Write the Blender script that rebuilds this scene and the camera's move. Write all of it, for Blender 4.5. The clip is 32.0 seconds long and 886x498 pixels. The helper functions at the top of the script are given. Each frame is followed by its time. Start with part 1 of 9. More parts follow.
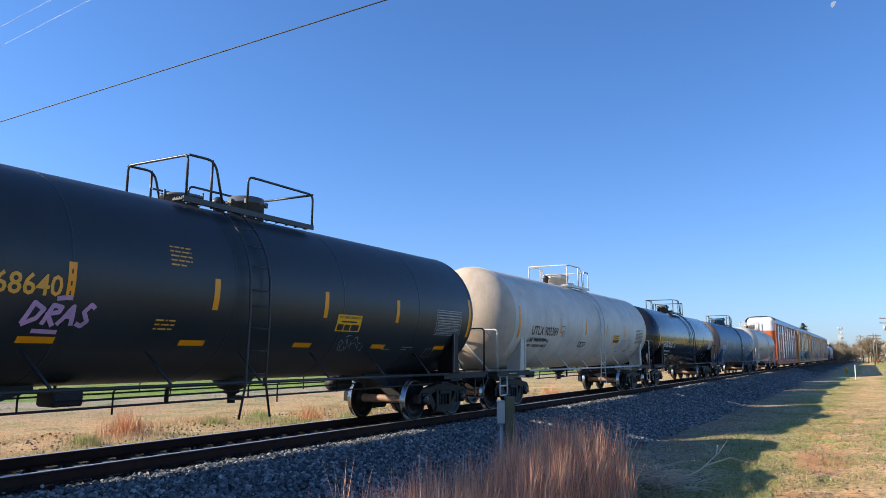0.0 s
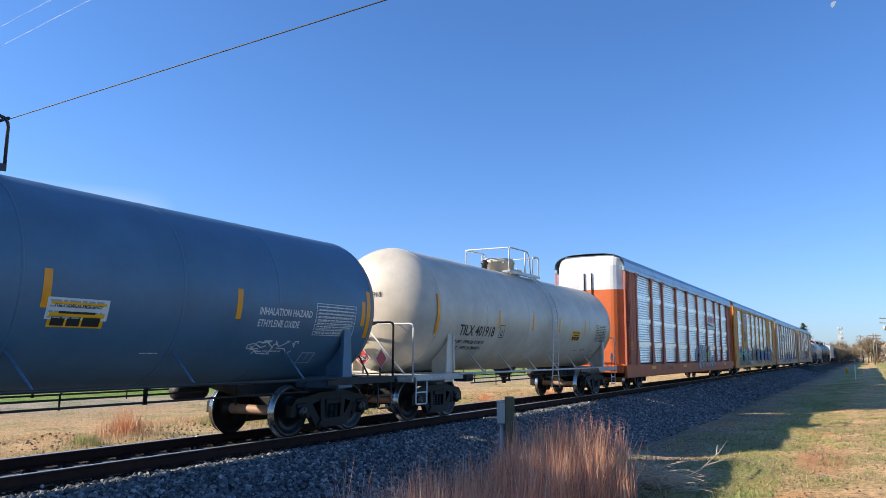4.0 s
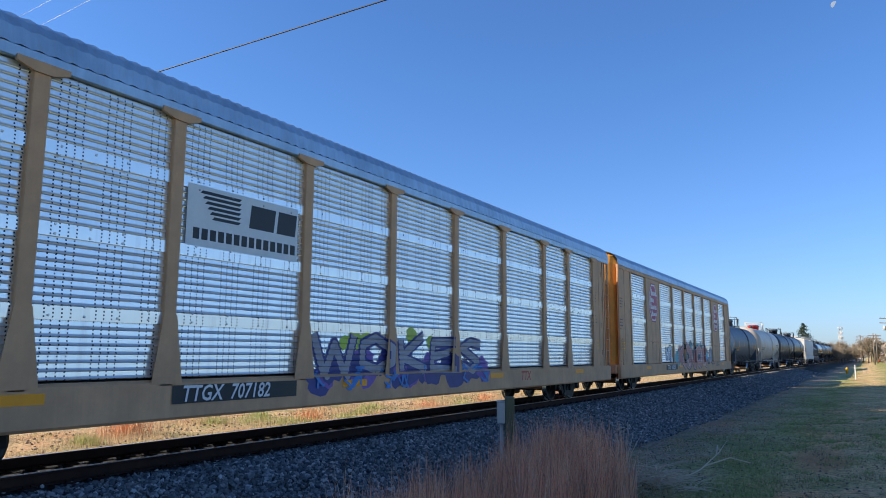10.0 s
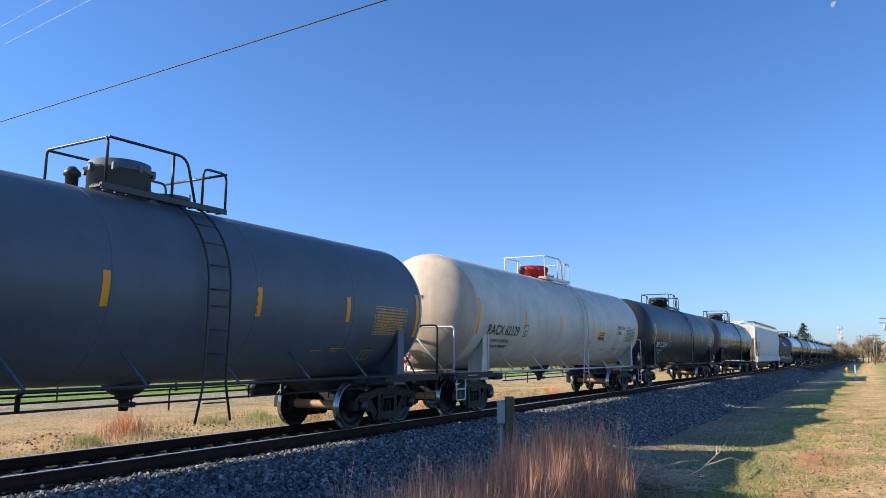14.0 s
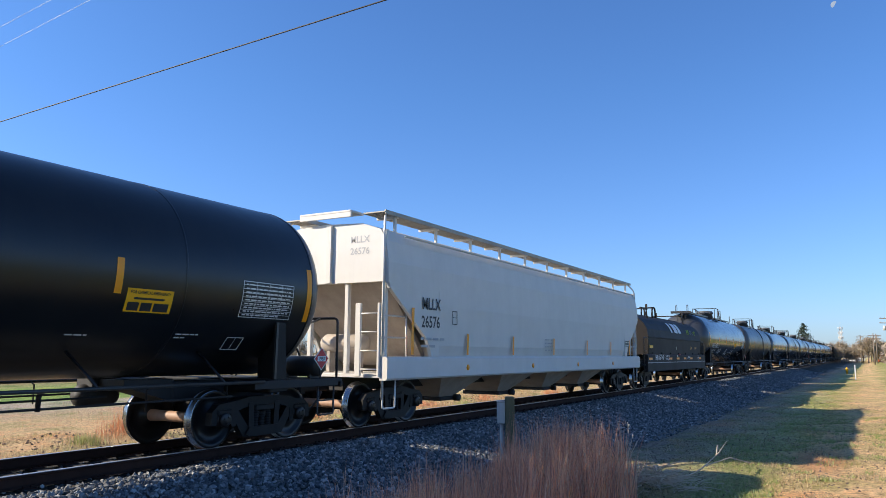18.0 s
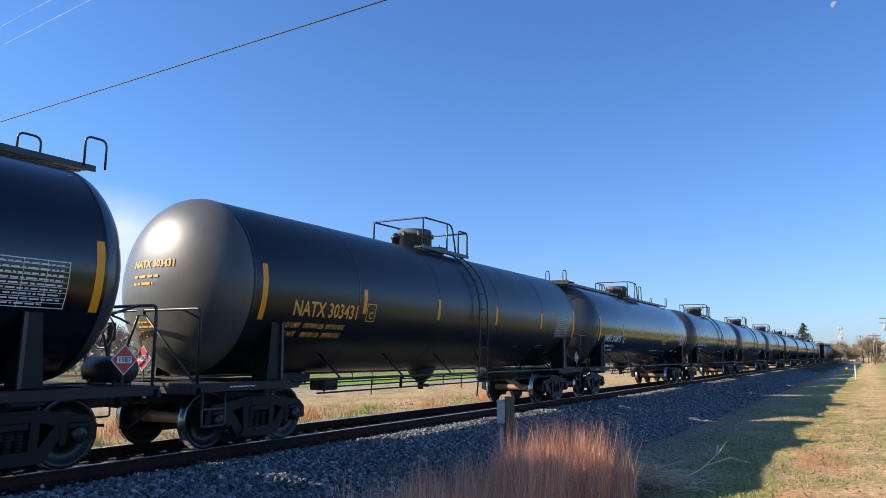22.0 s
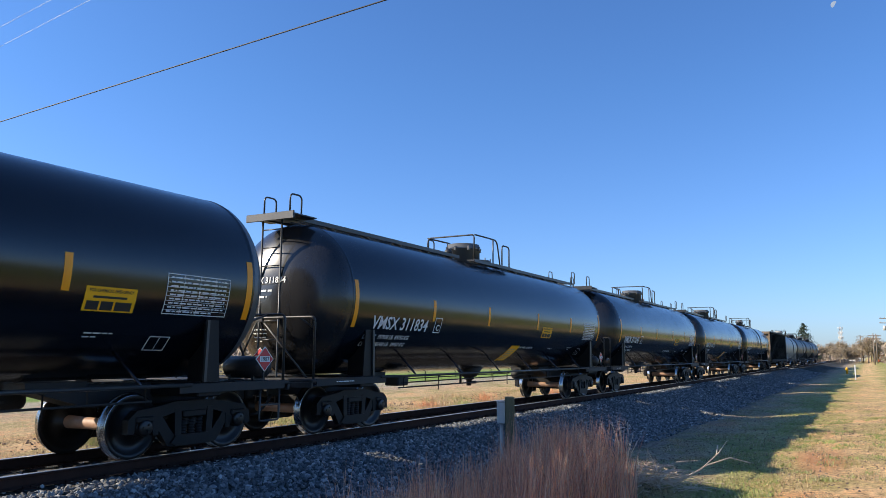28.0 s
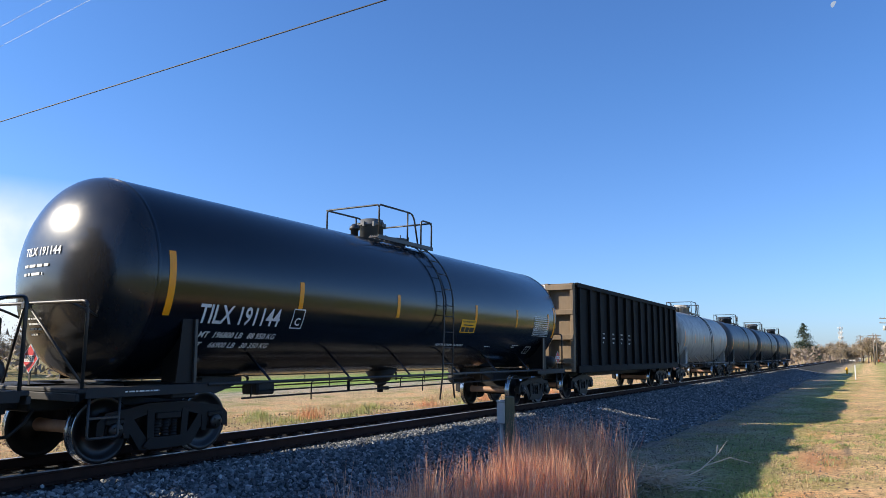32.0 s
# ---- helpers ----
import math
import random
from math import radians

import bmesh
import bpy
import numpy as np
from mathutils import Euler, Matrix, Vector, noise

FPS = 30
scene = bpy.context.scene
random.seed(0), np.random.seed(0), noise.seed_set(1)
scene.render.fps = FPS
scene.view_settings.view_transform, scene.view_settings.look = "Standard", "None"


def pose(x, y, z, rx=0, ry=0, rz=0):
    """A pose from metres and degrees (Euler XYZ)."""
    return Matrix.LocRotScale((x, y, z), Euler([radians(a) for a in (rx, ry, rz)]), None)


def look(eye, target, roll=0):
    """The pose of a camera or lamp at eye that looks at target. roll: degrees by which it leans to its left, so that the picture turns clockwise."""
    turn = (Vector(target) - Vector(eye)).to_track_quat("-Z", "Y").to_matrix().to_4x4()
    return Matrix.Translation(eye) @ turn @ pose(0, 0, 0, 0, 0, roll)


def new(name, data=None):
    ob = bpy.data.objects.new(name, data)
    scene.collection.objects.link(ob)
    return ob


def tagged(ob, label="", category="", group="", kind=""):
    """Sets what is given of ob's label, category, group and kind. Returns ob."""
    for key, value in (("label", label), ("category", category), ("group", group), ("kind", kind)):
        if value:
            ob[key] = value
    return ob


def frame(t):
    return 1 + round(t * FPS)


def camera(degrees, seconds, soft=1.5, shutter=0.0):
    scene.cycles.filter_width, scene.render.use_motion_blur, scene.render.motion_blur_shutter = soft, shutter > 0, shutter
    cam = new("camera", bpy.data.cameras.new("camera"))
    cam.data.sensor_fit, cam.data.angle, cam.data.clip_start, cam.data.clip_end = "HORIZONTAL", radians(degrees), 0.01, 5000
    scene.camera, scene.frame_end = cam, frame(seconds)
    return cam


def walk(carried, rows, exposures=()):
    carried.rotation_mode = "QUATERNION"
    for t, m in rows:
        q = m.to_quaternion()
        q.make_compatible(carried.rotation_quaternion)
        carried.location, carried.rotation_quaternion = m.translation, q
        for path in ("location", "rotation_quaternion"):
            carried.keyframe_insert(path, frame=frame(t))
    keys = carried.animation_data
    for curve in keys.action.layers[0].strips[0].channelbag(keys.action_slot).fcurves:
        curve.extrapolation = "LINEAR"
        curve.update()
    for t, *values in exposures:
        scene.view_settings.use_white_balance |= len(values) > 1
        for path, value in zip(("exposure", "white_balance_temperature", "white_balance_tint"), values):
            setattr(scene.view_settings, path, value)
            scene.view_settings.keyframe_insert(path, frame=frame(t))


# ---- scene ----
# World: x along the track (the train comes from +x and runs to -x), y across it
# (the camera is on the -y side), z up from the top of the rails.
cam = camera(62.42, 32.0, soft=0.55, shutter=0.0)
EYE = (0.0, -10.05, 1.536)
CAM_POSE = pose(*EYE, 90 + 8.11, -0.389, -60.02)
walk(cam, [(0.0, CAM_POSE), (32.0, CAM_POSE)])

# ---------------------------------------------------------------- light
SUN_AZ, SUN_EL = 31.0, 27.9      # light runs towards +x and -y
world = bpy.data.worlds.new("sky")
scene.world = world
world.use_nodes = True
wn, wl = world.node_tree.nodes, world.node_tree.links
wn.clear()
w_out = wn.new("ShaderNodeOutputWorld")
w_bg = wn.new("ShaderNodeBackground")
w_sky = wn.new("ShaderNodeTexSky")
w_sky.sky_type = "NISHITA"
w_sky.sun_disc = False
w_sky.sun_elevation = radians(SUN_EL)
w_sky.sun_rotation = radians(-SUN_AZ)
w_sky.air_density, w_sky.dust_density, w_sky.ozone_density = 1.0, 0.6, 3.0
w_sky.altitude = 200
w_bg.inputs["Strength"].default_value = 0.104
# the clear deep blue of a dry winter sky
w_tint = wn.new("ShaderNodeMix")
w_tint.data_type, w_tint.blend_type = "RGBA", "MULTIPLY"
w_tint.inputs[0].default_value = 1.0
w_up = wn.new("ShaderNodeSeparateXYZ")
w_band = wn.new("ShaderNodeMapRange")
w_band.inputs[1].default_value, w_band.inputs[2].default_value = 0.0, 0.34
w_hue = wn.new("ShaderNodeMix")
w_hue.data_type = "RGBA"
w_hue.inputs[6].default_value, w_hue.inputs[7].default_value = (0.73, 0.92, 1.38, 1), (0.64, 0.97, 1.4, 1)
wl.new(w_up.outputs[2], w_band.inputs[0])
wl.new(w_band.outputs[0], w_hue.inputs[0])
wl.new(w_hue.outputs[2], w_tint.inputs[7])
wl.new(w_sky.outputs[0], w_tint.inputs[6])
# a low bank of white haze near the horizon
w_co = wn.new("ShaderNodeTexCoord")
wl.new(w_co.outputs["Generated"], w_up.inputs[0])
w_dot = wn.new("ShaderNodeVectorMath")
w_dot.operation = "DOT_PRODUCT"
w_dot.inputs[1].default_value = (0.505, 0.856, 0.115)
wl.new(w_co.outputs["Generated"], w_dot.inputs[0])
w_near = wn.new("ShaderNodeMapRange")
w_near.inputs[1].default_value, w_near.inputs[2].default_value = 0.986, 0.998
wl.new(w_dot.outputs["Value"], w_near.inputs[0])
w_cloud = wn.new("ShaderNodeTexNoise")
w_cloud.inputs["Scale"].default_value, w_cloud.inputs["Detail"].default_value = 5.0, 6.0
wl.new(w_co.outputs["Generated"], w_cloud.inputs["Vector"])
w_soft = wn.new("ShaderNodeMapRange")
w_soft.inputs[1].default_value, w_soft.inputs[2].default_value = 0.25, 0.55
wl.new(w_cloud.outputs[0], w_soft.inputs[0])
w_amount = wn.new("ShaderNodeMath")
w_amount.operation = "MULTIPLY"
wl.new(w_near.outputs[0], w_amount.inputs[0])
wl.new(w_soft.outputs[0], w_amount.inputs[1])
w_haze = wn.new("ShaderNodeMix")
w_haze.data_type = "RGBA"
w_haze.inputs[7].default_value = (7.2, 7.5, 7.9, 1)
w_sep = wn.new("ShaderNodeSeparateXYZ")
wl.new(w_co.outputs["Generated"], w_sep.inputs[0])
w_low = wn.new("ShaderNodeMapRange")
w_low.inputs[1].default_value, w_low.inputs[2].default_value = 0.205, 0.15
wl.new(w_sep.outputs[2], w_low.inputs[0])
w_bank = wn.new("ShaderNodeMath")
w_bank.operation = "MULTIPLY"
wl.new(w_amount.outputs[0], w_bank.inputs[0])
wl.new(w_low.outputs[0], w_bank.inputs[1])
wl.new(w_bank.outputs[0], w_haze.inputs[0])
wl.new(w_tint.outputs[2], w_haze.inputs[6])
wl.new(w_haze.outputs[2], w_bg.inputs[0])
wl.new(w_bg.outputs[0], w_out.inputs[0])

sun = new("sun", bpy.data.lights.new("sun", "SUN"))
sun.data.energy, sun.data.angle, sun.data.color = 5.9, radians(0.5), (1.0, 0.88, 0.71)
_az, _el = radians(SUN_AZ), radians(SUN_EL)
SUN_DIR = Vector((-math.sin(_az) * math.cos(_el), math.cos(_az) * math.cos(_el), math.sin(_el)))
sun.matrix_world = look(SUN_DIR * 50, (0, 0, 0))
scene.view_settings.exposure = 0.48


# ---------------------------------------------------------------- materials
def material(name):
    m = bpy.data.materials.new(name)
    m.use_nodes = True
    nt = m.node_tree
    return m, nt.nodes, nt.links, nt.nodes["Principled BSDF"]


def ramp(nodes, stops):
    r = nodes.new("ShaderNodeValToRGB")
    el = r.color_ramp.elements
    while len(el) > 1:
        el.remove(el[0])
    el[0].position, el[0].color = stops[0][0], (*stops[0][1], 1)
    for p, c in stops[1:]:
        e = el.new(p)
        e.color = (*c, 1)
    return r


def noise_node(nodes, links, scale, detail=6, rough=0.6, coord=None, stretch=None):
    n = nodes.new("ShaderNodeTexNoise")
    n.inputs["Scale"].default_value, n.inputs["Detail"].default_value = scale, detail
    n.inputs["Roughness"].default_value = rough
    if coord is None:
        coord = nodes.new("ShaderNodeTexCoord").outputs["Object"]
    if stretch:
        mp = nodes.new("ShaderNodeMapping")
        mp.inputs["Scale"].default_value = stretch
        links.new(coord, mp.inputs[0])
        coord = mp.outputs[0]
    links.new(coord, n.inputs["Vector"])
    return n


def mix_colour(nodes, links, fac, a, b, mode="MIX"):
    mx = nodes.new("ShaderNodeMix")
    mx.data_type, mx.blend_type = "RGBA", mode
    for sock, v in ((mx.inputs[0], fac), (mx.inputs[6], a), (mx.inputs[7], b)):
        if isinstance(v, bpy.types.NodeSocket):
            links.new(v, sock)
        elif isinstance(v, (int, float)):
            sock.default_value = v
        else:
            sock.default_value = (*v, 1)
    return mx.outputs[2]


def bump(nodes, links, bsdf, height, strength, distance):
    b = nodes.new("ShaderNodeBump")
    b.inputs["Strength"].default_value, b.inputs["Distance"].default_value = strength, distance
    links.new(height, b.inputs["Height"])
    links.new(b.outputs[0], bsdf.inputs["Normal"])


def paint(name, colour, rough=0.4, metal=0.0, dirt=(0.16, 0.11, 0.07), amount=0.25, scale=1.2,
          streak=True, coat=0.0, bumpy=0.15, grain=40.0, spec=0.5, fade=0.2):
    """Painted steel: the colour with faded patches, rain streaks of dirt and a fine relief."""
    m, n, l, b = material(name)
    co = n.new("ShaderNodeTexCoord").outputs["Object"]
    big = noise_node(n, l, scale, 8, 0.65, co)
    st = noise_node(n, l, 2.2, 6, 0.7, co, (1.6, 1.6, 0.14) if streak else None)
    fine = noise_node(n, l, grain, 4, 0.6, co)
    mask = ramp(n, [(0.42, (0, 0, 0)), (0.85, (1, 1, 1))])
    l.new(st.outputs[0], mask.inputs[0])
    var = ramp(n, [(0.3, tuple(c * (1 - fade) for c in colour)), (0.7, tuple(min(1, c * (1 + fade * 0.75)) for c in colour))])
    l.new(big.outputs[0], var.inputs[0])
    amt = n.new("ShaderNodeMath")
    amt.operation = "MULTIPLY"
    amt.inputs[1].default_value = amount
    l.new(mask.outputs[0], amt.inputs[0])
    l.new(mix_colour(n, l, amt.outputs[0], var.outputs[0], dirt), b.inputs["Base Color"])
    rr = n.new("ShaderNodeMapRange")
    rr.inputs[3].default_value, rr.inputs[4].default_value = max(0.03, rough - 0.1), min(1, rough + 0.14)
    l.new(big.outputs[0], rr.inputs[0])
    l.new(rr.outputs[0], b.inputs["Roughness"])
    b.inputs["Metallic"].default_value = metal
    b.inputs["Specular IOR Level"].default_value = spec
    b.inputs["Coat Weight"].default_value = coat
    b.inputs["Coat Roughness"].default_value = 0.12
    if bumpy:
        bump(n, l, b, fine.outputs[0], bumpy, 0.004)
    return m


def plain(name, colour, rough=0.6, metal=0.0, var=0.15, scale=6.0):
    m, n, l, b = material(name)
    t = noise_node(n, l, scale, 5, 0.6)
    r = ramp(n, [(0.25, tuple(c * (1 - var) for c in colour)), (0.75, tuple(min(1, c * (1 + var)) for c in colour))])
    l.new(t.outputs[0], r.inputs[0])
    l.new(r.outputs[0], b.inputs["Base Color"])
    b.inputs["Roughness"].default_value, b.inputs["Metallic"].default_value = rough, metal
    return m


def see_through(n, l, b, colour, share=0.4):
    """Thin blades: part of the light passes through."""
    t = n.new("ShaderNodeBsdfTranslucent")
    l.new(colour, t.inputs[0])
    mx = n.new("ShaderNodeMixShader")
    mx.inputs[0].default_value = share
    l.new(b.outputs[0], mx.inputs[1])
    l.new(t.outputs[0], mx.inputs[2])
    l.new(mx.outputs[0], n["Material Output"].inputs[0])


def stones(name, colours, rough=0.85, thin=0.0):
    """Each stone or stalk its own tone."""
    m, n, l, b = material(name)
    g = n.new("ShaderNodeNewGeometry")
    r = ramp(n, [(i / max(1, len(colours) - 1), c) for i, c in enumerate(colours)])
    l.new(g.outputs["Random Per Island"], r.inputs[0])
    t = noise_node(n, l, 30, 5, 0.65)
    l.new(mix_colour(n, l, 0.35, r.outputs[0], t.outputs[0], "OVERLAY"), b.inputs["Base Color"])
    b.inputs["Roughness"].default_value = rough
    if thin:
        see_through(n, l, b, r.outputs[0], thin)
    return m


def patchy(name, sets, scale, rough=0.9):
    """Blades of several colour families that grow in patches."""
    m, n, l, b = material(name)
    co = n.new("ShaderNodeTexCoord").outputs["Object"]
    rnd = n.new("ShaderNodeNewGeometry").outputs["Random Per Island"]
    out = None
    for k, (colours, lo, hi) in enumerate(sets):
        r = ramp(n, [(i / max(1, len(colours) - 1), c) for i, c in enumerate(colours)])
        l.new(rnd, r.inputs[0])
        if out is None:
            out = r.outputs[0]
            continue
        t = noise_node(n, l, scale * (1 + 0.37 * k), 5, 0.65, co, (1, 1, 0.01))
        f = ramp(n, [(lo, (0, 0, 0)), (hi, (1, 1, 1))])
        l.new(t.outputs[0], f.inputs[0])
        out = mix_colour(n, l, f.outputs[0], out, r.outputs[0])
    l.new(out, b.inputs["Base Color"])
    b.inputs["Roughness"].default_value = rough
    see_through(n, l, b, out, 0.35)
    return m


M = {}
M["black"] = paint("black_tank_paint", (0.004, 0.0055, 0.009), 0.17, dirt=(0.02, 0.019, 0.019), amount=0.1, bumpy=0.012, spec=0.6)
M["black_worn"] = paint("worn_black_tank_paint", (0.008, 0.0085, 0.01), 0.3, dirt=(0.035, 0.03, 0.026), amount=0.2, bumpy=0.03, spec=0.45)
# dusty heads of the black tanks; some sunlight is put into the paler grey
M["black_head"] = paint("dusty_sunlit_black_head_paint", (0.05, 0.052, 0.056), 0.28, dirt=(0.1, 0.096, 0.09), amount=0.3, bumpy=0.02, coat=0.5)
M["dusty_head"] = paint("dust_coated_head_paint", (0.085, 0.083, 0.08), 0.4, dirt=(0.16, 0.14, 0.12), amount=0.35, bumpy=0.04, coat=0.25)
M["gloss_head"] = paint("glossy_black_head_paint", (0.018, 0.018, 0.02), 0.22, dirt=(0.06, 0.055, 0.05), amount=0.25, bumpy=0.012, coat=0.3)
M["black_dull"] = paint("weathered_black_tank_paint", (0.024, 0.028, 0.031), 0.42, dirt=(0.06, 0.055, 0.05), amount=0.25, coat=0.0, bumpy=0.05)
M["charcoal"] = paint("charcoal_tank_paint", (0.034, 0.04, 0.047), 0.42, dirt=(0.08, 0.072, 0.065), amount=0.25, bumpy=0.08)
M["slate"] = paint("slate_grey_tank_paint", (0.1, 0.125, 0.155), 0.5, dirt=(0.1, 0.085, 0.075), amount=0.2, bumpy=0.1)
M["flaking_head"] = paint("flaking_white_head_paint", (0.5, 0.51, 0.52), 0.55, dirt=(0.05, 0.06, 0.075), amount=0.95, bumpy=0.2, streak=False)
M["blue_grey"] = paint("blue_grey_tank_paint", (0.075, 0.17, 0.27), 0.45, dirt=(0.16, 0.13, 0.11), amount=0.2, bumpy=0.08)
M["rusty_head"] = paint("rust_dusted_head_paint", (0.3, 0.21, 0.16), 0.6, dirt=(0.2, 0.1, 0.06), amount=0.45, bumpy=0.12)
M["tan_head"] = paint("tan_dusted_head_paint", (0.6, 0.49, 0.37), 0.55, dirt=(0.32, 0.2, 0.12), amount=0.5, bumpy=0.1)
M["white_tank"] = paint("white_tank_paint", (0.66, 0.61, 0.53), 0.5, dirt=(0.34, 0.24, 0.16), amount=0.36, bumpy=0.08)
M["stained_white"] = paint("spill_stained_white_paint", (0.46, 0.44, 0.4), 0.45, dirt=(0.03, 0.027, 0.025), amount=0.97, bumpy=0.1)
M["beige"] = paint("beige_tank_paint", (0.62, 0.56, 0.46), 0.4, dirt=(0.3, 0.22, 0.15), amount=0.22, bumpy=0.08)
M["white_car"] = paint("white_hopper_paint", (0.66, 0.63, 0.58), 0.55, dirt=(0.4, 0.36, 0.3), amount=0.12, bumpy=0.06, fade=0.06)
M["hopper_grey"] = paint("dusty_hopper_steel", (0.42, 0.36, 0.3), 0.7, dirt=(0.2, 0.13, 0.09), amount=0.4, bumpy=0.2)
M["coil_black"] = paint("coil_car_black", (0.016, 0.014, 0.014), 0.62, dirt=(0.035, 0.026, 0.022), amount=0.35, bumpy=0.15, spec=0.25)
M["gon_brown"] = paint("gondola_dark_brown", (0.006, 0.006, 0.0065), 0.7, dirt=(0.02, 0.015, 0.012), amount=0.3, bumpy=0.25, spec=0.15)
M["gon_tan"] = paint("gondola_faded_end", (0.22, 0.165, 0.11), 0.7, dirt=(0.07, 0.045, 0.03), amount=0.45, bumpy=0.25, spec=0.3)
M["orange"] = paint("orange_rack_paint", (0.62, 0.13, 0.025), 0.6, dirt=(0.16, 0.08, 0.05), amount=0.35, bumpy=0.12)
M["rack_red"] = paint("faded_red_rack_paint", (0.52, 0.13, 0.06), 0.65, dirt=(0.16, 0.08, 0.05), amount=0.35, bumpy=0.12)
M["yellow"] = paint("yellow_rack_paint", (0.78, 0.32, 0.045), 0.6, dirt=(0.26, 0.13, 0.05), amount=0.3, bumpy=0.12)
M["tan"] = paint("tan_rack_paint", (0.64, 0.35, 0.175), 0.62, dirt=(0.24, 0.14, 0.07), amount=0.3, bumpy=0.12)
M["end_white"] = paint("white_end_paint", (0.75, 0.74, 0.72), 0.5, amount=0.2)
M["galv_roof"] = paint("galvanised_roof", (0.42, 0.53, 0.62), 0.42, 0.6, dirt=(0.14, 0.15, 0.16), amount=0.4, bumpy=0.1)
M["underframe"] = paint("dirty_black_underframe", (0.013, 0.0125, 0.012), 0.65, dirt=(0.045, 0.032, 0.024), amount=0.45, bumpy=0.25)
M["truck"] = paint("cast_truck_steel", (0.006, 0.0057, 0.0056), 0.55, dirt=(0.022, 0.016, 0.013), amount=0.45, bumpy=0.3, spec=0.3)
M["axle"] = paint("rusty_axle", (0.4, 0.23, 0.14), 0.6, dirt=(0.08, 0.05, 0.03), amount=0.5, bumpy=0.2)
M["wheel"] = paint("wheel_steel", (0.011, 0.0105, 0.0105), 0.36, 0.2, dirt=(0.04, 0.026, 0.02), amount=0.4, bumpy=0.1)
M["tread"] = plain("polished_tread", (0.5, 0.48, 0.46), 0.24, 1.0, 0.15)
M["rail_side"] = paint("rusty_rail", (0.048, 0.024, 0.017), 0.85, 0.0, dirt=(0.014, 0.01, 0.009), amount=0.6, bumpy=0.3, spec=0.15)
M["rail_head"] = plain("polished_rail_head", (0.66, 0.64, 0.61), 0.38, 0.7, 0.08)
M["tie"] = paint("creosoted_tie", (0.022, 0.018, 0.015), 0.9, dirt=(0.06, 0.05, 0.04), amount=0.5, bumpy=0.5, grain=15)
M["dome_grey"] = paint("grey_valve_housing", (0.11, 0.115, 0.12), 0.45, dirt=(0.06, 0.055, 0.05), amount=0.3, bumpy=0.1)
M["grating"] = paint("galvanised_grating", (0.36, 0.33, 0.28), 0.55, 0.5, amount=0.3)
M["handrail_black"] = paint("black_handrail", (0.03, 0.03, 0.03), 0.4, amount=0.2)
M["handrail_white"] = paint("white_handrail", (0.66, 0.65, 0.62), 0.4, dirt=(0.3, 0.2, 0.12), amount=0.3)
M["stripe"] = plain("yellow_reflector", (1.0, 0.34, 0.0), 0.4, 0, 0.08)
M["stripe_white"] = plain("pale_reflector", (0.7, 0.68, 0.6), 0.4, 0, 0.08)
M["label_yellow"] = plain("yellow_label", (1.0, 0.46, 0.0), 0.5, 0, 0.06)
M["letter_white"] = plain("white_lettering", (0.72, 0.72, 0.7), 0.5, 0, 0.06)
M["letter_black"] = plain("black_lettering", (0.02, 0.02, 0.022), 0.5, 0, 0.1)
M["letter_yellow"] = plain("yellow_lettering", (0.85, 0.4, 0.05), 0.5, 0, 0.08)
M["letter_grey"] = plain("grey_lettering", (0.4, 0.4, 0.4), 0.55, 0, 0.08)
M["placard_red"] = plain("red_placard", (0.55, 0.03, 0.03), 0.45, 0, 0.06)
M["crimson"] = plain("crimson_emblem", (0.42, 0.02, 0.07), 0.5, 0, 0.12)
M["navy"] = plain("navy_emblem", (0.03, 0.05, 0.22), 0.5, 0, 0.1)
M["sign_red"] = plain("red_emblem", (0.55, 0.07, 0.04), 0.5, 0, 0.1)
M["valve_red"] = paint("red_valve_housing", (0.5, 0.03, 0.025), 0.45, amount=0.15)
M["concrete"] = plain("concrete", (0.4, 0.38, 0.35), 0.85, 0, 0.2)
M["post_wood"] = paint("weathered_post_wood", (0.15, 0.135, 0.07), 0.85, dirt=(0.07, 0.06, 0.045), amount=0.6, bumpy=0.5, grain=20)
M["box_grey"] = paint("grey_galvanised_box", (0.52, 0.5, 0.46), 0.6, 0.2, amount=0.25)
M["wire"] = plain("weathered_wire", (0.02, 0.02, 0.022), 0.6, 0.2)
M["wire_pale"] = plain("bare_aluminium_wire", (0.35, 0.38, 0.42), 0.5, 0.3)
M["ballast"] = stones("granite_ballast", [(0.03, 0.034, 0.04), (0.09, 0.1, 0.105), (0.2, 0.21, 0.21), (0.045, 0.05, 0.055), (0.3, 0.3, 0.29), (0.06, 0.062, 0.065), (0.13, 0.14, 0.145), (0.48, 0.47, 0.44)])
M["sedge"] = stones("dry_broom_sedge", [(0.85, 0.36, 0.2), (0.88, 0.44, 0.25), (0.9, 0.54, 0.34), (0.7, 0.28, 0.17), (0.9, 0.66, 0.46), (0.55, 0.25, 0.17), (0.34, 0.16, 0.12), (0.74, 0.4, 0.28)], thin=0.5)
M["straw"] = stones("dead_straw", [(0.42, 0.31, 0.17), (0.5, 0.38, 0.22), (0.34, 0.24, 0.12), (0.28, 0.26, 0.1)])
M["weed"] = patchy("field_weeds", [([(0.5, 0.36, 0.2), (0.66, 0.5, 0.3), (0.42, 0.3, 0.17), (0.6, 0.45, 0.28)], 0, 0),
                                   ([(0.3, 0.33, 0.11), (0.4, 0.4, 0.16), (0.24, 0.28, 0.09), (0.5, 0.42, 0.2)], 0.53, 0.62),
                                   ([(0.6, 0.26, 0.12), (0.66, 0.33, 0.17), (0.5, 0.22, 0.1), (0.6, 0.4, 0.22)], 0.6, 0.68)], 0.3)
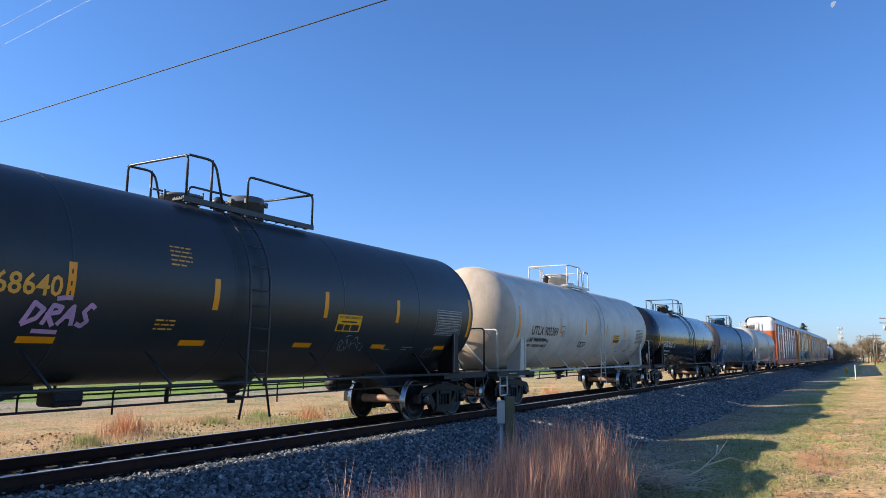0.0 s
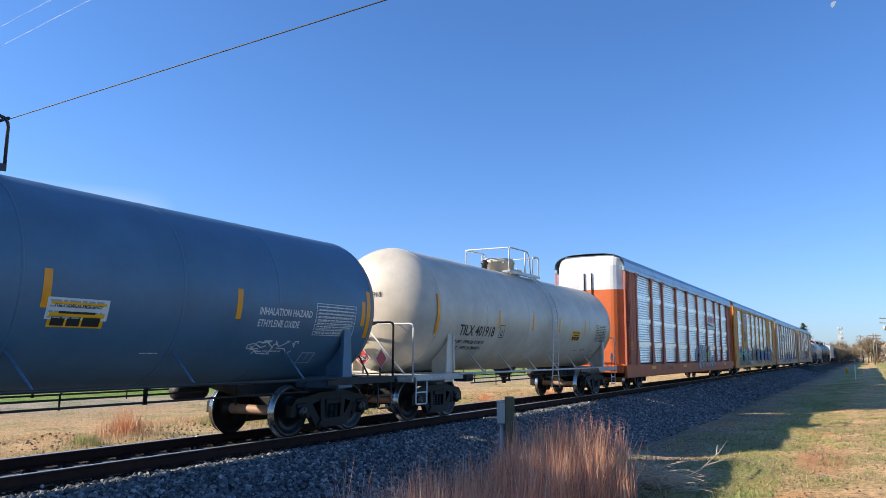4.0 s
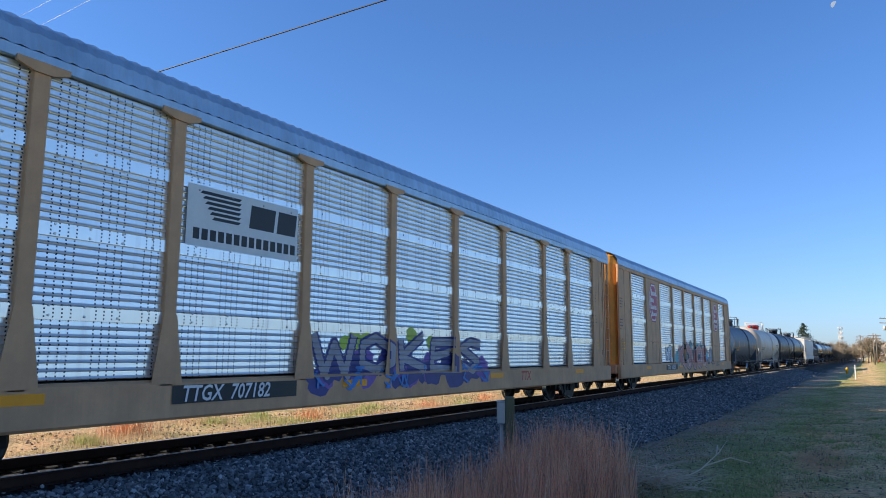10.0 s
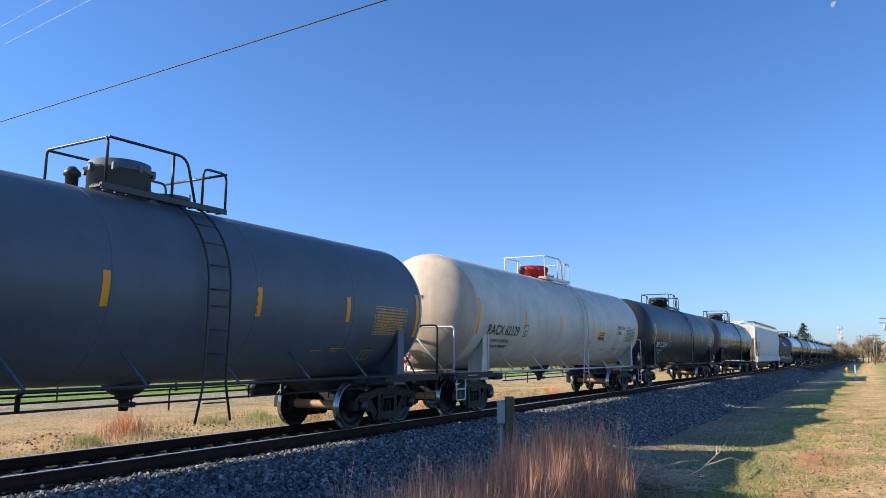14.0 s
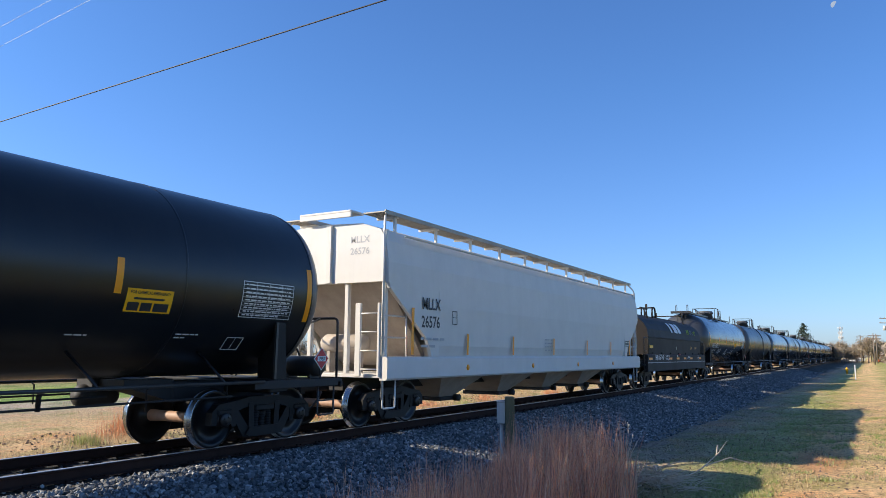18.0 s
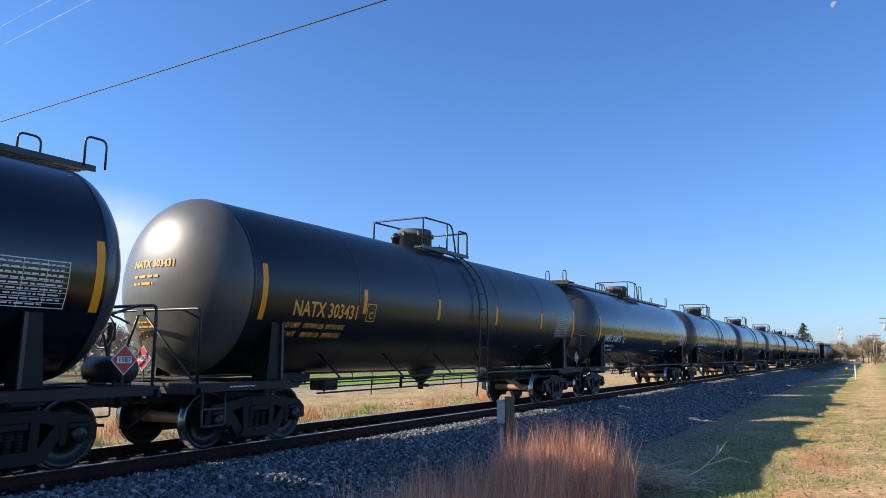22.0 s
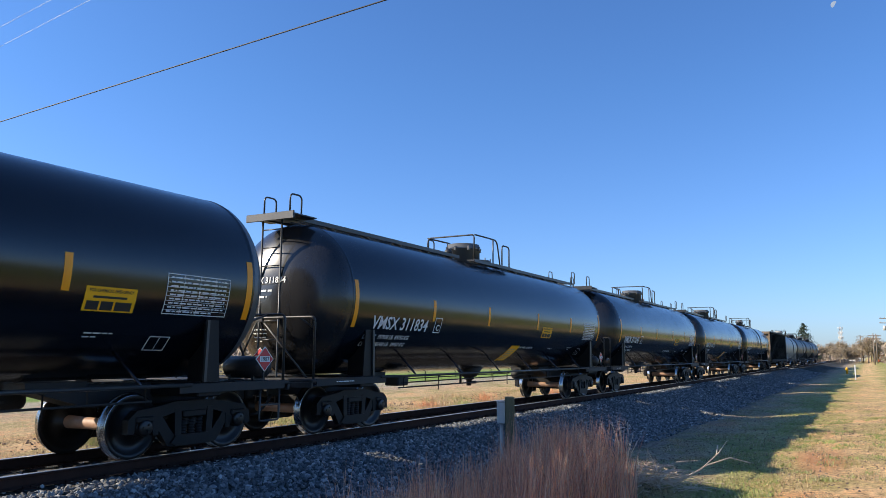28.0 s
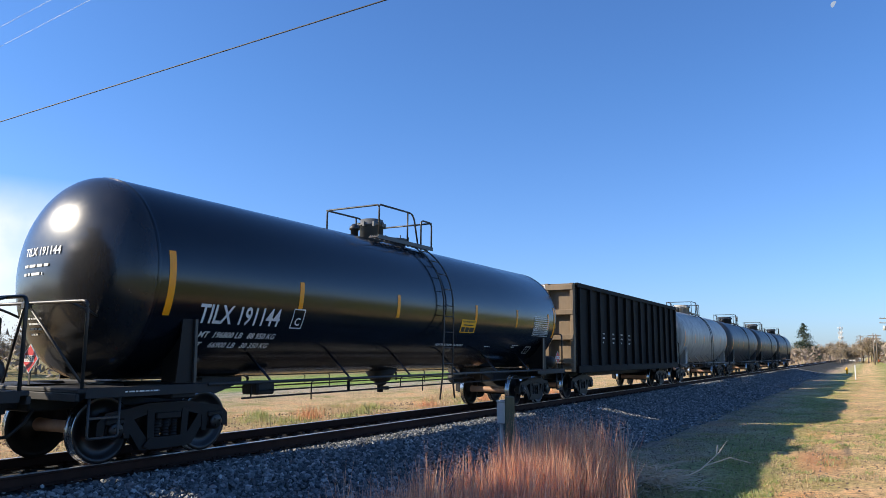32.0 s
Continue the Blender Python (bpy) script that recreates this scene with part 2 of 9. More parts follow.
M["lawn_blade"] = patchy("lawn_blades", [([(0.42, 0.3, 0.16), (0.62, 0.47, 0.27), (0.2, 0.14, 0.08), (0.78, 0.6, 0.38), (0.36, 0.29, 0.13), (0.14, 0.1, 0.06)], 0, 0),
                                         ([(0.2, 0.26, 0.06), (0.3, 0.32, 0.1), (0.16, 0.2, 0.05), (0.4, 0.36, 0.16)], 0.52, 0.62),
                                         ([(0.4, 0.25, 0.15), (0.5, 0.3, 0.18), (0.33, 0.2, 0.12)], 0.56, 0.66)], 0.45)
M["fringe_blade"] = stones("green_fringe_blades", [(0.2, 0.27, 0.06), (0.3, 0.34, 0.1), (0.14, 0.2, 0.04), (0.46, 0.4, 0.2), (0.24, 0.3, 0.08)])
M["rust_stalk"] = stones("rust_red_stalks", [(0.66, 0.3, 0.14), (0.74, 0.38, 0.2), (0.58, 0.24, 0.1), (0.7, 0.44, 0.26)])
M["green_stalk"] = stones("yellow_green_stalks", [(0.34, 0.38, 0.12), (0.46, 0.46, 0.18), (0.28, 0.32, 0.09), (0.6, 0.54, 0.3)])
M["clod"] = stones("dark_soil_clods", [(0.1, 0.07, 0.05), (0.16, 0.11, 0.08), (0.22, 0.16, 0.11)])
# raised twig tones: part of the sunlight on the heap is in the colour
M["twig"] = stones("brightened_twigs", [(0.5, 0.36, 0.25), (0.34, 0.24, 0.165), (0.64, 0.5, 0.36), (0.42, 0.3, 0.21)])
M["seed"] = plain("white_seed_heads", (0.45, 0.4, 0.33), 0.9)
M["needle"] = stones("spruce_needles", [(0.03, 0.055, 0.035), (0.05, 0.08, 0.05), (0.035, 0.06, 0.03)])
M["bark"] = paint("tree_bark", (0.2, 0.16, 0.125), 0.9, amount=0.3, bumpy=0.5, grain=12)
# far woods: the haze of distance is put into these paler tones
M["bare_twigs"] = stones("bare_winter_twigs", [(0.26, 0.21, 0.165), (0.32, 0.25, 0.19), (0.22, 0.18, 0.14), (0.34, 0.26, 0.17)])
M["brown_leaf"] = stones("brown_winter_leaves", [(0.3, 0.23, 0.17), (0.36, 0.27, 0.19), (0.24, 0.19, 0.14), (0.27, 0.25, 0.15), (0.4, 0.28, 0.17)])


# ---------------------------------------------------------------- mesh helpers
class Geo:
    """Collects vertices and faces, with a material slot for each face."""

    def __init__(self):
        self.v, self.f, self.m, self.s = [], [], [], []

    def add(self, verts, faces, slot=0, smooth=False):
        k = len(self.v)
        self.v += [tuple(p) for p in verts]
        self.f += [tuple(i + k for i in f) for f in faces]
        self.m += [slot] * len(faces)
        self.s += [smooth] * len(faces)
        return self

    def box(self, x0, x1, y0, y1, z0, z1, bev=0.0, slot=0):
        if bev <= 0:
            v = [(x, y, z) for x in (x0, x1) for y in (y0, y1) for z in (z0, z1)]
            f = [(0, 1, 3, 2), (4, 6, 7, 5), (0, 4, 5, 1), (2, 3, 7, 6), (0, 2, 6, 4), (1, 5, 7, 3)]
            return self.add(v, f, slot)
        b = min(bev, (x1 - x0) * 0.45, (y1 - y0) * 0.45, (z1 - z0) * 0.45)
        lim = ((x0, x1), (y0, y1), (z0, z1))
        v, ids = [], {}
        for sx in (0, 1):
            for sy in (0, 1):
                for sz in (0, 1):
                    s = (sx, sy, sz)
                    for ax in range(3):
                        p = []
                        for k in range(3):
                            e = lim[k][s[k]]
                            p.append(e if k == ax else e + (b if s[k] == 0 else -b))
                        ids[s, ax] = len(v)
                        v.append(tuple(p))
        f = []
        for ax in range(3):
            o, q = [k for k in range(3) if k != ax]
            for side in (0, 1):
                loop = []
                for so, sq in ((0, 0), (1, 0), (1, 1), (0, 1)):
                    s = [0, 0, 0]
                    s[ax], s[o], s[q] = side, so, sq
                    loop.append(ids[tuple(s), ax])
                f.append(tuple(loop))
            for so in (0, 1):
                for sq in (0, 1):
                    s0, s1 = [0, 0, 0], [0, 0, 0]
                    s0[o] = s1[o] = so
                    s0[q] = s1[q] = sq
                    s1[ax] = 1
                    a, c = tuple(s0), tuple(s1)
                    f.append((ids[a, o], ids[c, o], ids[c, q], ids[a, q]))
        for sx in (0, 1):
            for sy in (0, 1):
                for sz in (0, 1):
                    s = (sx, sy, sz)
                    f.append((ids[s, 0], ids[s, 1], ids[s, 2]))
        return self.add(v, f, slot)

    def tube(self, pts, r, n=8, slot=0, cap=True):
        pts = [Vector(p) for p in pts]
        rings = []
        up = Vector((0.13, 0.21, 0.97))
        for i, p in enumerate(pts):
            d = (pts[min(i + 1, len(pts) - 1)] - pts[max(i - 1, 0)]).normalized()
            a = d.cross(up)
            if a.length < 0.05:
                a = d.cross(Vector((1, 0, 0)))
            a.normalize()
            b = d.cross(a)
            rr = r[i] if isinstance(r, (list, tuple)) else r
            rings.append([p + (a * math.cos(t) + b * math.sin(t)) * rr for t in (k * math.tau / n for k in range(n))])
        v = [q for ring in rings for q in ring]
        f = [(i * n + k, i * n + (k + 1) % n, (i + 1) * n + (k + 1) % n, (i + 1) * n + k)
             for i in range(len(pts) - 1) for k in range(n)]
        if cap:
            f += [tuple(range(n))[::-1], tuple(range((len(pts) - 1) * n, len(pts) * n))]
        return self.add(v, f, slot, n > 4)

    def lathe(self, prof, axis="x", centre=(0, 0, 0), n=32, slots=None, smooth=True):
        """prof: (along, radius) pairs turned round the axis."""
        v, f, sl = [], [], []
        for a, r in prof:
            for k in range(n):
                t = k * math.tau / n
                c, s = r * math.cos(t), r * math.sin(t)
                p = {"x": (a, c, s), "y": (c, a, s), "z": (c, s, a)}[axis]
                v.append((p[0] + centre[0], p[1] + centre[1], p[2] + centre[2]))
        k0 = len(self.v)
        self.v += v
        for i in range(len(prof) - 1):
            for k in range(n):
                self.f.append((k0 + i * n + k, k0 + i * n + (k + 1) % n, k0 + (i + 1) * n + (k + 1) % n, k0 + (i + 1) * n + k))
                self.m.append(slots[i] if slots else 0)
                self.s.append(smooth)
        for ring, r in ((0, prof[0][1]), (len(prof) - 1, prof[-1][1])):
            if r > 1e-6:
                self.f.append(tuple(k0 + ring * n + k for k in range(n)))
                self.m.append(slots[min(ring, len(slots) - 1)] if slots else 0)
                self.s.append(False)
        return self

    def prism(self, poly, y0, y1, slot=0):
        """A polygon in x and z, pushed from y0 to y1."""
        n = len(poly)
        v = [(x, y0, z) for x, z in poly] + [(x, y1, z) for x, z in poly]
        f = [tuple(range(n)), tuple(range(2 * n - 1, n - 1, -1))]
        f += [(i, i + n, (i + 1) % n + n, (i + 1) % n) for i in range(n)]
        return self.add(v, f, slot)

    def sweep(self, poly, x0, x1, slot=0):
        """A polygon in y and z, pushed from x0 to x1."""
        n = len(poly)
        v = [(x0, y, z) for y, z in poly] + [(x1, y, z) for y, z in poly]
        f = [tuple(range(n)), tuple(range(2 * n - 1, n - 1, -1))]
        f += [(i, i + n, (i + 1) % n + n, (i + 1) % n) for i in range(n)]
        return self.add(v, f, slot)

    def move(self, dx=0, dy=0, dz=0, flip_x=False, flip_y=False):
        sx, sy = (-1 if flip_x else 1), (-1 if flip_y else 1)
        self.v = [(sx * x + dx, sy * y + dy, z + dz) for x, y, z in self.v]
        return self

    def mesh(self, name, mats, fix=True):
        me = bpy.data.meshes.new(name)
        me.from_pydata(self.v, [], self.f)
        for m in (mats if isinstance(mats, (list, tuple)) else [mats]):
            me.materials.append(m)
        me.polygons.foreach_set("material_index", self.m)
        me.polygons.foreach_set("use_smooth", self.s)
        if fix and len(self.f) < 60000:
            bm = bmesh.new()
            bm.from_mesh(me)
            bmesh.ops.recalc_face_normals(bm, faces=bm.faces)
            bm.to_mesh(me)
            bm.free()
        me.update()
        return me


CACHE = {}


def cached(key, build):
    """One mesh for all alike parts."""
    if key not in CACHE:
        CACHE[key] = build()
    return CACHE[key]


def part(name, geo, mats, parent, label="", at=None):
    """Links a mesh as one part under a thing or a part."""
    me = geo if isinstance(geo, bpy.types.Mesh) else geo.mesh(name, mats)
    ob = new(name, me)
    ob.parent = parent
    if at is not None:
        ob.matrix_basis = at
    if label:
        tagged(ob, label)
    return ob


def thing(name, label, category, group="", at=None):
    ob = new(name)
    ob.empty_display_size = 0.3
    if at is not None:
        ob.matrix_basis = at
    return tagged(ob, label, category, group)


def text_mesh(text, size, mats, bend=None, align="LEFT", shear=0.0, squeeze=1.0, fit=0.0):
    """Lettering as a flat mesh in x (along) and y (up), cut into strips and carried by bend."""
    cu = bpy.data.curves.new("lettering", "FONT")
    cu.body, cu.size, cu.align_x, cu.shear, cu.resolution_u, cu.offset = text, size, align, shear, 2, size * 0.018
    ob = bpy.data.objects.new("lettering", cu)
    scene.collection.objects.link(ob)
    bpy.context.view_layer.update()
    me = bpy.data.meshes.new_from_object(ob.evaluated_get(bpy.context.evaluated_depsgraph_get()))
    bpy.data.objects.remove(ob)
    bpy.data.curves.remove(cu)
    bm = bmesh.new()
    bm.from_mesh(me)
    if fit:
        squeeze = fit / max(v.co.x for v in bm.verts)
    if size > 0.15:
        for k in range(1, 5):
            bmesh.ops.bisect_plane(bm, geom=bm.verts[:] + bm.edges[:] + bm.faces[:],
                                   plane_co=(0, size * 0.7 * k / 5, 0), plane_no=(0, 1, 0))
    for v in bm.verts:
        p = (v.co.x * squeeze, v.co.y)
        v.co = Vector(bend(*p)) if bend else Vector((p[0], 0, p[1]))
    bm.to_mesh(me)
    bm.free()
    me.materials.clear()
    me.materials.append(mats)
    return me


def np_mesh(name, verts, faces, mats, smooth=False):
    """A big mesh from number arrays; faces all have the same count of corners."""
    verts, faces = np.asarray(verts, dtype=np.float32), np.asarray(faces, dtype=np.int32)
    me = bpy.data.meshes.new(name)
    me.vertices.add(len(verts))
    me.vertices.foreach_set("co", verts.ravel())
    me.loops.add(faces.size)
    me.loops.foreach_set("vertex_index", faces.ravel())
    me.polygons.add(len(faces))
    k = faces.shape[1]
    me.polygons.foreach_set("loop_start", np.arange(0, faces.size, k, dtype=np.int32))
    me.polygons.foreach_set("use_smooth", np.full(len(faces), smooth))
    for m in (mats if isinstance(mats, (list, tuple)) else [mats]):
        me.materials.append(m)
    me.update(calc_edges=True)
    me.validate()
    return me


# ---------------------------------------------------------------- ground
PROFILE_Y = [-3000, -60, -20, -11.5, -9.6, -8.0, -6.0, -4.7, -3.4, -1.85, -1.45, 1.45, 1.85, 3.6, 5, 12, 30, 60, 3000]
PROFILE_Z = [-0.3, -0.3, -0.35, -0.5, -0.6, -0.68, -0.75, -0.77, -0.57, -0.24, -0.19, -0.22, -0.26, -0.95, -1.0, -1.1, -1.3, -1.5, -1.5]


def ground_height(x, y):
    x, y = np.asarray(x, float), np.asarray(y, float)
    z = np.interp(y, PROFILE_Y, PROFILE_Z)
    rough = np.where(np.abs(y) < 2.2, 0.0, 1.0)
    w = 0.035 * np.sin(x * 0.9 + y * 1.7) + 0.03 * np.sin(x * 2.3 - y * 1.1 + 1.3) + 0.05 * np.sin(x * 0.21 + y * 0.33)
    return z + w * rough * np.clip((np.abs(y) - 2.2) / 3.0, 0, 1)


def build_ground():
    xs = np.concatenate([[-3000, -800, -300, -120, -60, -30], np.arange(-20, 60, 0.5), np.arange(60, 200, 4),
                         [220, 260, 320, 400, 550, 800, 1300, 3000]])
    ys = np.concatenate([[-3000, -900, -300, -120, -60, -40, -30], np.arange(-24, -12, 1.0), np.arange(-12, 14, 0.25),
                         np.arange(14, 60, 2), [60, 80, 120, 200, 400, 900, 3000]])
    X, Y = np.meshgrid(xs, ys, indexing="ij")
    V = np.stack([X, Y, ground_height(X, Y)], -1).reshape(-1, 3)
    ny = len(ys)
    i, j = np.meshgrid(np.arange(len(xs) - 1), np.arange(ny - 1), indexing="ij")
    a = (i * ny + j).ravel()
    F = np.stack([a, a + ny, a + ny + 1, a + 1], -1)
    m, n, l, b = material("verge_ground")
    co = n.new("ShaderNodeTexCoord").outputs["Object"]
    sep = n.new("ShaderNodeSeparateXYZ")
    l.new(co, sep.inputs[0])
    edge = noise_node(n, l, 0.6, 6, 0.65, co)
    off = n.new("ShaderNodeMath")
    off.operation = "MULTIPLY_ADD"
    off.inputs[1].default_value, off.inputs[2].default_value = 3.2, -1.6
    l.new(edge.outputs[0], off.inputs[0])
    yy = n.new("ShaderNodeMath")
    yy.operation = "ADD"
    l.new(sep.outputs[1], yy.inputs[0])
    l.new(off.outputs[0], yy.inputs[1])
    mr = n.new("ShaderNodeMapRange")
    mr.inputs[1].default_value, mr.inputs[2].default_value = -20, 80
    l.new(yy.outputs[0], mr.inputs[0])

    def at(y):
        return (y + 20) / 100

    zone = ramp(n, [(at(-19), (0.34, 0.37, 0.13)), (at(-13), (0.36, 0.37, 0.14)), (at(-11.3), (0.44, 0.39, 0.18)), (at(-10.2), (0.7, 0.5, 0.29)), (at(-9.0), (0.66, 0.47, 0.26)),
                    (at(-8.4), (0.44, 0.38, 0.17)), (at(-7.7), (0.46, 0.43, 0.22)), (at(-6.6), (0.45, 0.38, 0.25)), (at(-5.8), (0.42, 0.33, 0.25)), (at(-4.9), (0.26, 0.23, 0.2)),
                    (at(-4.2), (0.07, 0.072, 0.075)), (at(3.4), (0.05, 0.05, 0.05)), (at(4.4), (0.5, 0.37, 0.21)),
                    (at(12), (0.62, 0.45, 0.26)), (at(17), (0.56, 0.42, 0.25)), (at(22), (0.48, 0.38, 0.26)), (at(25), (0.44, 0.39, 0.32)),
                    (at(29), (0.4, 0.36, 0.29)), (at(31), (0.24, 0.34, 0.1)), (at(46), (0.26, 0.36, 0.11)), (at(56), (0.3, 0.26, 0.14))])
    l.new(mr.outputs[0], zone.inputs[0])
    patch = noise_node(n, l, 0.42, 8, 0.7, co)
    pr = ramp(n, [(0.34, (0.52, 0.68, 0.4)), (0.44, (0.8, 0.86, 0.68)), (0.53, (1.08, 1.02, 0.95)), (0.7, (1.2, 0.88, 0.7))])
    l.new(patch.outputs[0], pr.inputs[0])
    fine = noise_node(n, l, 9, 10, 0.8, co)
    fr = ramp(n, [(0.36, (0.22, 0.21, 0.2)), (0.48, (0.85, 0.85, 0.85)), (0.56, (1.1, 1.1, 1.08)), (0.68, (1.55, 1.5, 1.4))])
    l.new(fine.outputs[0], fr.inputs[0])
    c1 = mix_colour(n, l, 1.0, zone.outputs[0], pr.outputs[0], "MULTIPLY")
    c2 = mix_colour(n, l, 1.0, c1, fr.outputs[0], "MULTIPLY")
    # bare red clay worn through the turf
    clay = noise_node(n, l, 0.17, 5, 0.6, co)
    cr = ramp(n, [(0.6, (0, 0, 0)), (0.7, (1, 1, 1))])
    l.new(clay.outputs[0], cr.inputs[0])
    lawn = n.new("ShaderNodeMapRange")
    lawn.inputs[1].default_value, lawn.inputs[2].default_value = -8.6, -9.8
    l.new(sep.outputs[1], lawn.inputs[0])
    cm = n.new("ShaderNodeMath")
    cm.operation = "MULTIPLY"
    l.new(cr.outputs[0], cm.inputs[0])
    l.new(lawn.outputs[0], cm.inputs[1])
    c3 = mix_colour(n, l, cm.outputs[0], c2, (0.52, 0.25, 0.13))
    # one larger worn patch of clay in the lawn
    place = n.new("ShaderNodeMapping")
    place.inputs["Location"].default_value = (-17.6 / 2.5, 9.02 / 0.62, 0)
    place.inputs["Scale"].default_value = (1 / 2.5, 1 / 0.62, 0)
    l.new(co, place.inputs[0])
    far_off = n.new("ShaderNodeVectorMath")
    far_off.operation = "LENGTH"
    l.new(place.outputs[0], far_off.inputs[0])
    ragged = n.new("ShaderNodeMath")
    ragged.operation = "MULTIPLY_ADD"
    ragged.inputs[1].default_value = 2.6
    l.new(patch.outputs[0], ragged.inputs[0])
    l.new(far_off.outputs["Value"], ragged.inputs[2])
    worn = ramp(n, [(0.5, (0.85, 0.85, 0.85)), (0.72, (0, 0, 0))])
    half_of = n.new("ShaderNodeMath")
    half_of.operation = "MULTIPLY"
    half_of.inputs[1].default_value = 0.3
    l.new(ragged.outputs[0], half_of.inputs[0])
    l.new(half_of.outputs[0], worn.inputs[0])
    l.new(mix_colour(n, l, worn.outputs[0], c3, (0.56, 0.27, 0.13)), b.inputs["Base Color"])
    b.inputs["Roughness"].default_value = 0.95
    b.inputs["Specular IOR Level"].default_value = 0.1
    bump(n, l, b, fine.outputs[0], 1.0, 0.08)
    ob = new("ground", np_mesh("ground", V, F, m, True))
    return tagged(ob, "grassy trackside ground with a gravel roadbed and worn lawn", "ground", kind="structure")


ground = build_ground()


# ---------------------------------------------------------------- track
def rail_profile():
    return [(-0.07, -0.175), (0.07, -0.175), (0.07, -0.16), (0.012, -0.14), (0.01, -0.045), (0.036, -0.032),
            (0.036, -0.008), (0.03, -0.002), (0.02, 0.0), (-0.012, 0.0), (-0.03, -0.002), (-0.036, -0.008), (-0.036, -0.032), (-0.01, -0.045),
            (-0.012, -0.14), (-0.07, -0.16)]


def build_track():
    track = thing("railway_track", "straight single railway track of rusty rails on dark ties", "railway track")
    tagged(track, kind="structure")
    for y in (-0.755, 0.755):
        g = Geo()
        g.sweep([(y + a, z) for a, z in rail_profile()], -120, 900)
        g.m = [1 if len(f) == 4 and abs(sum(g.v[i][2] for i in f) / len(f)) < 0.0052 else 0 for f in g.f]
        part("rail", g, [M["rail_side"], M["rail_head"]], track, "worn steel rail with a polished head")
    me = Geo().box(-0.11, 0.11, -1.3, 1.3, -0.36, -0.178, 0.012).mesh("tie", M["tie"])
    plate = Geo().box(-0.1, 0.1, -0.17, 0.17, -0.178, -0.165, 0.004)
    for sy in (-0.1, 0.1):
        plate.box(-0.06, -0.04, sy - 0.015, sy + 0.015, -0.17, -0.135, 0.004)
        plate.box(0.04, 0.06, sy - 0.015, sy + 0.015, -0.17, -0.135, 0.004)
    plate = plate.mesh("tie_plate", M["rail_side"])
    rnd = random.Random(5)
    far = Geo()
    for k in range(-20, 500):
        x = k * 0.51
        if -8 < x < 90:
            t = part("tie", me, None, track, at=pose(x + rnd.uniform(-0.02, 0.02), rnd.uniform(-0.03, 0.03), 0, 0, 0, rnd.uniform(-0.8, 0.8)))
            if x < 40:
                for y in (-0.755, 0.755):
                    part("tie_plate", plate, None, t, at=pose(0, y, 0))
        else:
            far.box(x - 0.11, x + 0.11, -1.3, 1.3, -0.36, -0.178)
    tagged(part("far_ties", far, M["tie"], track), kind="stuff")
    return track


track = build_track()

STONE = np.array([(1, 0, 0), (-1, 0, 0), (0, 1, 0), (0, -1, 0), (0, 0, 1), (0, 0, -1), (0.62, 0.6, 0.5), (-0.6, 0.55, -0.5), (0.5, -0.62, -0.45), (-0.55, -0.6, 0.55)])
STONE_F = np.array([(0, 6, 4), (0, 2, 6), (6, 2, 4), (2, 1, 4), (1, 9, 4), (9, 3, 4), (3, 0, 4), (1, 3, 9),
                    (2, 0, 5), (2, 5, 7), (2, 7, 1), (7, 5, 1), (1, 5, 3), (3, 5, 8), (3, 8, 0), (8, 5, 0)])


def scatter_stones(name, boxes, rs, label, mat="ballast", category="ballast"):
    """boxes: x0, x1, y0, y1, count, size."""
    rng = np.random.default_rng(rs)
    VV, FF, k = [], [], 0
    for x0, x1, y0, y1, count, size in boxes:
        x, y = rng.uniform(x0, x1, count), rng.uniform(y0, y1, count)
        z = ground_height(x, y)
        s = size * rng.uniform(0.55, 1.25, (count, 1)) * rng.uniform(0.7, 1.15, (count, 3))
        a, b, c = (rng.uniform(0, math.tau, count) for _ in range(3))
        v = STONE[None] * s[:, None, :] * rng.uniform(0.8, 1.15, (count, len(STONE), 1))
        ca, sa = np.cos(a)[:, None], np.sin(a)[:, None]
        v = np.stack([v[..., 0] * ca - v[..., 1] * sa, v[..., 0] * sa + v[..., 1] * ca, v[..., 2]], -1)
        cb, sb = np.cos(b)[:, None], np.sin(b)[:, None]
        v = np.stack([v[..., 0], v[..., 1] * cb - v[..., 2] * sb, v[..., 1] * sb + v[..., 2] * cb], -1)
        v += np.stack([x, y, z + size * rng.uniform(-0.15, 0.5, count)], -1)[:, None]
        VV.append(v.reshape(-1, 3))
        FF.append((STONE_F[None] + (np.arange(count) * len(STONE))[:, None, None]).reshape(-1, 3) + k)
        k += count * len(STONE)
    ob = new(name, np_mesh(name, np.concatenate(VV), np.concatenate(FF), M[mat]))
    return tagged(ob, label, category, kind="stuff")


scatter_stones("track_ballast", [(2, 18, -4.1, -1.14, 25000, 0.043), (18, 40, -4.6, -1.14, 25000, 0.046), (40, 110, -4.7, -1.1, 20000, 0.062),
                                 (1, 40, -1.14, 0.68, 2600, 0.03), (1, 60, 0.85, 3.6, 9000, 0.045), (12, 70, -5.0, -4.3, 4500, 0.034)],
               3, "crushed blue-grey granite ballast along the track")


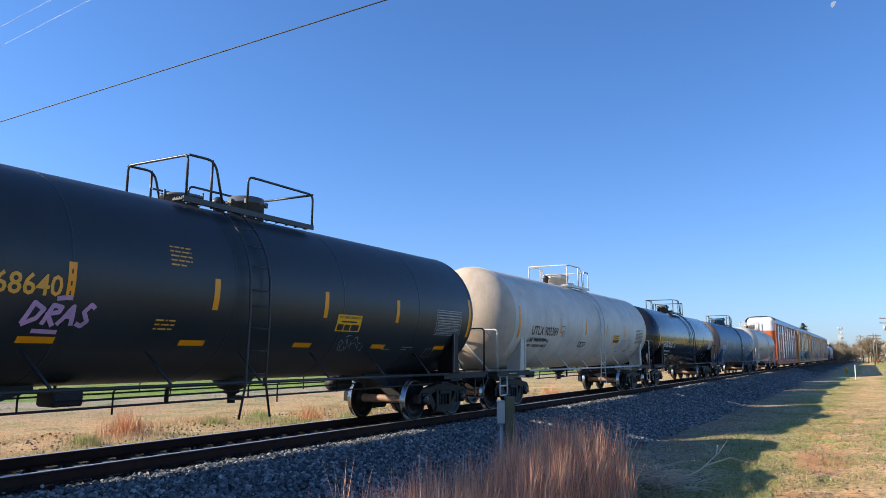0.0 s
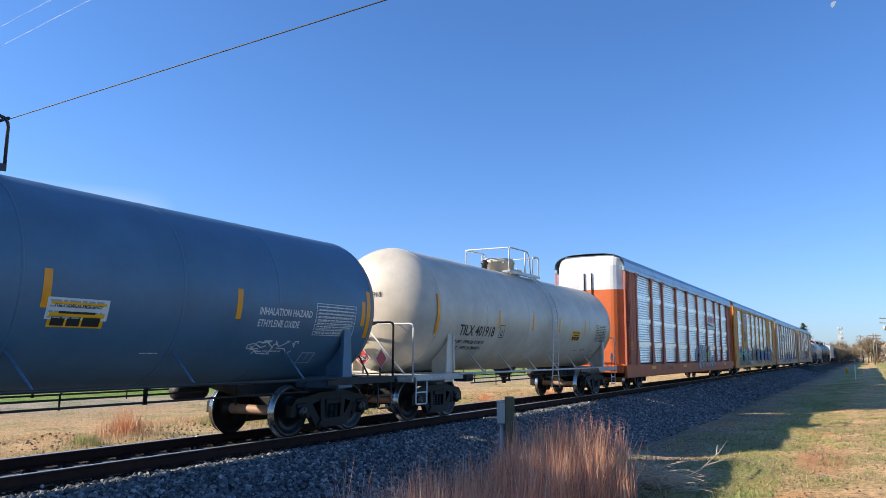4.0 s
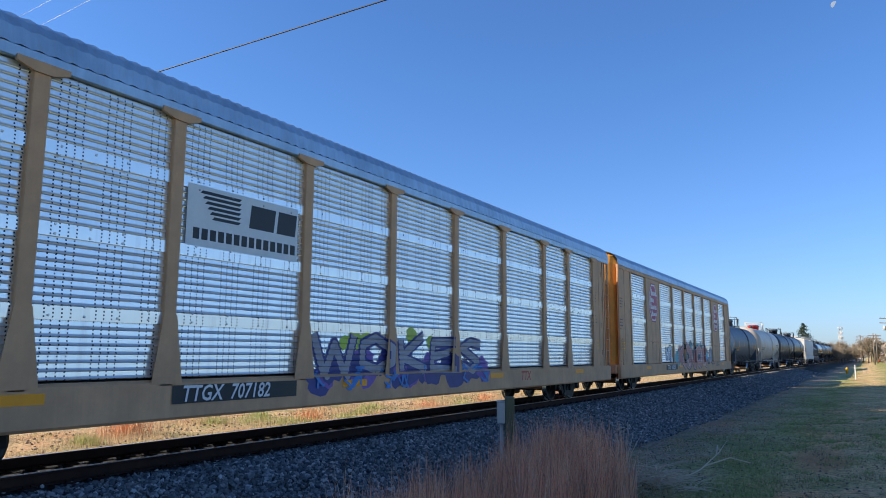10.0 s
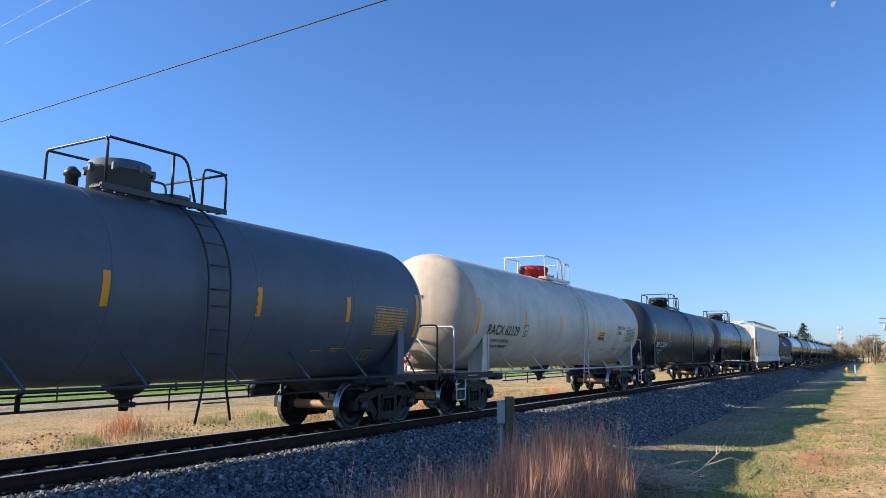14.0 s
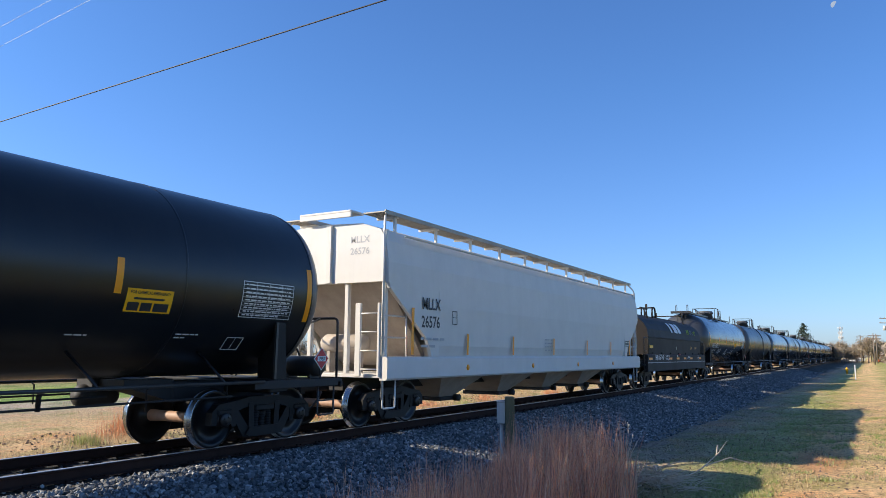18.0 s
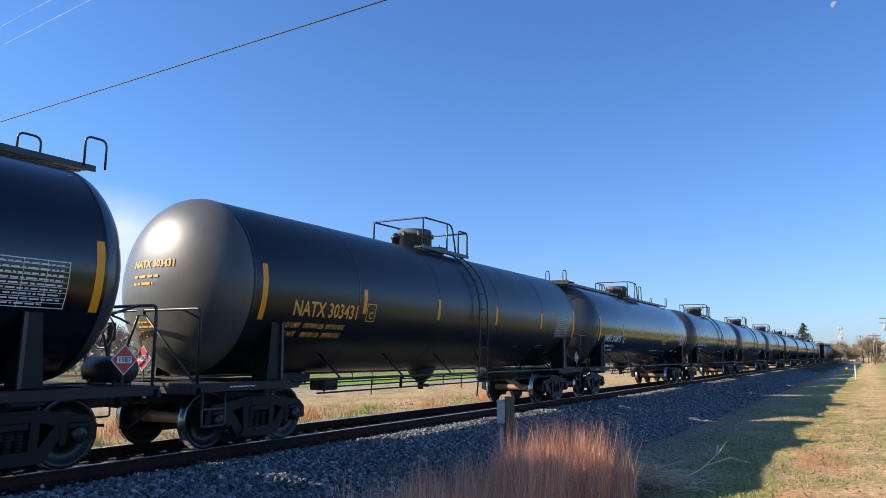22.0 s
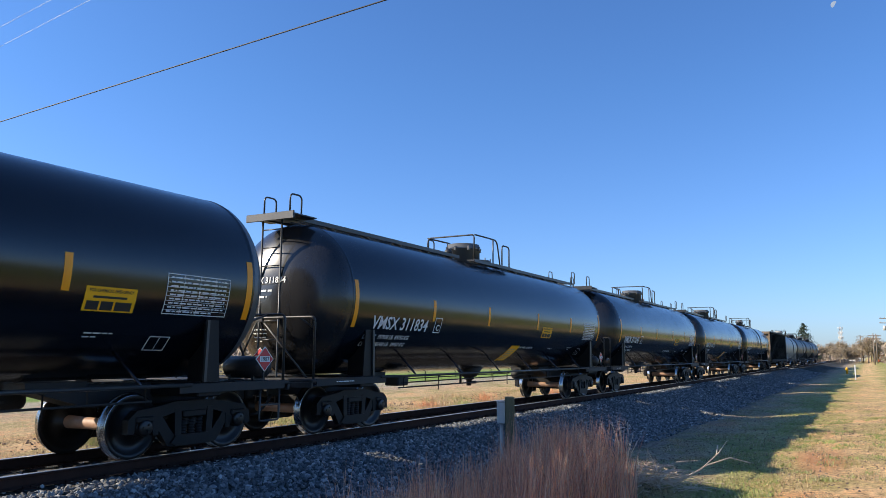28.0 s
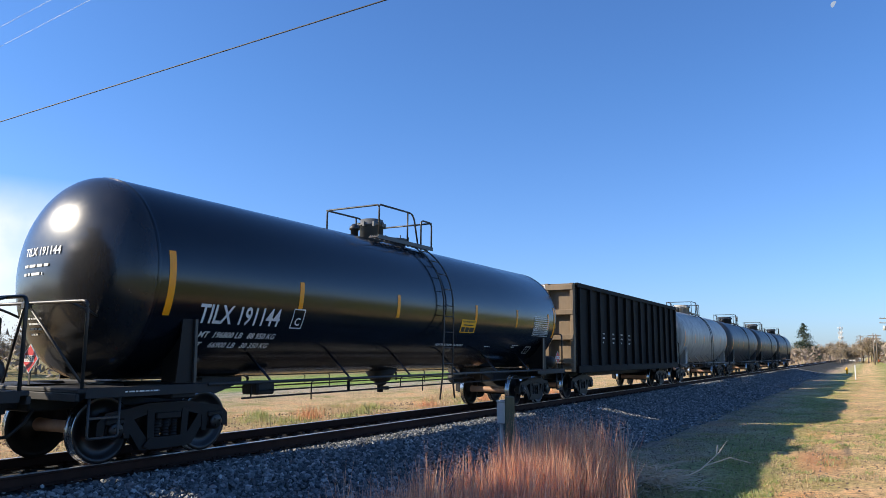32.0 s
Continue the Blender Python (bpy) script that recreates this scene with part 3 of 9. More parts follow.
def blades(name, spots, mat, label, category, rs):
    """spots: arrays x, y, height, width, lean; each blade a bent three-corner strip of two faces."""
    rng = np.random.default_rng(rs)
    x, y, h, w, lean = spots
    n = len(x)
    z = ground_height(x, y) - 0.02
    t = rng.uniform(0, math.tau, n)
    d = rng.uniform(0, math.tau, n)
    dx, dy = np.cos(t) * w / 2, np.sin(t) * w / 2
    lx, ly = np.cos(d) * lean * h, np.sin(d) * lean * h
    base = np.stack([x, y, z], -1)
    side = np.stack([dx, dy, np.zeros(n)], -1)
    mid = base + np.stack([lx * 0.3, ly * 0.3, h * 0.55], -1)
    top = base + np.stack([lx, ly, h], -1)
    V = np.stack([base - side, base + side, mid + side * 0.75, mid - side * 0.75, top], 1).reshape(-1, 3)
    k = (np.arange(n) * 5)[:, None]
    F = np.concatenate([np.array([[0, 1, 2]]) + k, np.array([[0, 2, 3]]) + k, np.array([[3, 2, 4]]) + k])
    return tagged(new(name, np_mesh(name, V, F, mat)), label, category, kind="stuff")


def build_grass():
    rng = np.random.default_rng(11)
    # tall reddish broom sedge between the camera and the ballast
    xs, ys, hs, ws, ls = [], [], [], [], []
    for _ in range(560):
        cx = rng.uniform(5.0, 12.1)
        cy = -6.0 + rng.normal(0, 0.36) + (cx - 9) * 0.04
        k = rng.integers(24, 44)
        xs.append(cx + rng.normal(0, 0.07, k)), ys.append(cy + rng.normal(0, 0.07, k))
        top = (0.86 + 0.24 * min(1.0, max(0.0, (cx - 6.0) / 5.0)) + 0.06 * math.sin(cx * 2.3) + rng.normal(0, 0.13)) * min(1.0, max(0.6, (12.5 - cx) / 0.6))
        hs.append(top * rng.uniform(0.5, 1.12, k)), ws.append(rng.uniform(0.006, 0.017, k)), ls.append(np.abs(rng.normal(0, 0.18, k)))
    blades("broom_sedge", [np.concatenate(a) for a in (xs, ys, hs, ws, ls)], M["sedge"], "tall dry reddish-brown broom sedge grass", "grass", 1)
    # dry weeds across the track
    n = 110000
    near = rng.uniform(0, 1, n) < 0.6
    x = np.where(near, rng.uniform(7, 48, n), rng.uniform(8, 130, n))
    y = np.where(near, 3.5 + rng.uniform(0, 1, n) * 9.5, 3.6 + rng.uniform(0, 1, n) ** 1.3 * 22)
    clump = np.sin(x * 0.9 + 1 + np.sin(y)) * np.sin(y * 1.1 + x * 0.25) + rng.normal(0, 0.35, n)
    keep = clump > -0.35
    x, y, clump = x[keep], y[keep], clump[keep]
    blades("field_weeds", [x, y, (0.06 + 0.2 * np.clip(clump, 0, 1)) * rng.uniform(0.4, 1.5, len(x)), rng.uniform(0.008, 0.022, len(x)), np.abs(rng.normal(0, 0.5, len(x)))],
           M["weed"], "dry tan and rust weeds in the field beyond the track", "grass", 2)
    # single tufts of rust-red and yellow-green stalks
    for spots, mat, name, label in ((((15.2, 10.2, 0.9), (22.6, 9.0, 0.6), (30.5, 8.4, 0.5), (38, 9.0, 0.6), (46, 8.2, 0.6)), "rust_stalk", "rust_tuft", "rust-red tuft of dry stalks in the field"),
                                    (((21.7, 10.7, 0.4), (18.9, 10.2, 0.34), (20.3, 9.6, 0.3), (25.6, 8.6, 0.3), (28.8, 10.5, 0.4), (13.2, 9.0, 0.34), (33.4, 8.0, 0.3), (22.9, 7.4, 0.26)), "green_stalk", "green_tuft", "yellow-green tuft of grass in the field")):
        for cx, cy, h in spots:
            k = 300
            r = rng.normal(0, 0.26 * h + 0.08, k)
            blades(name, [cx + r * 1.2, cy + rng.normal(0, 0.3, k), h * rng.uniform(0.4, 1.15, k) * np.exp(-(r / (0.9 * h + 0.3)) ** 2), rng.uniform(0.008, 0.02, k), np.abs(rng.normal(0, 0.35, k))],
                   M[mat], label, "grass", int(cx * 10))
    # short worn turf beside the camera
    n = 150000
    x, y = 8.5 + rng.uniform(0, 1, n) ** 1.7 * 60, rng.uniform(-14, -5.2, n)
    blades("lawn_turf", [x, y, rng.uniform(0.025, 0.085, n) * (0.4 + 1.0 * np.clip(np.sin(x * 2.1 + np.sin(y * 1.7)) * np.sin(y * 2.6 + x * 0.6) + 0.4, 0, 1)), rng.uniform(0.006, 0.015, n), np.abs(rng.normal(0, 0.8, n))],
           M["lawn_blade"], "short patchy green and straw-coloured turf", "grass", 3)
    # a taller green fringe where the turf meets the gravel
    n = 36000
    x = 11.5 + rng.uniform(0, 1, n) ** 1.6 * 66
    y = -7.7 + rng.normal(0, 0.55, n) + 0.25 * np.sin(x * 0.8)
    tuft = np.sin(x * 1.3 + y * 2.0) + np.sin(x * 0.53 + 1 - y * 3.1) + rng.normal(0, 0.5, n) > 0.15
    x, y = x[tuft], y[tuft]
    n = len(x)
    blades("grass_fringe", [x, y, rng.uniform(0.02, 0.1, n), rng.uniform(0.006, 0.014, n), np.abs(rng.normal(0, 0.6, n))],
           M["fringe_blade"], "taller green grass fringe along the lawn", "grass", 4)
    # low leafy weeds in the lawn
    n = 9000
    cx, cy = rng.uniform(9, 30, 140), rng.uniform(-11.5, -7.6, 140)
    k = rng.integers(0, 140, n)
    x, y = cx[k] + rng.normal(0, 0.11, n), cy[k] + rng.normal(0, 0.09, n)
    blades("lawn_weeds", [x, y, rng.uniform(0.02, 0.09, n), rng.uniform(0.012, 0.03, n), np.abs(rng.normal(0, 1.0, n))], M["fringe_blade"], "low green leafy weeds in the worn lawn", "weeds", 6)
    # scattered dark clods and dead leaves
    scatter_stones("soil_clods", [(9, 45, 4.0, 12.0, 2600, 0.045), (9, 40, -11.5, -5.5, 2600, 0.022)], 9, "dark soil clods and bits of bark on the ground", "clod", "clods")


build_grass()


# ---------------------------------------------------------------- running gear
def side_frame_geo():
    g = Geo()
    y0, y1 = -0.07, 0.07
    g.prism([(-1.16, 0.38), (-1.15, 0.58), (-1.02, 0.7), (-0.66, 0.74), (-0.36, 0.8), (0.36, 0.8), (0.66, 0.74), (1.02, 0.7), (1.15, 0.58),
             (1.16, 0.38), (1.05, 0.38), (1.03, 0.56), (0.74, 0.57), (0.72, 0.5), (0.62, 0.58), (0.34, 0.65), (-0.34, 0.65), (-0.62, 0.58), (-0.72, 0.5), (-0.74, 0.57), (-1.03, 0.56), (-1.05, 0.38)], y0, y1)
    for s in (-1, 1):
        g.prism([(s * 0.76, 0.58), (s * 0.6, 0.62), (s * 0.36, 0.32), (s * 0.24, 0.26), (s * 0.30, 0.14), (s * 0.46, 0.16)], y0 + 0.01, y1 - 0.01)
        g.prism([(s * 0.23, 0.26), (s * 0.35, 0.26), (s * 0.37, 0.7), (s * 0.25, 0.7)], y0 - 0.01, y1 + 0.01)
        g.prism([(s * 0.64, 0.34), (s * 0.73, 0.34), (s * 0.77, 0.60), (s * 0.64, 0.58)], y0, y1)
        g.box(s * 0.889 - 0.15, s * 0.889 + 0.15, y0 - 0.03, y1 + 0.03, 0.53, 0.62, 0.02)
    g.prism([(-0.42, 0.2), (-0.30, 0.15), (0.30, 0.15), (0.42, 0.2), (0.32, 0.31), (-0.32, 0.31)], y0 - 0.02, y1 + 0.02)
    return g


def spring_geo():
    prof = []
    for k in range(6):
        z = 0.31 + k * 0.042
        prof += [(z, 0.052), (z + 0.008, 0.066), (z + 0.024, 0.066), (z + 0.032, 0.052)]
    return Geo().lathe(prof, "z", (0, 0, 0), 10)


def wheelset_geo():
    half = [(-1.13, 0.0, 0), (-1.13, 0.09, 0), (-1.115, 0.112, 0), (-1.08, 0.118, 0), (-1.06, 0.105, 0), (-1.06, 0.118, 0), (-0.9, 0.118, 2), (-0.9, 0.085, 2), (-0.83, 0.085, 0), (-0.83, 0.15, 0),
            (-0.79, 0.18, 0), (-0.755, 0.36, 0), (-0.812, 0.385, 0), (-0.815, 0.448, 1), (-0.808, 0.457, 1), (-0.722, 0.462, 1), (-0.715, 0.474, 1), (-0.7, 0.487, 1), (-0.686, 0.48, 0),
            (-0.68, 0.44, 0), (-0.69, 0.385, 0), (-0.735, 0.36, 0), (-0.72, 0.18, 0), (-0.66, 0.15, 0), (-0.66, 0.1, 2), (-0.3, 0.088, 2)]
    prof = [(a, r) for a, r, _ in half] + [(-a, r) for a, r, _ in reversed(half)]
    sl = [s for _, _, s in half]
    slots = sl + sl[::-1][1:]
    g = Geo().lathe(prof, "y", (0, 0, 0), 40, slots[:len(prof) - 1])
    for side in (-1, 1):
        for k in range(3):
            a = k * math.tau / 3
            x, z = 0.055 * math.cos(a), 0.055 * math.sin(a)
            g.box(x - 0.013, x + 0.013, min(side * 1.115, side * 1.145), max(side * 1.115, side * 1.145), z - 0.013, z + 0.013)
    return g


WHEELS = {-1: [], 1: []}


def trucks(car, centre, wheel_r=0.457):
    """The two four-wheel trucks under a car."""
    for s in (-1, 1):
        bol = Geo().box(-0.17, 0.17, -1.02, 1.02, 0.42, 0.66, 0.03).box(-0.3, 0.3, -0.3, 0.3, 0.64, 0.72, 0.02)
        for k in (-1, 1):
            bol.box(k * 0.36 - 0.05, k * 0.36 + 0.05, -0.9, 0.9, 0.3, 0.4, 0.015)
            for y in (-0.75, 0.75):
                bol.box(k * 0.42 - 0.05, k * 0.42 + 0.04, y - 0.05, y + 0.05, 0.3, 0.52, 0.015)
            bol.tube([(k * 0.4, 0.1, 0.36), (-k * 0.1, 0.16, 0.58)], 0.02, 6)
        me = cached("truck", lambda: bol.mesh("truck", M["truck"]))
        tr = part("truck", me, None, car, "cast steel four-wheel freight truck", at=pose(s * centre, 0, 0))
        for y in (-1.0, 1.0):
            part("side_frame", cached("side_frame", lambda: side_frame_geo().mesh("side_frame", M["truck"])), None, tr, at=pose(0, y, 0))
            for x in (-0.15, 0.0, 0.15):
                part("spring", cached("spring", lambda: spring_geo().mesh("spring", M["truck"])), None, tr, at=pose(x, y, 0))
            part("spring_cap", cached("spring_cap", lambda: Geo().box(-0.22, 0.22, -0.1, 0.1, 0.56, 0.66, 0.015).mesh("spring_cap", M["truck"])), None, tr, at=pose(0, y, 0))
        for k in (-1, 1):
            w = part("wheelset", cached("wheelset", lambda: wheelset_geo().mesh("wheelset", [M["wheel"], M["tread"], M["axle"]])), None, tr, at=pose(k * 0.889, 0, 0.457))
            WHEELS[k].append(w)


def couplers(car, half, reach=0.75):
    """A coupler, its draft pocket and an air hose at each end."""
    for s in (-1, 1):
        g = Geo()
        g.box(-half + 0.12, -half + reach, -0.09, 0.09, 0.74, 0.92, 0.02)
        g.prism([(-half - 0.02, 0.68), (-half + 0.16, 0.70), (-half + 0.2, 0.97), (-half + 0.02, 0.98)], -0.13, 0.1)
        g.box(-half - 0.1, -half + 0.03, 0.06, 0.16, 0.7, 0.97, 0.03)
        part("coupler", cached(("coupler", half, reach), lambda: g.mesh("coupler", M["truck"])), None, car, at=pose(0, 0, 0, 0, 0, 0 if s < 0 else 180))
        h = Geo().tube([(-half + 0.4, -0.35, 0.75), (-half + 0.3, -0.36, 0.6), (-half + 0.12, -0.3, 0.42), (-half - 0.02, -0.2, 0.4)], 0.025, 6)
        part("air_hose", cached(("hose", half), lambda: h.mesh("air_hose", M["underframe"])), None, car, at=pose(0, 0, 0, 0, 0, 0 if s < 0 else 180))


def rail_loop(g, pts, r=0.021, bend=0.09):
    """A bent pipe with rounded corners."""
    pts = [Vector(p) for p in pts]
    out = [pts[0]]
    for a, b, c in zip(pts, pts[1:], pts[2:]):
        u, v = (a - b).normalized(), (c - b).normalized()
        d = min(bend, (a - b).length * 0.45, (c - b).length * 0.45)
        for t in (0.0, 0.25, 0.5, 0.75, 1.0):
            p, q = b + u * d, b + v * d
            out.append(p.lerp(b, t).lerp(b.lerp(q, t), t))
    out.append(pts[-1])
    g.tube(out, r, 7)
    return g


def diamond(size):
    h = size / math.sqrt(2)
    return [(-h, 0), (0, -h), (h, 0), (0, h)]


def placard(car, x, y, z, facing, number="", colour="placard_red"):
    """A diamond hazard placard on a small holder. facing: -y or the end."""
    turn = 0 if facing == "side" else -90
    g = Geo().prism(diamond(0.29), -0.006, 0.006)
    g.prism(diamond(0.265), -0.008, -0.0065, 1)
    ob = part("hazard_placard", cached(("placard", colour), lambda: g.mesh("hazard_placard", [M["letter_white"], M[colour]])), None, car,
              "red diamond hazard placard" if colour == "placard_red" else "diamond hazard placard", at=pose(x, y, z, 0, 0, turn))
    if number:
        part("white_panel", cached("plpanel", lambda: Geo().box(-0.115, 0.115, -0.0095, -0.0085, -0.045, 0.045).mesh("white_panel", M["letter_white"])), None, ob)
        part("placard_number", cached(("pl", number), lambda: text_mesh(number, 0.1, M["letter_black"], lambda u, w: (u, -0.011, w - 0.034), "CENTER")), None, ob)
    part("holder", cached("holder", lambda: Geo().box(-0.02, 0.02, 0.008, 0.02, -0.36, 0.1).mesh("holder", M["underframe"])), None, ob)


# ---------------------------------------------------------------- tank cars
def tank_profile(hb, R, depth):
    prof = []
    for k in range(13):
        a = k / 12 * math.pi / 2
        prof.append((-hb - depth * math.cos(a), R * math.sin(a)))
    prof[0] = (prof[0][0], 0.0)
    step = 4
    prof += [(-hb + 2 * hb * k / step, R) for k in range(1, step)]
    prof += [(-a, r) for a, r in reversed(prof[:13])]
    return prof


def on_tank(R, zc, lift=0.006, x0=0.0, z0=0.0):
    """Carries flat artwork onto the near side of the barrel."""
    def f(u, w):
        a = (z0 - zc + w) / R
        return (x0 + u, -(R + lift) * math.cos(a), zc + (R + lift) * math.sin(a))
    return f


def on_head(R, zc, hb, depth, y0, z0, lift=0.012):
    def f(u, w):
        y, z = y0 - u, z0 + w
        q = max(0.0, 1 - (y * y + (z - zc) ** 2) / (R * R))
        return (-hb - depth * math.sqrt(q) - lift, y, z)
    return f


def strip_on_tank(car, name, mat, R, zc, x, z0, z1, w, lift=0.004, label=""):
    f = on_tank(R, zc, lift)
    n = max(3, int((z1 - z0) / 0.08))
    v = []
    for k in range(n + 1):
        z = z0 + (z1 - z0) * k / n
        v += [f(x - w / 2, z), f(x + w / 2, z)]
    F = [(2 * k, 2 * k + 1, 2 * k + 3, 2 * k + 2) for k in range(n)]
    return part(name, Geo().add(v, F), M[mat], car, label)


def lines_panel(car, name, bend, w, h, rows, mat, back=None, rs=0, fill=0.9, label=""):
    """Small print as rows of bars, on a backing if it has one."""
    rnd = random.Random(rs)
    g = Geo()
    mats = [M[mat]]

    def quad(u0, u1, w0, w1, slot, up=0.0):
        n = max(1, int((w1 - w0) / 0.12))
        v = []
        for k in range(n + 1):
            ww = w0 + (w1 - w0) * k / n
            v += [bend(u0, ww), bend(u1, ww)]
        g.add(v, [(2 * k, 2 * k + 1, 2 * k + 3, 2 * k + 2) for k in range(n)], slot)

    if back:
        mats.append(M[back])
        quad(0, w, 0, h, 1)
    p = h / rows
    for r in range(rows):
        z = h - (r + 1) * p + p * 0.25
        u = w * 0.04
        end = w * (fill if r < rows - 1 else fill * rnd.uniform(0.5, 1))
        while u < end:
            L = rnd.uniform(0.5, 2.2) * p
            v0, v1 = bend(u, z), bend(min(u + L, end), z)
            v2, v3 = bend(min(u + L, end), z + p * 0.34), bend(u, z + p * 0.34)
            o = 0.002
            g.add([(a[0], a[1] - o, a[2]) for a in (v0, v1, v2, v3)], [(0, 1, 2, 3)], 0)
            u += L + p * 0.35
    return part(name, g, mats, car, label)


def frame_on(car, name, bend, w, h, t, mat, rows=0, cols=0):
    """A thin outlined box, ruled into rows and columns."""
    g = Geo()

    def quad(u0, u1, w0, w1):
        n = max(1, int((w1 - w0) / 0.12))
        v = []
        for k in range(n + 1):
            ww = w0 + (w1 - w0) * k / n
            v += [bend(u0, ww), bend(u1, ww)]
        g.add(v, [(2 * k, 2 * k + 1, 2 * k + 3, 2 * k + 2) for k in range(n)])

    quad(0, w, 0, t), quad(0, w, h - t, h), quad(0, t, t, h - t), quad(w - t, w, t, h - t)
    for k in range(1, rows):
        quad(t, w - t, h * k / rows, h * k / rows + t * 0.6)
    for k in range(1, cols):
        quad(w * k / cols, w * k / cols + t * 0.6, t, h - t)
    return part(name, g, M[mat], car)


def tank_car(spec):
    """A tank car from its coupler faces x0 to x1 on the train, truck centres, shell and lettering."""
    L = spec["L"]
    half, tc = L / 2, spec["tc"] / 2
    R, zt = spec.get("R", 1.52), spec["top"]
    zc = zt - R
    hb = half - spec.get("inset", 1.35)
    depth = R * 0.48
    body, rails = M[spec["paint"]], M[spec.get("rails", "handrail_black")]
    under = M[spec.get("under", "underframe")]
    car = thing("tank_car", spec["label"], "tank car", "cars of the freight train")
    ink = spec.get("ink", "letter_white")
    key = (L, R, zt, spec["paint"], spec.get("head"))
    prof = tank_profile(hb, R, depth)
    ends = [1 if abs(a + b) / 2 > hb + 0.001 else 0 for (a, _), (b, _) in zip(prof, prof[1:])]
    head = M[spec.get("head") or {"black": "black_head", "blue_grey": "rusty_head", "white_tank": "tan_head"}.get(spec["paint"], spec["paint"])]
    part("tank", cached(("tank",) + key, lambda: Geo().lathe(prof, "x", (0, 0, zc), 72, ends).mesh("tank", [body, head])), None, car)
    for x in spec.get("seams", () if spec["paint"] == "black" else (-hb * 0.62, -hb * 0.2, hb * 0.22, hb * 0.63)):
        part("weld_seam", cached(("seam", R, zc, spec["paint"]), lambda: Geo().lathe([(-0.02, R + 0.0005), (-0.01, R + 0.005), (0.01, R + 0.005), (0.02, R + 0.0005)], "x", (0, 0, zc), 64).mesh("weld_seam", body)), None, car, at=pose(x, 0, 0))
    for s in (-1, 1):
        part("head_flange", cached(("flange", R, zc, spec["paint"]), lambda: Geo().lathe([(-0.03, R + 0.0005), (-0.015, R + 0.006), (0.015, R + 0.006), (0.03, R + 0.0005)], "x", (0, 0, zc), 64).mesh("head_flange", body)), None, car, at=pose(s * hb, 0, 0))
    # stub sills, end platforms and bolster saddles
    for s in (-1, 1):
        turn = 0 if s < 0 else 180
        g = Geo().box(-half + 0.35, -tc + 1.3, -0.32, 0.32, 0.72, 1.06, 0.02)
        g.prism([(-tc + 1.3, 0.74), (-tc + 2.2, 1.0), (-tc + 2.2, 1.1), (-tc + 1.3, 1.1)], -0.3, 0.3)
        part("stub_sill", cached(("sill", half, tc), lambda: g.mesh("stub_sill", M["underframe"])), None, car, at=pose(0, 0, 0, 0, 0, turn))
        g = Geo().box(-half + 0.3, -half + 1.15, -1.42, 1.42, 1.0, 1.06, 0.012)
        for y in (-1.42, 1.17):
            g.box(-half + 1.15, -tc + 0.5, y, y + 0.25, 1.0, 1.06, 0.012)
        g.box(-half + 0.28, -half + 0.34, -1.42, 1.42, 0.9, 1.0, 0.01)
        for y in (-1.425, 1.405):
            g.box(-half + 0.42, -tc + 0.6, y, y + 0.02, 0.93, 1.065, 0.004)
        part("end_platform", cached(("plat", half, tc, spec.get("deck", 0)), lambda: g.mesh("end_platform", M[spec.get("deck", "underframe")])), None, car, at=pose(0, 0, 0, 0, 0, turn))
        dark = M["truck"] if spec["paint"].startswith("black") else body
        g = Geo().box(-tc - 0.22, -tc + 0.22, -1.38, 1.38, 0.86, 1.08, 0.02)
        sad = part("saddle", cached(("saddle", tc, R, zc, spec["paint"]), lambda: g.mesh("saddle", dark)), None, car, at=pose(0, 0, 0, 0, 0, turn))
        z_on = zc - math.sqrt(max(0.0, R * R - 1.36 ** 2)) + 0.06
        for y in (-1, 1):
            plate = [(-tc - 0.17, 1.085), (-tc + 0.17, 1.085), (-tc + 0.15, z_on), (-tc - 0.1, z_on)]
            g = Geo().prism(plate, min(y * 1.39, y * 1.36), max(y * 1.39, y * 1.36))
            pl = part("saddle_plate", cached(("splate", tc, R, zc, y, spec["paint"]), lambda: g.mesh("saddle_plate", dark)), None, sad)
            g = Geo().prism([(-tc - 0.02, 1.085), (-tc + 0.02, 1.085), (-tc + 0.02, z_on), (-tc - 0.02, z_on)], min(y * 0.9, y * 1.358), max(y * 0.9, y * 1.358))
            part("saddle_web", cached(("sweb", tc, R, zc, y, spec["paint"]), lambda: g.mesh("saddle_web", dark)), None, sad)
            g = Geo().prism([(-tc + 0.12, 1.085), (-tc + 0.17, 1.085), (-tc + 0.15, z_on), (-tc + 0.1, z_on)], min(y * 1.43, y * 1.392), max(y * 1.43, y * 1.392))
            part("saddle_flange", cached(("sflange", tc, R, zc, y, spec["paint"]), lambda: g.mesh("saddle_flange", M["handrail_black"] if spec["paint"].startswith("black") else body)), None, sad)
        # end handrail across the head, on posts, tied to the shell
        g = Geo()
        xe = -half + 0.4
        rail_loop(g, [(xe, 1.36, 1.06), (xe, 1.36, 2.18), (xe, -1.36, 2.18), (xe, -1.36, 1.06)], 0.024, 0.1)
        part("end_handrail", cached(("endrail", half, spec.get("rails")), lambda: g.mesh("end_handrail", rails)), None, car, at=pose(0, 0, 0, 0, 0, turn))
        g = Geo()
        for y in (-0.95, 0.95):
            g.tube([(xe, y * 0.04, 2.16), (xe + 0.3, y, 1.06)], 0.02, 6)
            g.tube([(xe, y, 2.18), (xe + 0.3, y * 0.98, 2.08), (xe + 0.52, y * 0.95, 1.98)], 0.018, 6)
        g.box(xe - 0.03, xe + 0.03, -0.09, 0.09, 2.1, 2.2, 0.01)
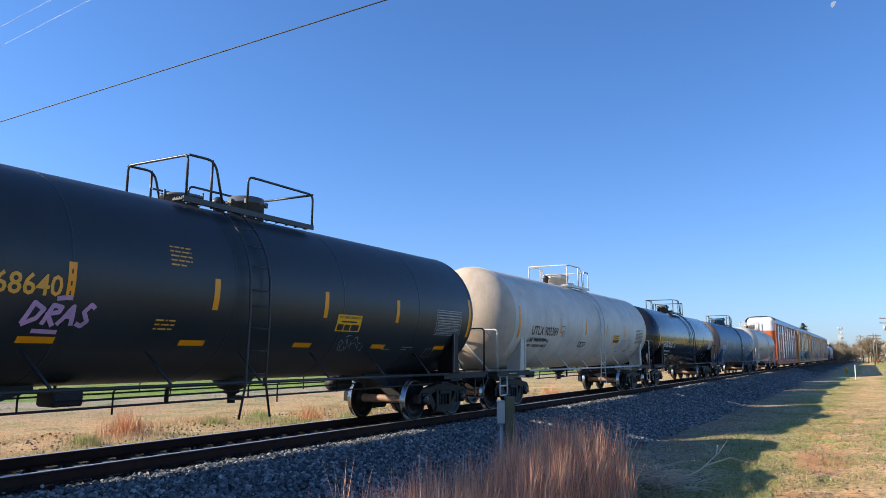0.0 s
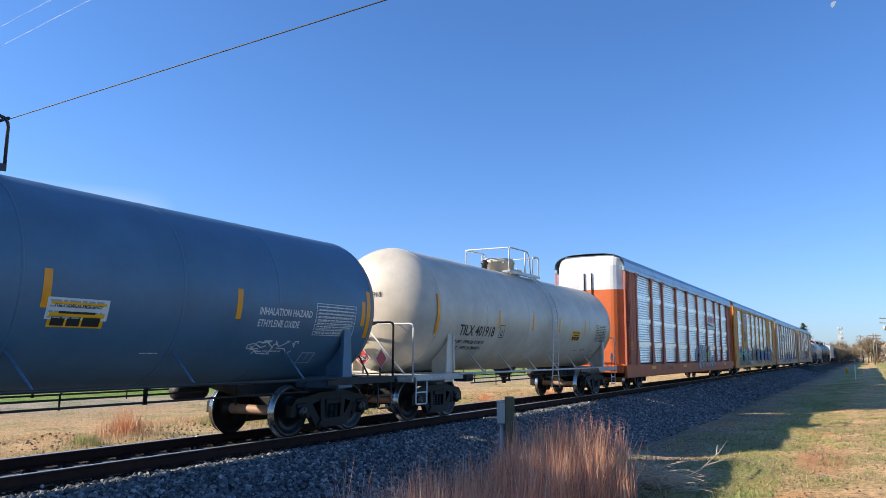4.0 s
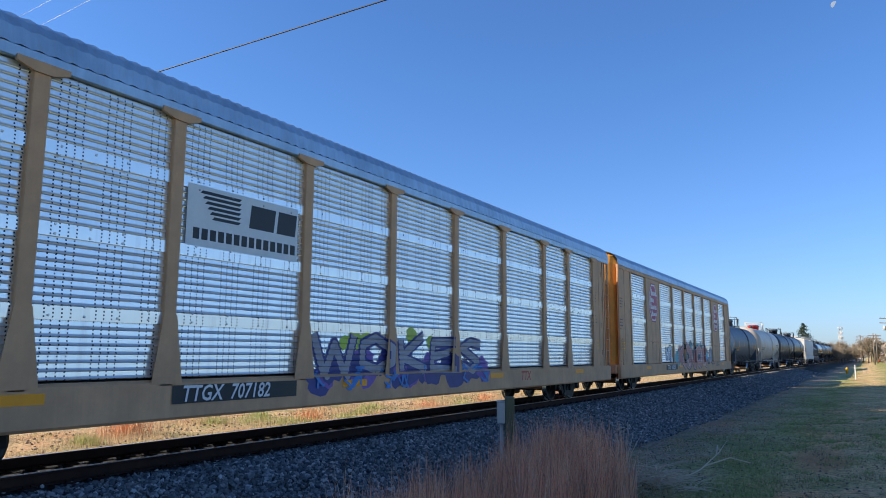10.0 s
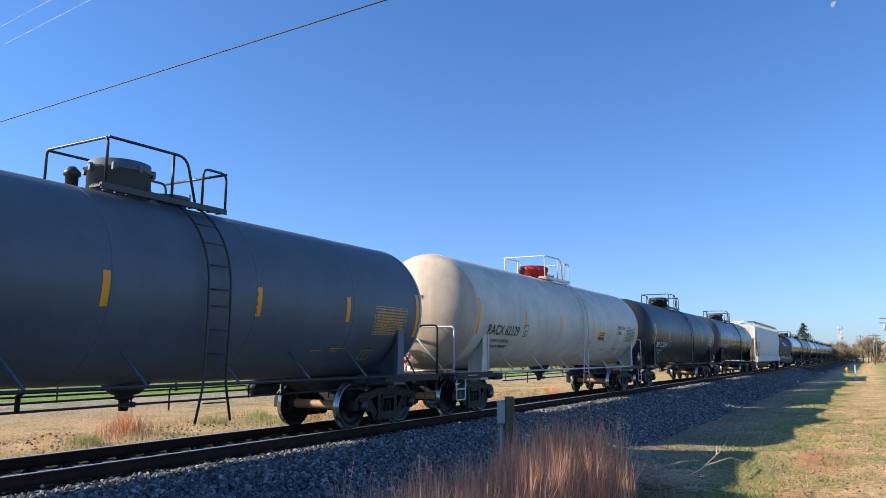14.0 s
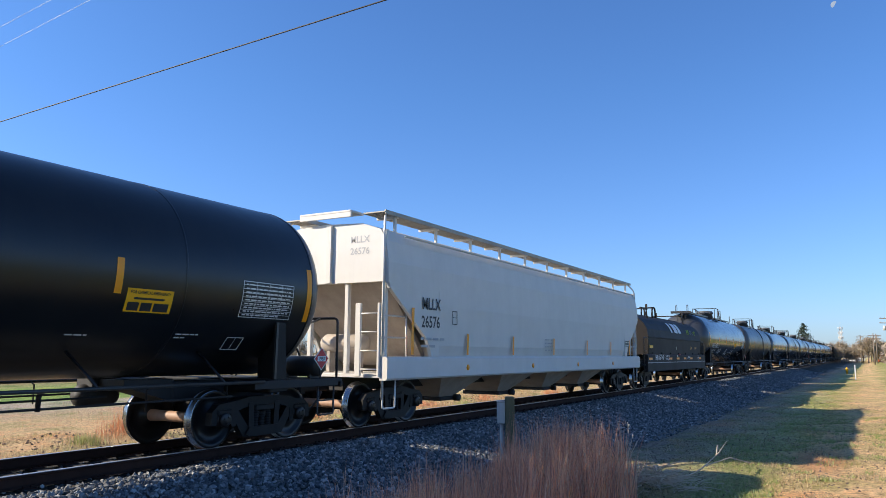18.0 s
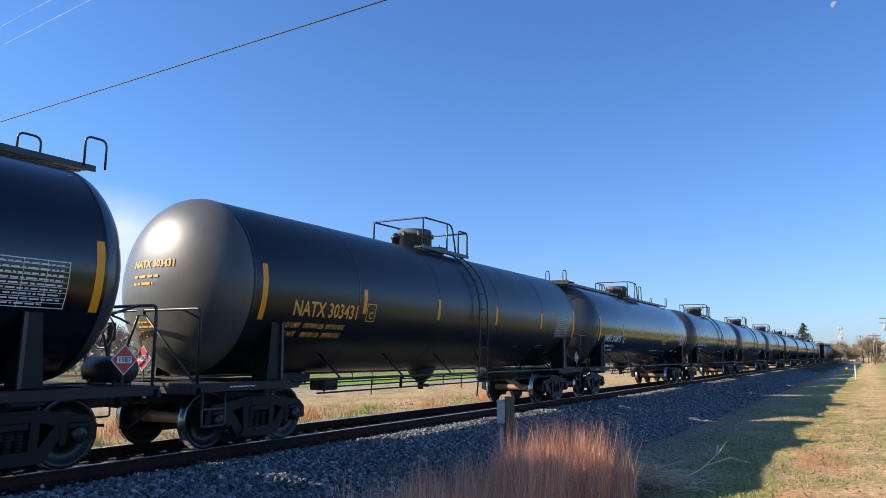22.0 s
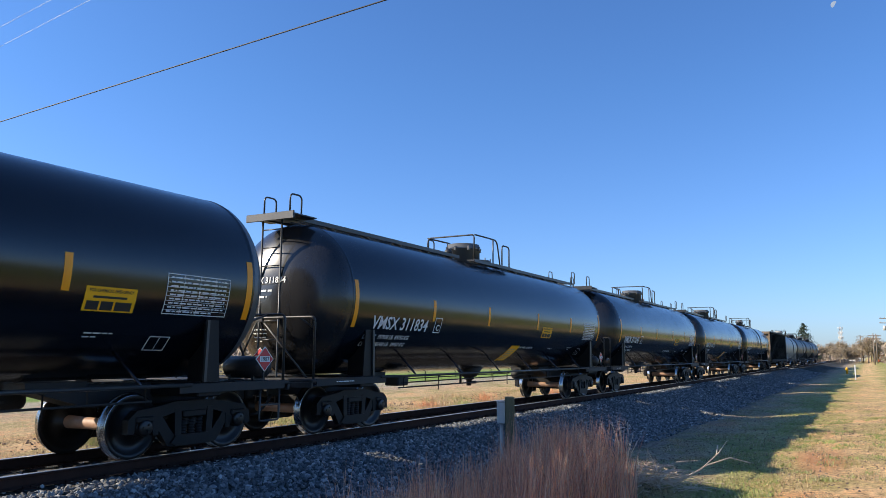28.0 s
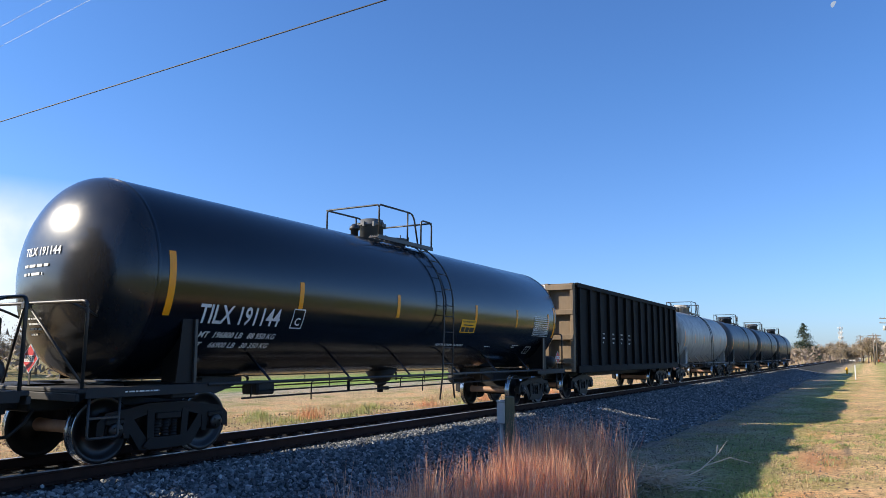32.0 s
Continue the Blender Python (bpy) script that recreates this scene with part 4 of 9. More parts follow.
        part("handrail_brace", cached(("brace", half, spec.get("rails")), lambda: g.mesh("handrail_brace", rails)), None, car, at=pose(0, 0, 0, 0, 0, turn))
        # stirrup steps at both corners
        for y in () if spec.get("walkway") else (-1.38, 1.38):
            g = Geo()
            rail_loop(g, [(-half + 0.5, 0, 1.0), (-half + 0.5, 0, 0.42), (-half + 0.95, 0, 0.42), (-half + 0.95, 0, 1.0)], 0.018, 0.05)
            g.box(-half + 0.5, -half + 0.95, -0.02, 0.02, 0.66, 0.69, 0.004)
            part("stirrup_step", cached(("stirrup", half, spec.get("rails")), lambda: g.mesh("stirrup_step", rails)), None, car, at=pose(0, s * y * -1, 0, 0, 0, turn))
    if spec["paint"].startswith("black") and ink == "letter_white":
        g = Geo().lathe([(-1.2, 0.0), (-1.18, 0.12), (-1.1, 0.19), (-0.35, 0.19), (-0.27, 0.12), (-0.25, 0.0)], "y", (half - 0.62, 0, 1.28), 18)
        for y in (-1.0, -0.45):
            g.box(half - 0.76, half - 0.48, y - 0.03, y + 0.03, 1.06, 1.14, 0.006)
        part("end_reservoir", cached(("endres", half), lambda: g.mesh("end_reservoir", M["handrail_black"])), None, car, "dark air reservoir on the end platform")
    # brake wheel and chain box on the leading end
    g = Geo()
    ring = [(-half + 0.3, 0.78 + 0.27 * math.cos(a), 1.85 + 0.27 * math.sin(a)) for a in (k * math.tau / 20 for k in range(21))]
    g.tube(ring, 0.016, 6, cap=False)
    for k in range(5):
        a = k * math.tau / 5
        g.tube([(-half + 0.3, 0.78, 1.85), (-half + 0.3, 0.78 + 0.27 * math.cos(a), 1.85 + 0.27 * math.sin(a))], 0.011, 5)
    g.box(-half + 0.3, -half + 0.46, 0.66, 0.9, 1.7, 2.0, 0.02).box(-half + 0.35, -half + 0.43, 0.74, 0.82, 1.06, 1.7, 0.01)
    part("brake_wheel", cached(("brake", half, spec.get("rails")), lambda: g.mesh("brake_wheel", rails)), None, car)
    # running rail along the side, its hangers, and straps up to the shell
    for y in (-1.44, 1.44):
        g = Geo().tube([(-tc + 0.4, y, 1.05), (tc - 0.4, y, 1.05)], 0.028, 6)
        part("side_rail", cached(("siderail", tc, y, spec.get("rails")), lambda: g.mesh("side_rail", rails)), None, car)
        g = Geo().tube([(-tc + 1.2, y * 0.92, 0.8), (tc - 1.0, y * 0.92, 0.84)], 0.017, 6)
        for k in range(9):
            x = -tc + 1.4 + k * (2 * tc - 2.6) / 8
            x += 0.25 * math.sin(k * 2.7)
            g.tube([(x, y * 0.92, 0.8 - 0.1 * (k % 3 == 1)), (x, y * 0.92, 1.0), (x, y * 0.985, 1.05)], 0.013 + 0.02 * (k % 4 == 2), 5)
        part("brake_pipe", cached(("pipe", tc, y), lambda: g.mesh("brake_pipe", under)), None, car)
    nb = 6
    for k in range(nb):
        x = -tc + 1.5 + k * (2 * tc - 3.0) / (nb - 1)
        a0, a1 = math.asin((1.55 - zc) / R), math.asin((1.2 - zc) / R)
        g = Geo()
        pts = [(0.0, -(R + 0.02) * math.cos(a0), zc + (R + 0.02) * math.sin(a0)), (0.22, -1.38, 1.12), (0.24, -1.44, 1.05)]
        g.tube(pts, 0.022, 5)
        part("shell_strap", cached(("strap", R, zc, spec["paint"]), lambda: g.mesh("shell_strap", body)), None, car, at=pose(x, 0, 0))
    # bottom outlet
    g = Geo().lathe([(0.62, 0.0), (0.62, 0.07), (0.78, 0.08), (0.8, 0.14), (0.86, 0.14), (0.88, 0.22), (zc - R + 0.06, 0.42)], "z", (0.1, 0, 0), 16)
    g.box(0.04, 0.16, -0.22, -0.06, 0.68, 0.76, 0.01)
    part("bottom_outlet", cached(("outlet", zc, R), lambda: g.mesh("bottom_outlet", M["underframe"])), None, car)
    g = Geo().lathe([(-0.35, 0.0), (-0.33, 0.14), (-0.25, 0.18), (0.25, 0.18), (0.33, 0.14), (0.35, 0.0)], "x", (tc - 2.1, 0.5, 0.85), 14)
    g.box(tc - 2.3, tc - 1.9, 0.3, 0.7, 0.98, 1.12, 0.01)
    part("air_reservoir", cached(("reservoir", tc), lambda: g.mesh("air_reservoir", M["underframe"])), None, car)
    g = Geo().box(-tc + 2.3, -tc + 2.75, -0.6, -0.2, 0.78, 1.02, 0.03).tube([(-tc + 2.2, -0.75, 0.86), (tc - 2.4, -0.2, 0.86)], 0.016, 5)
    part("brake_cylinder", cached(("brakecyl", tc), lambda: g.mesh("brake_cylinder", M["underframe"])), None, car)
    top_fittings(car, spec, R, zc, zt, rails)
    # side ladder, bent round the shell
    if not spec.get("walkway"):
        lx = spec.get("ladder", 0.5)
        for k in (-0.22, 0.22):
            g = Geo()
            pts = []
            a = 1.35
            while a > -0.1:
                pts.append((lx + k, -(R + 0.1) * math.cos(a), zc + (R + 0.1) * math.sin(a)))
                a -= 0.14
            pts += [(lx + k, -(R + 0.11), zc - 0.4), (lx + k, -(R + 0.08), 1.05), (lx + k + 0.12 * (1 if k > 0 else -1), -(R + 0.08), 0.5)]
            g.tube(pts, 0.02, 6)
            part("ladder_stile", cached(("stile", R, zc, lx, k, spec.get("rails")), lambda: g.mesh("ladder_stile", rails)), None, car)
        for k in range(11):
            if k < 6:
                a = 1.2 - k * 0.24
                p = (-(R + 0.1) * math.cos(a), zc + (R + 0.1) * math.sin(a))
            else:
                p = (-(R + 0.09), zc - 0.25 - (k - 6) * 0.36)
            if p[1] < 0.5:
                continue
            part("rung", cached(("rung", spec.get("rails")), lambda: Geo().tube([(-0.22, 0, 0), (0.22, 0, 0)], 0.012, 6).mesh("rung", rails)), None, car, at=pose(lx, *p))
    # reflectors
    sm = spec.get("stripe", "stripe")
    xs = spec.get("xs") or [-hb + 0.1] + [hb * f for f in spec.get("marks", (-0.59, -0.213, 0.226, 0.6))]
    strip_on_tank(car, "reflector", sm, R, zc, xs[0], zc - 0.6, zc + 0.34, 0.12)
    strip_on_tank(car, "reflector", sm, R, zc, hb - 0.08, zc - 0.6, zc + 0.34, 0.12)
    for x in xs[1:]:
        strip_on_tank(car, "reflector", sm, R, zc, x, zc - 0.36, zc + 0.12, 0.11)
    # lettering
    bend = on_tank(R, zc)
    ms = spec.get("size", 0.38)
    mx, mz = spec.get("mark_x", -hb + 0.7), zc - 0.6 + spec.get("mark_dz", 0.0)
    if spec.get("mark"):
        part("reporting_mark", cached(("mark", spec["mark"], ms, R, zc), lambda: text_mesh(spec["mark"], ms, M[ink], on_tank(R, zc, 0.007, mx, mz), "LEFT", spec.get("shear", 0.0), 0.87, spec.get("mark_w", 0.0))), None, car,
             spec.get("mark_label", "stencilled reporting mark and number"))
        for k, txt in enumerate(spec.get("weights", ("LD LMT  197900 LB  89750 KG", "LT WT    88100 LB  39950 KG"))):
            part("weight_line", text_mesh(txt, ms * 0.36, M[ink], on_tank(R, zc, 0.006, mx - 0.15, mz - ms * (0.6 + 0.46 * k)), "LEFT", 0.15, 0.95), None, car)
        pb = on_tank(R, zc, 0.006, mx + spec.get("plate_at", spec.get("mark_w", 2.0) + 0.3), mz - 0.03)
        if spec.get("plate", True):
            frame_on(car, "plate_box", pb, 0.3, 0.36, 0.02, ink)
            part("plate_letter", text_mesh("C", 0.2, M[ink], on_tank(R, zc, 0.006, mx + spec.get("plate_at", spec.get("mark_w", 2.0) + 0.3) + 0.08, mz + 0.03)), None, car)
        hbend = on_head(R, zc, hb, depth, 0.6, zc + 0.26)
        part("head_mark", cached(("hmark", spec["mark"], R, zc, hb), lambda: text_mesh(spec["mark"], 0.17, M[ink], hbend)), None, car)
        lines_panel(car, "head_print", on_head(R, zc, hb, depth, 0.6, zc - 0.06), 0.75, 0.24, 2, ink, rs=3)
        lines_panel(car, "head_print", on_head(R, zc, hb, depth, 0.5, zc - 0.9), 0.45, 0.3, 4, ink, rs=4)
    px = hb - 1.65
    if spec.get("panel", True):
        lines_panel(car, "data_panel", on_tank(R, zc, 0.006, px, zc - 0.56), 1.14, 0.55, 9, spec.get("panel_ink", ink), rs=1, fill=0.95, label="stencilled service data table")
        frame_on(car, "data_frame", on_tank(R, zc, 0.006, px - 0.02, zc - 0.58), 1.18, 0.59, 0.012, spec.get("panel_ink", ink), 9, 4)
    frame_on(car, "tag_frame", on_tank(R, zc, 0.006, px - 0.05, zc - 1.2), 0.36, 0.26, 0.014, spec.get("panel_ink", ink), 1, 2)
    if spec.get("yellow", True):
        yx = spec.get("yellow_x", 2.3)
        lab = lines_panel(car, "emergency_label", on_tank(R, zc, 0.006, yx, zc - 0.6), 0.76, 0.33, 1, "label_yellow", "label_yellow", rs=2, fill=0.0, label="yellow emergency label with black print")
        part("label_text", cached(("label", R, zc, yx), lambda: text_mesh("FOR CHEMICAL EMERGENCY", 0.06, M["letter_black"], on_tank(R, zc, 0.009, yx + 0.05, zc - 0.34), fit=0.66)), None, lab)
        for k, (a, b) in enumerate(((0.04, 0.22), (0.25, 0.43), (0.46, 0.71))):
            lines_panel(lab, "label_bar", on_tank(R, zc, 0.008, yx + a, zc - 0.58), b - a, 0.12, 1, "letter_black", "letter_black", fill=0.0)
        lines_panel(lab, "label_bar", on_tank(R, zc, 0.008, yx + 0.12, zc - 0.42), 0.5, 0.03, 1, "letter_black", "letter_black", fill=0.0)
    lines_panel(car, "small_print", on_tank(R, zc, 0.005, 3.1, zc - 1.0), 0.45, 0.06, 1, spec.get("panel_ink", ink), rs=5)
    lines_panel(car, "small_print", on_tank(R, zc, 0.005, px - 1.1, zc - 1.0), 0.5, 0.12, 2, spec.get("panel_ink", ink), rs=6)
    lines_panel(car, "shoe_print", lambda u, w: (-half + 0.95 + u, -1.431, 0.975 + w), 0.9, 0.055, 1, "letter_white", rs=7, fill=0.98)
    if spec.get("vent"):
        part("small_text", cached(("vent", R, zc), lambda: text_mesh("VENT TANK WHEN UNLOADING", 0.088, M["letter_white"], on_tank(R, zc, 0.006, 0.54, zc - 0.98), shear=0.15)), None, car)
    if spec.get("placards"):
        number, colour = spec["placards"]
        placard(car, -half + 0.6, 0.15, 1.42, "end", number, colour)
        placard(car, half - 0.9, -1.4, 1.42, "side", number, colour)
    trucks(car, tc)
    couplers(car, half)
    if spec.get("extra"):
        spec["extra"](car, spec, R, zc, hb, depth)
    return car


def top_fittings(car, spec, R, zc, zt, rails):
    """Manway, valve housing, platform and its handrails, or the running board of the walkway cars."""
    body = M[spec.get("dome_paint", "dome_grey" if spec["paint"].startswith("black") else spec["paint"])]
    half, hb = spec["L"] / 2, spec["L"] / 2 - spec.get("inset", 1.35)
    dx, dr, dh = spec.get("dome", (-0.25, 0.47, 0.52))
    g = Geo().lathe([(zt - 0.12, dr), (zt + dh * 0.7, dr), (zt + dh * 0.7, dr + 0.03), (zt + dh * 0.78, dr + 0.03), (zt + dh * 0.8, dr), (zt + dh, dr - 0.01), (zt + dh + 0.015, dr - 0.05), (zt + dh + 0.02, 0.0)], "z", (dx, 0, 0), 28)
    for k in range(8):
        a = k * math.tau / 8
        g.box(dx + (dr + 0.03) * math.cos(a) - 0.03, dx + (dr + 0.03) * math.cos(a) + 0.03, (dr + 0.03) * math.sin(a) - 0.03, (dr + 0.03) * math.sin(a) + 0.03, zt + dh * 0.62, zt + dh * 0.86, 0.008)
    mw = spec.get("manway", 0.95)
    part("valve_housing", cached(("dome", dx, dr, dh, zt, spec.get("dome_paint", spec["paint"])), lambda: g.mesh("valve_housing", body)), None, car, spec.get("dome_label", ""))
    g = Geo().lathe([(zt - 0.1, 0.3), (zt + 0.12, 0.3), (zt + 0.12, 0.36), (zt + 0.17, 0.36), (zt + 0.18, 0.0)], "z", (dx + mw, 0, 0), 22)
    for k in range(6):
        a = k * math.tau / 6
        g.tube([(dx + mw + 0.36 * math.cos(a), 0.36 * math.sin(a), zt + 0.06), (dx + mw + 0.36 * math.cos(a), 0.36 * math.sin(a), zt + 0.23)], 0.018, 5)
    g.tube([(dx + mw - 0.45, 0.2, zt + 0.24), (dx + mw + 0.45, 0.2, zt + 0.24)], 0.02, 5)
    part("manway", cached(("manway", dx, mw, zt, spec["paint"]), lambda: g.mesh("manway", body)), None, car)
    g = Geo().lathe([(zt - 0.05, 0.09), (zt + 0.2, 0.09), (zt + 0.2, 0.12), (zt + 0.26, 0.12), (zt + 0.34, 0.05), (zt + 0.34, 0)], "z", (dx - dr - 0.25, 0.1, 0), 12)
    part("relief_valve", cached(("relief", dx, dr, zt), lambda: g.mesh("relief_valve", M["handrail_black"])), None, car)
    # grating on both sides of the fittings
    x0, x1 = dx - spec.get("fore", 0.85), dx + spec.get("aft", 1.5)
    alen, blen = spec.get("alen", 1.62), spec.get("blen", 0.5)
    for y in (-0.78, 0.56):
        g = Geo()
        for k in range(4):
            g.box(x0, x1, y + k * 0.06, y + k * 0.06 + 0.025, zt - 0.06, zt - 0.02)
        for k in range(13):
            x = x0 + (x1 - x0) * k / 12
            g.box(x - 0.012, x + 0.012, y - 0.01, y + 0.23, zt - 0.075, zt - 0.045)
        g.box(x0, x1, y - 0.03, y - 0.005, zt - 0.1, zt - 0.01)
        part("platform_grating", cached(("grate", x0, x1, y, zt, spec.get("rails")), lambda: g.mesh("platform_grating", rails)), None, car)
    H = zt + 0.7
    g = Geo()
    rail_loop(g, [(x0 + 0.1, 0.74, zt - 0.05), (x0 + 0.1, 0.74, H - 0.02), (x0 + 0.1, -0.74, H - 0.02), (x0 + 0.1, -0.74, zt - 0.05)], 0.022, 0.08)
    part("platform_rail", cached(("prail_a", x0, zt, spec.get("rails")), lambda: g.mesh("platform_rail", rails)), None, car)
    for y in (-0.76, 0.76):
        g = Geo()
        rail_loop(g, [(x0 + 0.1, y, H - 0.02), (x0 + alen - 0.12, y, H), (x0 + alen + 0.1, y, zt - 0.05)], 0.022, 0.18)
        g.tube([(x0 + alen * 0.77, y, zt - 0.05), (x0 + alen * 0.77, y, H)], 0.022, 6)
        part("platform_rail", cached(("prail_b", x0, alen, y, zt, spec.get("rails")), lambda: g.mesh("platform_rail", rails)), None, car)
        g = Geo()
        rail_loop(g, [(x1 - blen, y, zt - 0.05), (x1 - blen, y, H - 0.1), (x1, y, H - 0.1), (x1, y, zt - 0.08)], 0.022, 0.12)
        part("platform_rail", cached(("prail_c", x1, blen, y, zt, spec.get("rails")), lambda: g.mesh("platform_rail", rails)), None, car)
    if not spec.get("walkway"):
        g = Geo().tube([(x1, -0.76, H - 0.1), (x1, 0.76, H - 0.1)], 0.022, 6)
        part("platform_rail", cached(("prail_d", x1, zt, spec.get("rails")), lambda: g.mesh("platform_rail", rails)), None, car)
    else:
        zb = zt + 0.1
        for a, b in ((-half + 0.62, x0), (x1, half - 0.8)):
            g = Geo()
            for k in range(4):
                g.box(a, b, -0.3 + k * 0.16, -0.3 + k * 0.16 + 0.1, zb - 0.03, zb, 0.004)
            g.box(a, b, -0.33, -0.305, zb - 0.08, zb + 0.01)
            g.box(a, b, 0.305, 0.33, zb - 0.08, zb + 0.01)
            n = int((b - a) / 1.2)
            for k in range(n + 1):
                x = a + 0.3 + (b - a - 0.6) * k / n
                if abs(x) < hb + 0.1:
                    g.box(x - 0.04, x + 0.04, -0.3, 0.3, zt - 0.06, zb - 0.03, 0.006)
            part("running_board", cached(("board", a, b, zt), lambda: g.mesh("running_board", rails)), None, car)
        xe = -half + 0.62
        g = Geo().box(xe - 0.06, xe + 0.62, -0.62, 0.62, zb - 0.05, zb - 0.02, 0.006).box(xe - 0.08, xe - 0.04, -0.62, 0.62, zb - 0.13, zb + 0.02, 0.006)
        part("end_step", cached(("endstep", half, zt), lambda: g.mesh("end_step", rails)), None, car)
        for y in (-0.25, 0.25):
            g = Geo().tube([(xe + 0.02, y, zb + 0.0), (xe + 0.02, y, 1.05), (xe + 0.02, y, 0.55)], 0.02, 6)
            part("end_ladder_stile", cached(("estile", half, y, zt), lambda: g.mesh("end_ladder_stile", rails)), None, car)
        for k in range(10):
            part("rung", cached("rung_e", lambda: Geo().tube([(0, -0.25, 0), (0, 0.25, 0)], 0.013, 6).mesh("rung", rails)), None, car, at=pose(xe + 0.02, 0, zb - 0.3 - k * 0.36))
        for x, y in ((-half + 0.75, -0.34), (-half + 0.75, 0.34), (half - 1.0, -0.34), (half - 1.6, 0.34), (x0 - 0.6, 0.34)):
            g = Geo()
            rail_loop(g, [(x, y, zb - 0.02), (x, y, zb + 0.42), (x + 0.34, y, zb + 0.42), (x + 0.34, y, zb - 0.02)], 0.018, 0.1)
            part("grab_loop", cached(("grab", x, y, zb), lambda: g.mesh("grab_loop", rails)), None, car)


# ---------------------------------------------------------------- autoracks
def screen_material():
    """Galvanised rack screens: dull zinc with rows of small punched holes."""
    m, n, l, b = material("galvanised_screen")
    co = n.new("ShaderNodeTexCoord").outputs["Object"]
    sep = n.new("ShaderNodeSeparateXYZ")
    l.new(co, sep.inputs[0])

    def cell(src, pitch):
        d = n.new("ShaderNodeMath")
        d.operation = "DIVIDE"
        d.inputs[1].default_value = pitch
        l.new(src, d.inputs[0])
        f = n.new("ShaderNodeMath")
        f.operation = "FRACT"
        l.new(d.outputs[0], f.inputs[0])
        s = n.new("ShaderNodeMath")
        s.operation = "SUBTRACT"
        s.inputs[1].default_value = 0.5
        l.new(f.outputs[0], s.inputs[0])
        a = n.new("ShaderNodeMath")
        a.operation = "ABSOLUTE"
        l.new(s.outputs[0], a.inputs[0])
        k = n.new("ShaderNodeMath")
        k.operation = "MULTIPLY"
        k.inputs[1].default_value = pitch
        l.new(a.outputs[0], k.inputs[0])
        return k.outputs[0]

    hx, hz = cell(sep.outputs[0], 0.115), cell(sep.outputs[2], 0.048)
    # columns of holes come in groups
    grp = cell(sep.outputs[0], 0.69)
    dist = n.new("ShaderNodeMath")
    dist.operation = "MAXIMUM"
    l.new(hx, dist.inputs[0])
    l.new(hz, dist.inputs[1])
    hole = n.new("ShaderNodeMath")
    hole.operation = "LESS_THAN"
    hole.inputs[1].default_value = 0.011
    l.new(dist.outputs[0], hole.inputs[0])
    gsel = n.new("ShaderNodeMath")
    gsel.operation = "LESS_THAN"
    gsel.inputs[1].default_value = 0.26
    l.new(grp, gsel.inputs[0])
    mk = n.new("ShaderNodeMath")
    mk.operation = "MULTIPLY"
    l.new(hole.outputs[0], mk.inputs[0])
    l.new(gsel.outputs[0], mk.inputs[1])
    t = noise_node(n, l, 1.3, 8, 0.7, co)
    st = noise_node(n, l, 3.0, 6, 0.7, co, (1.5, 1, 0.12))
    base = ramp(n, [(0.3, (0.9, 0.85, 0.78)), (0.7, (0.97, 0.93, 0.87))])
    l.new(t.outputs[0], base.inputs[0])
    sm = ramp(n, [(0.55, (0, 0, 0)), (0.8, (0.4, 0.4, 0.4))])
    l.new(st.outputs[0], sm.inputs[0])
    c = mix_colour(n, l, sm.outputs[0], base.outputs[0], (0.3, 0.27, 0.23))
    l.new(mix_colour(n, l, mk.outputs[0], c, (0.03, 0.03, 0.034)), b.inputs["Base Color"])
    inv = n.new("ShaderNodeMath")
    inv.operation = "SUBTRACT"
    inv.inputs[0].default_value = 0.58
    l.new(mk.outputs[0], inv.inputs[1])
    inv.use_clamp = True
    l.new(inv.outputs[0], b.inputs["Metallic"])
    b.inputs["Roughness"].default_value = 0.22
    return m


M["screen"] = screen_material()


RACK_BANDS = (2.02, 3.02, 4.0)


def rib_profile(z0, z1, bands):
    """(height, depth) of a rack screen: sharp folded ribs, and flat joining bands."""
    zs, z, pitch = [(z0, 0.0)], z0, 0.105
    while z < z1 - 0.02:
        if any(b - 0.09 <= z + pitch * 0.5 <= b + 0.09 for b in bands):
            zs += [(z + 0.004, 0.036), (z + 0.176, 0.036), (z + 0.18, 0.0)]
            z += 0.18
        else:
            zs += [(z + 0.01, 0.022), (z + 0.018, 0.024), (z + 0.046, 0.003), (z + pitch, 0.0)]
            z += pitch
    return [(min(a, z1), b) for a, b in zs]


def rib_depth(z):
    zs = rib_profile(1.17, 2.7, RACK_BANDS)
    for (a, p), (b, q) in zip(zs, zs[1:]):
        if a <= z <= b and b > a:
            return p + (q - p) * (z - a) / (b - a)
    return 0.0


def screen_geo(w, z0, z1, bands):
    """A ribbed screen, with flat joining bands at some heights. Lies in x and z, ribs towards -y."""
    g = Geo()
    zs = rib_profile(z0, z1, bands)
    v, f = [], []
    for a, b in zs:
        v += [(0, -b, a), (w, -b, a)]
    for k in range(len(zs) - 1):
        f.append((2 * k, 2 * k + 1, 2 * k + 3, 2 * k + 2))
    g.add(v, f)
    g.box(0, w, 0.012, 0.03, z0, z1)
    for b in bands:
        for k in range(4):
            x = w * (0.12 + 0.253 * k)
            for dz in (-0.06, 0.06):
                g.lathe([(-0.05, 0.0), (-0.048, 0.016), (-0.036, 0.018)], "y", (x, 0, b + dz), 6)
    return g


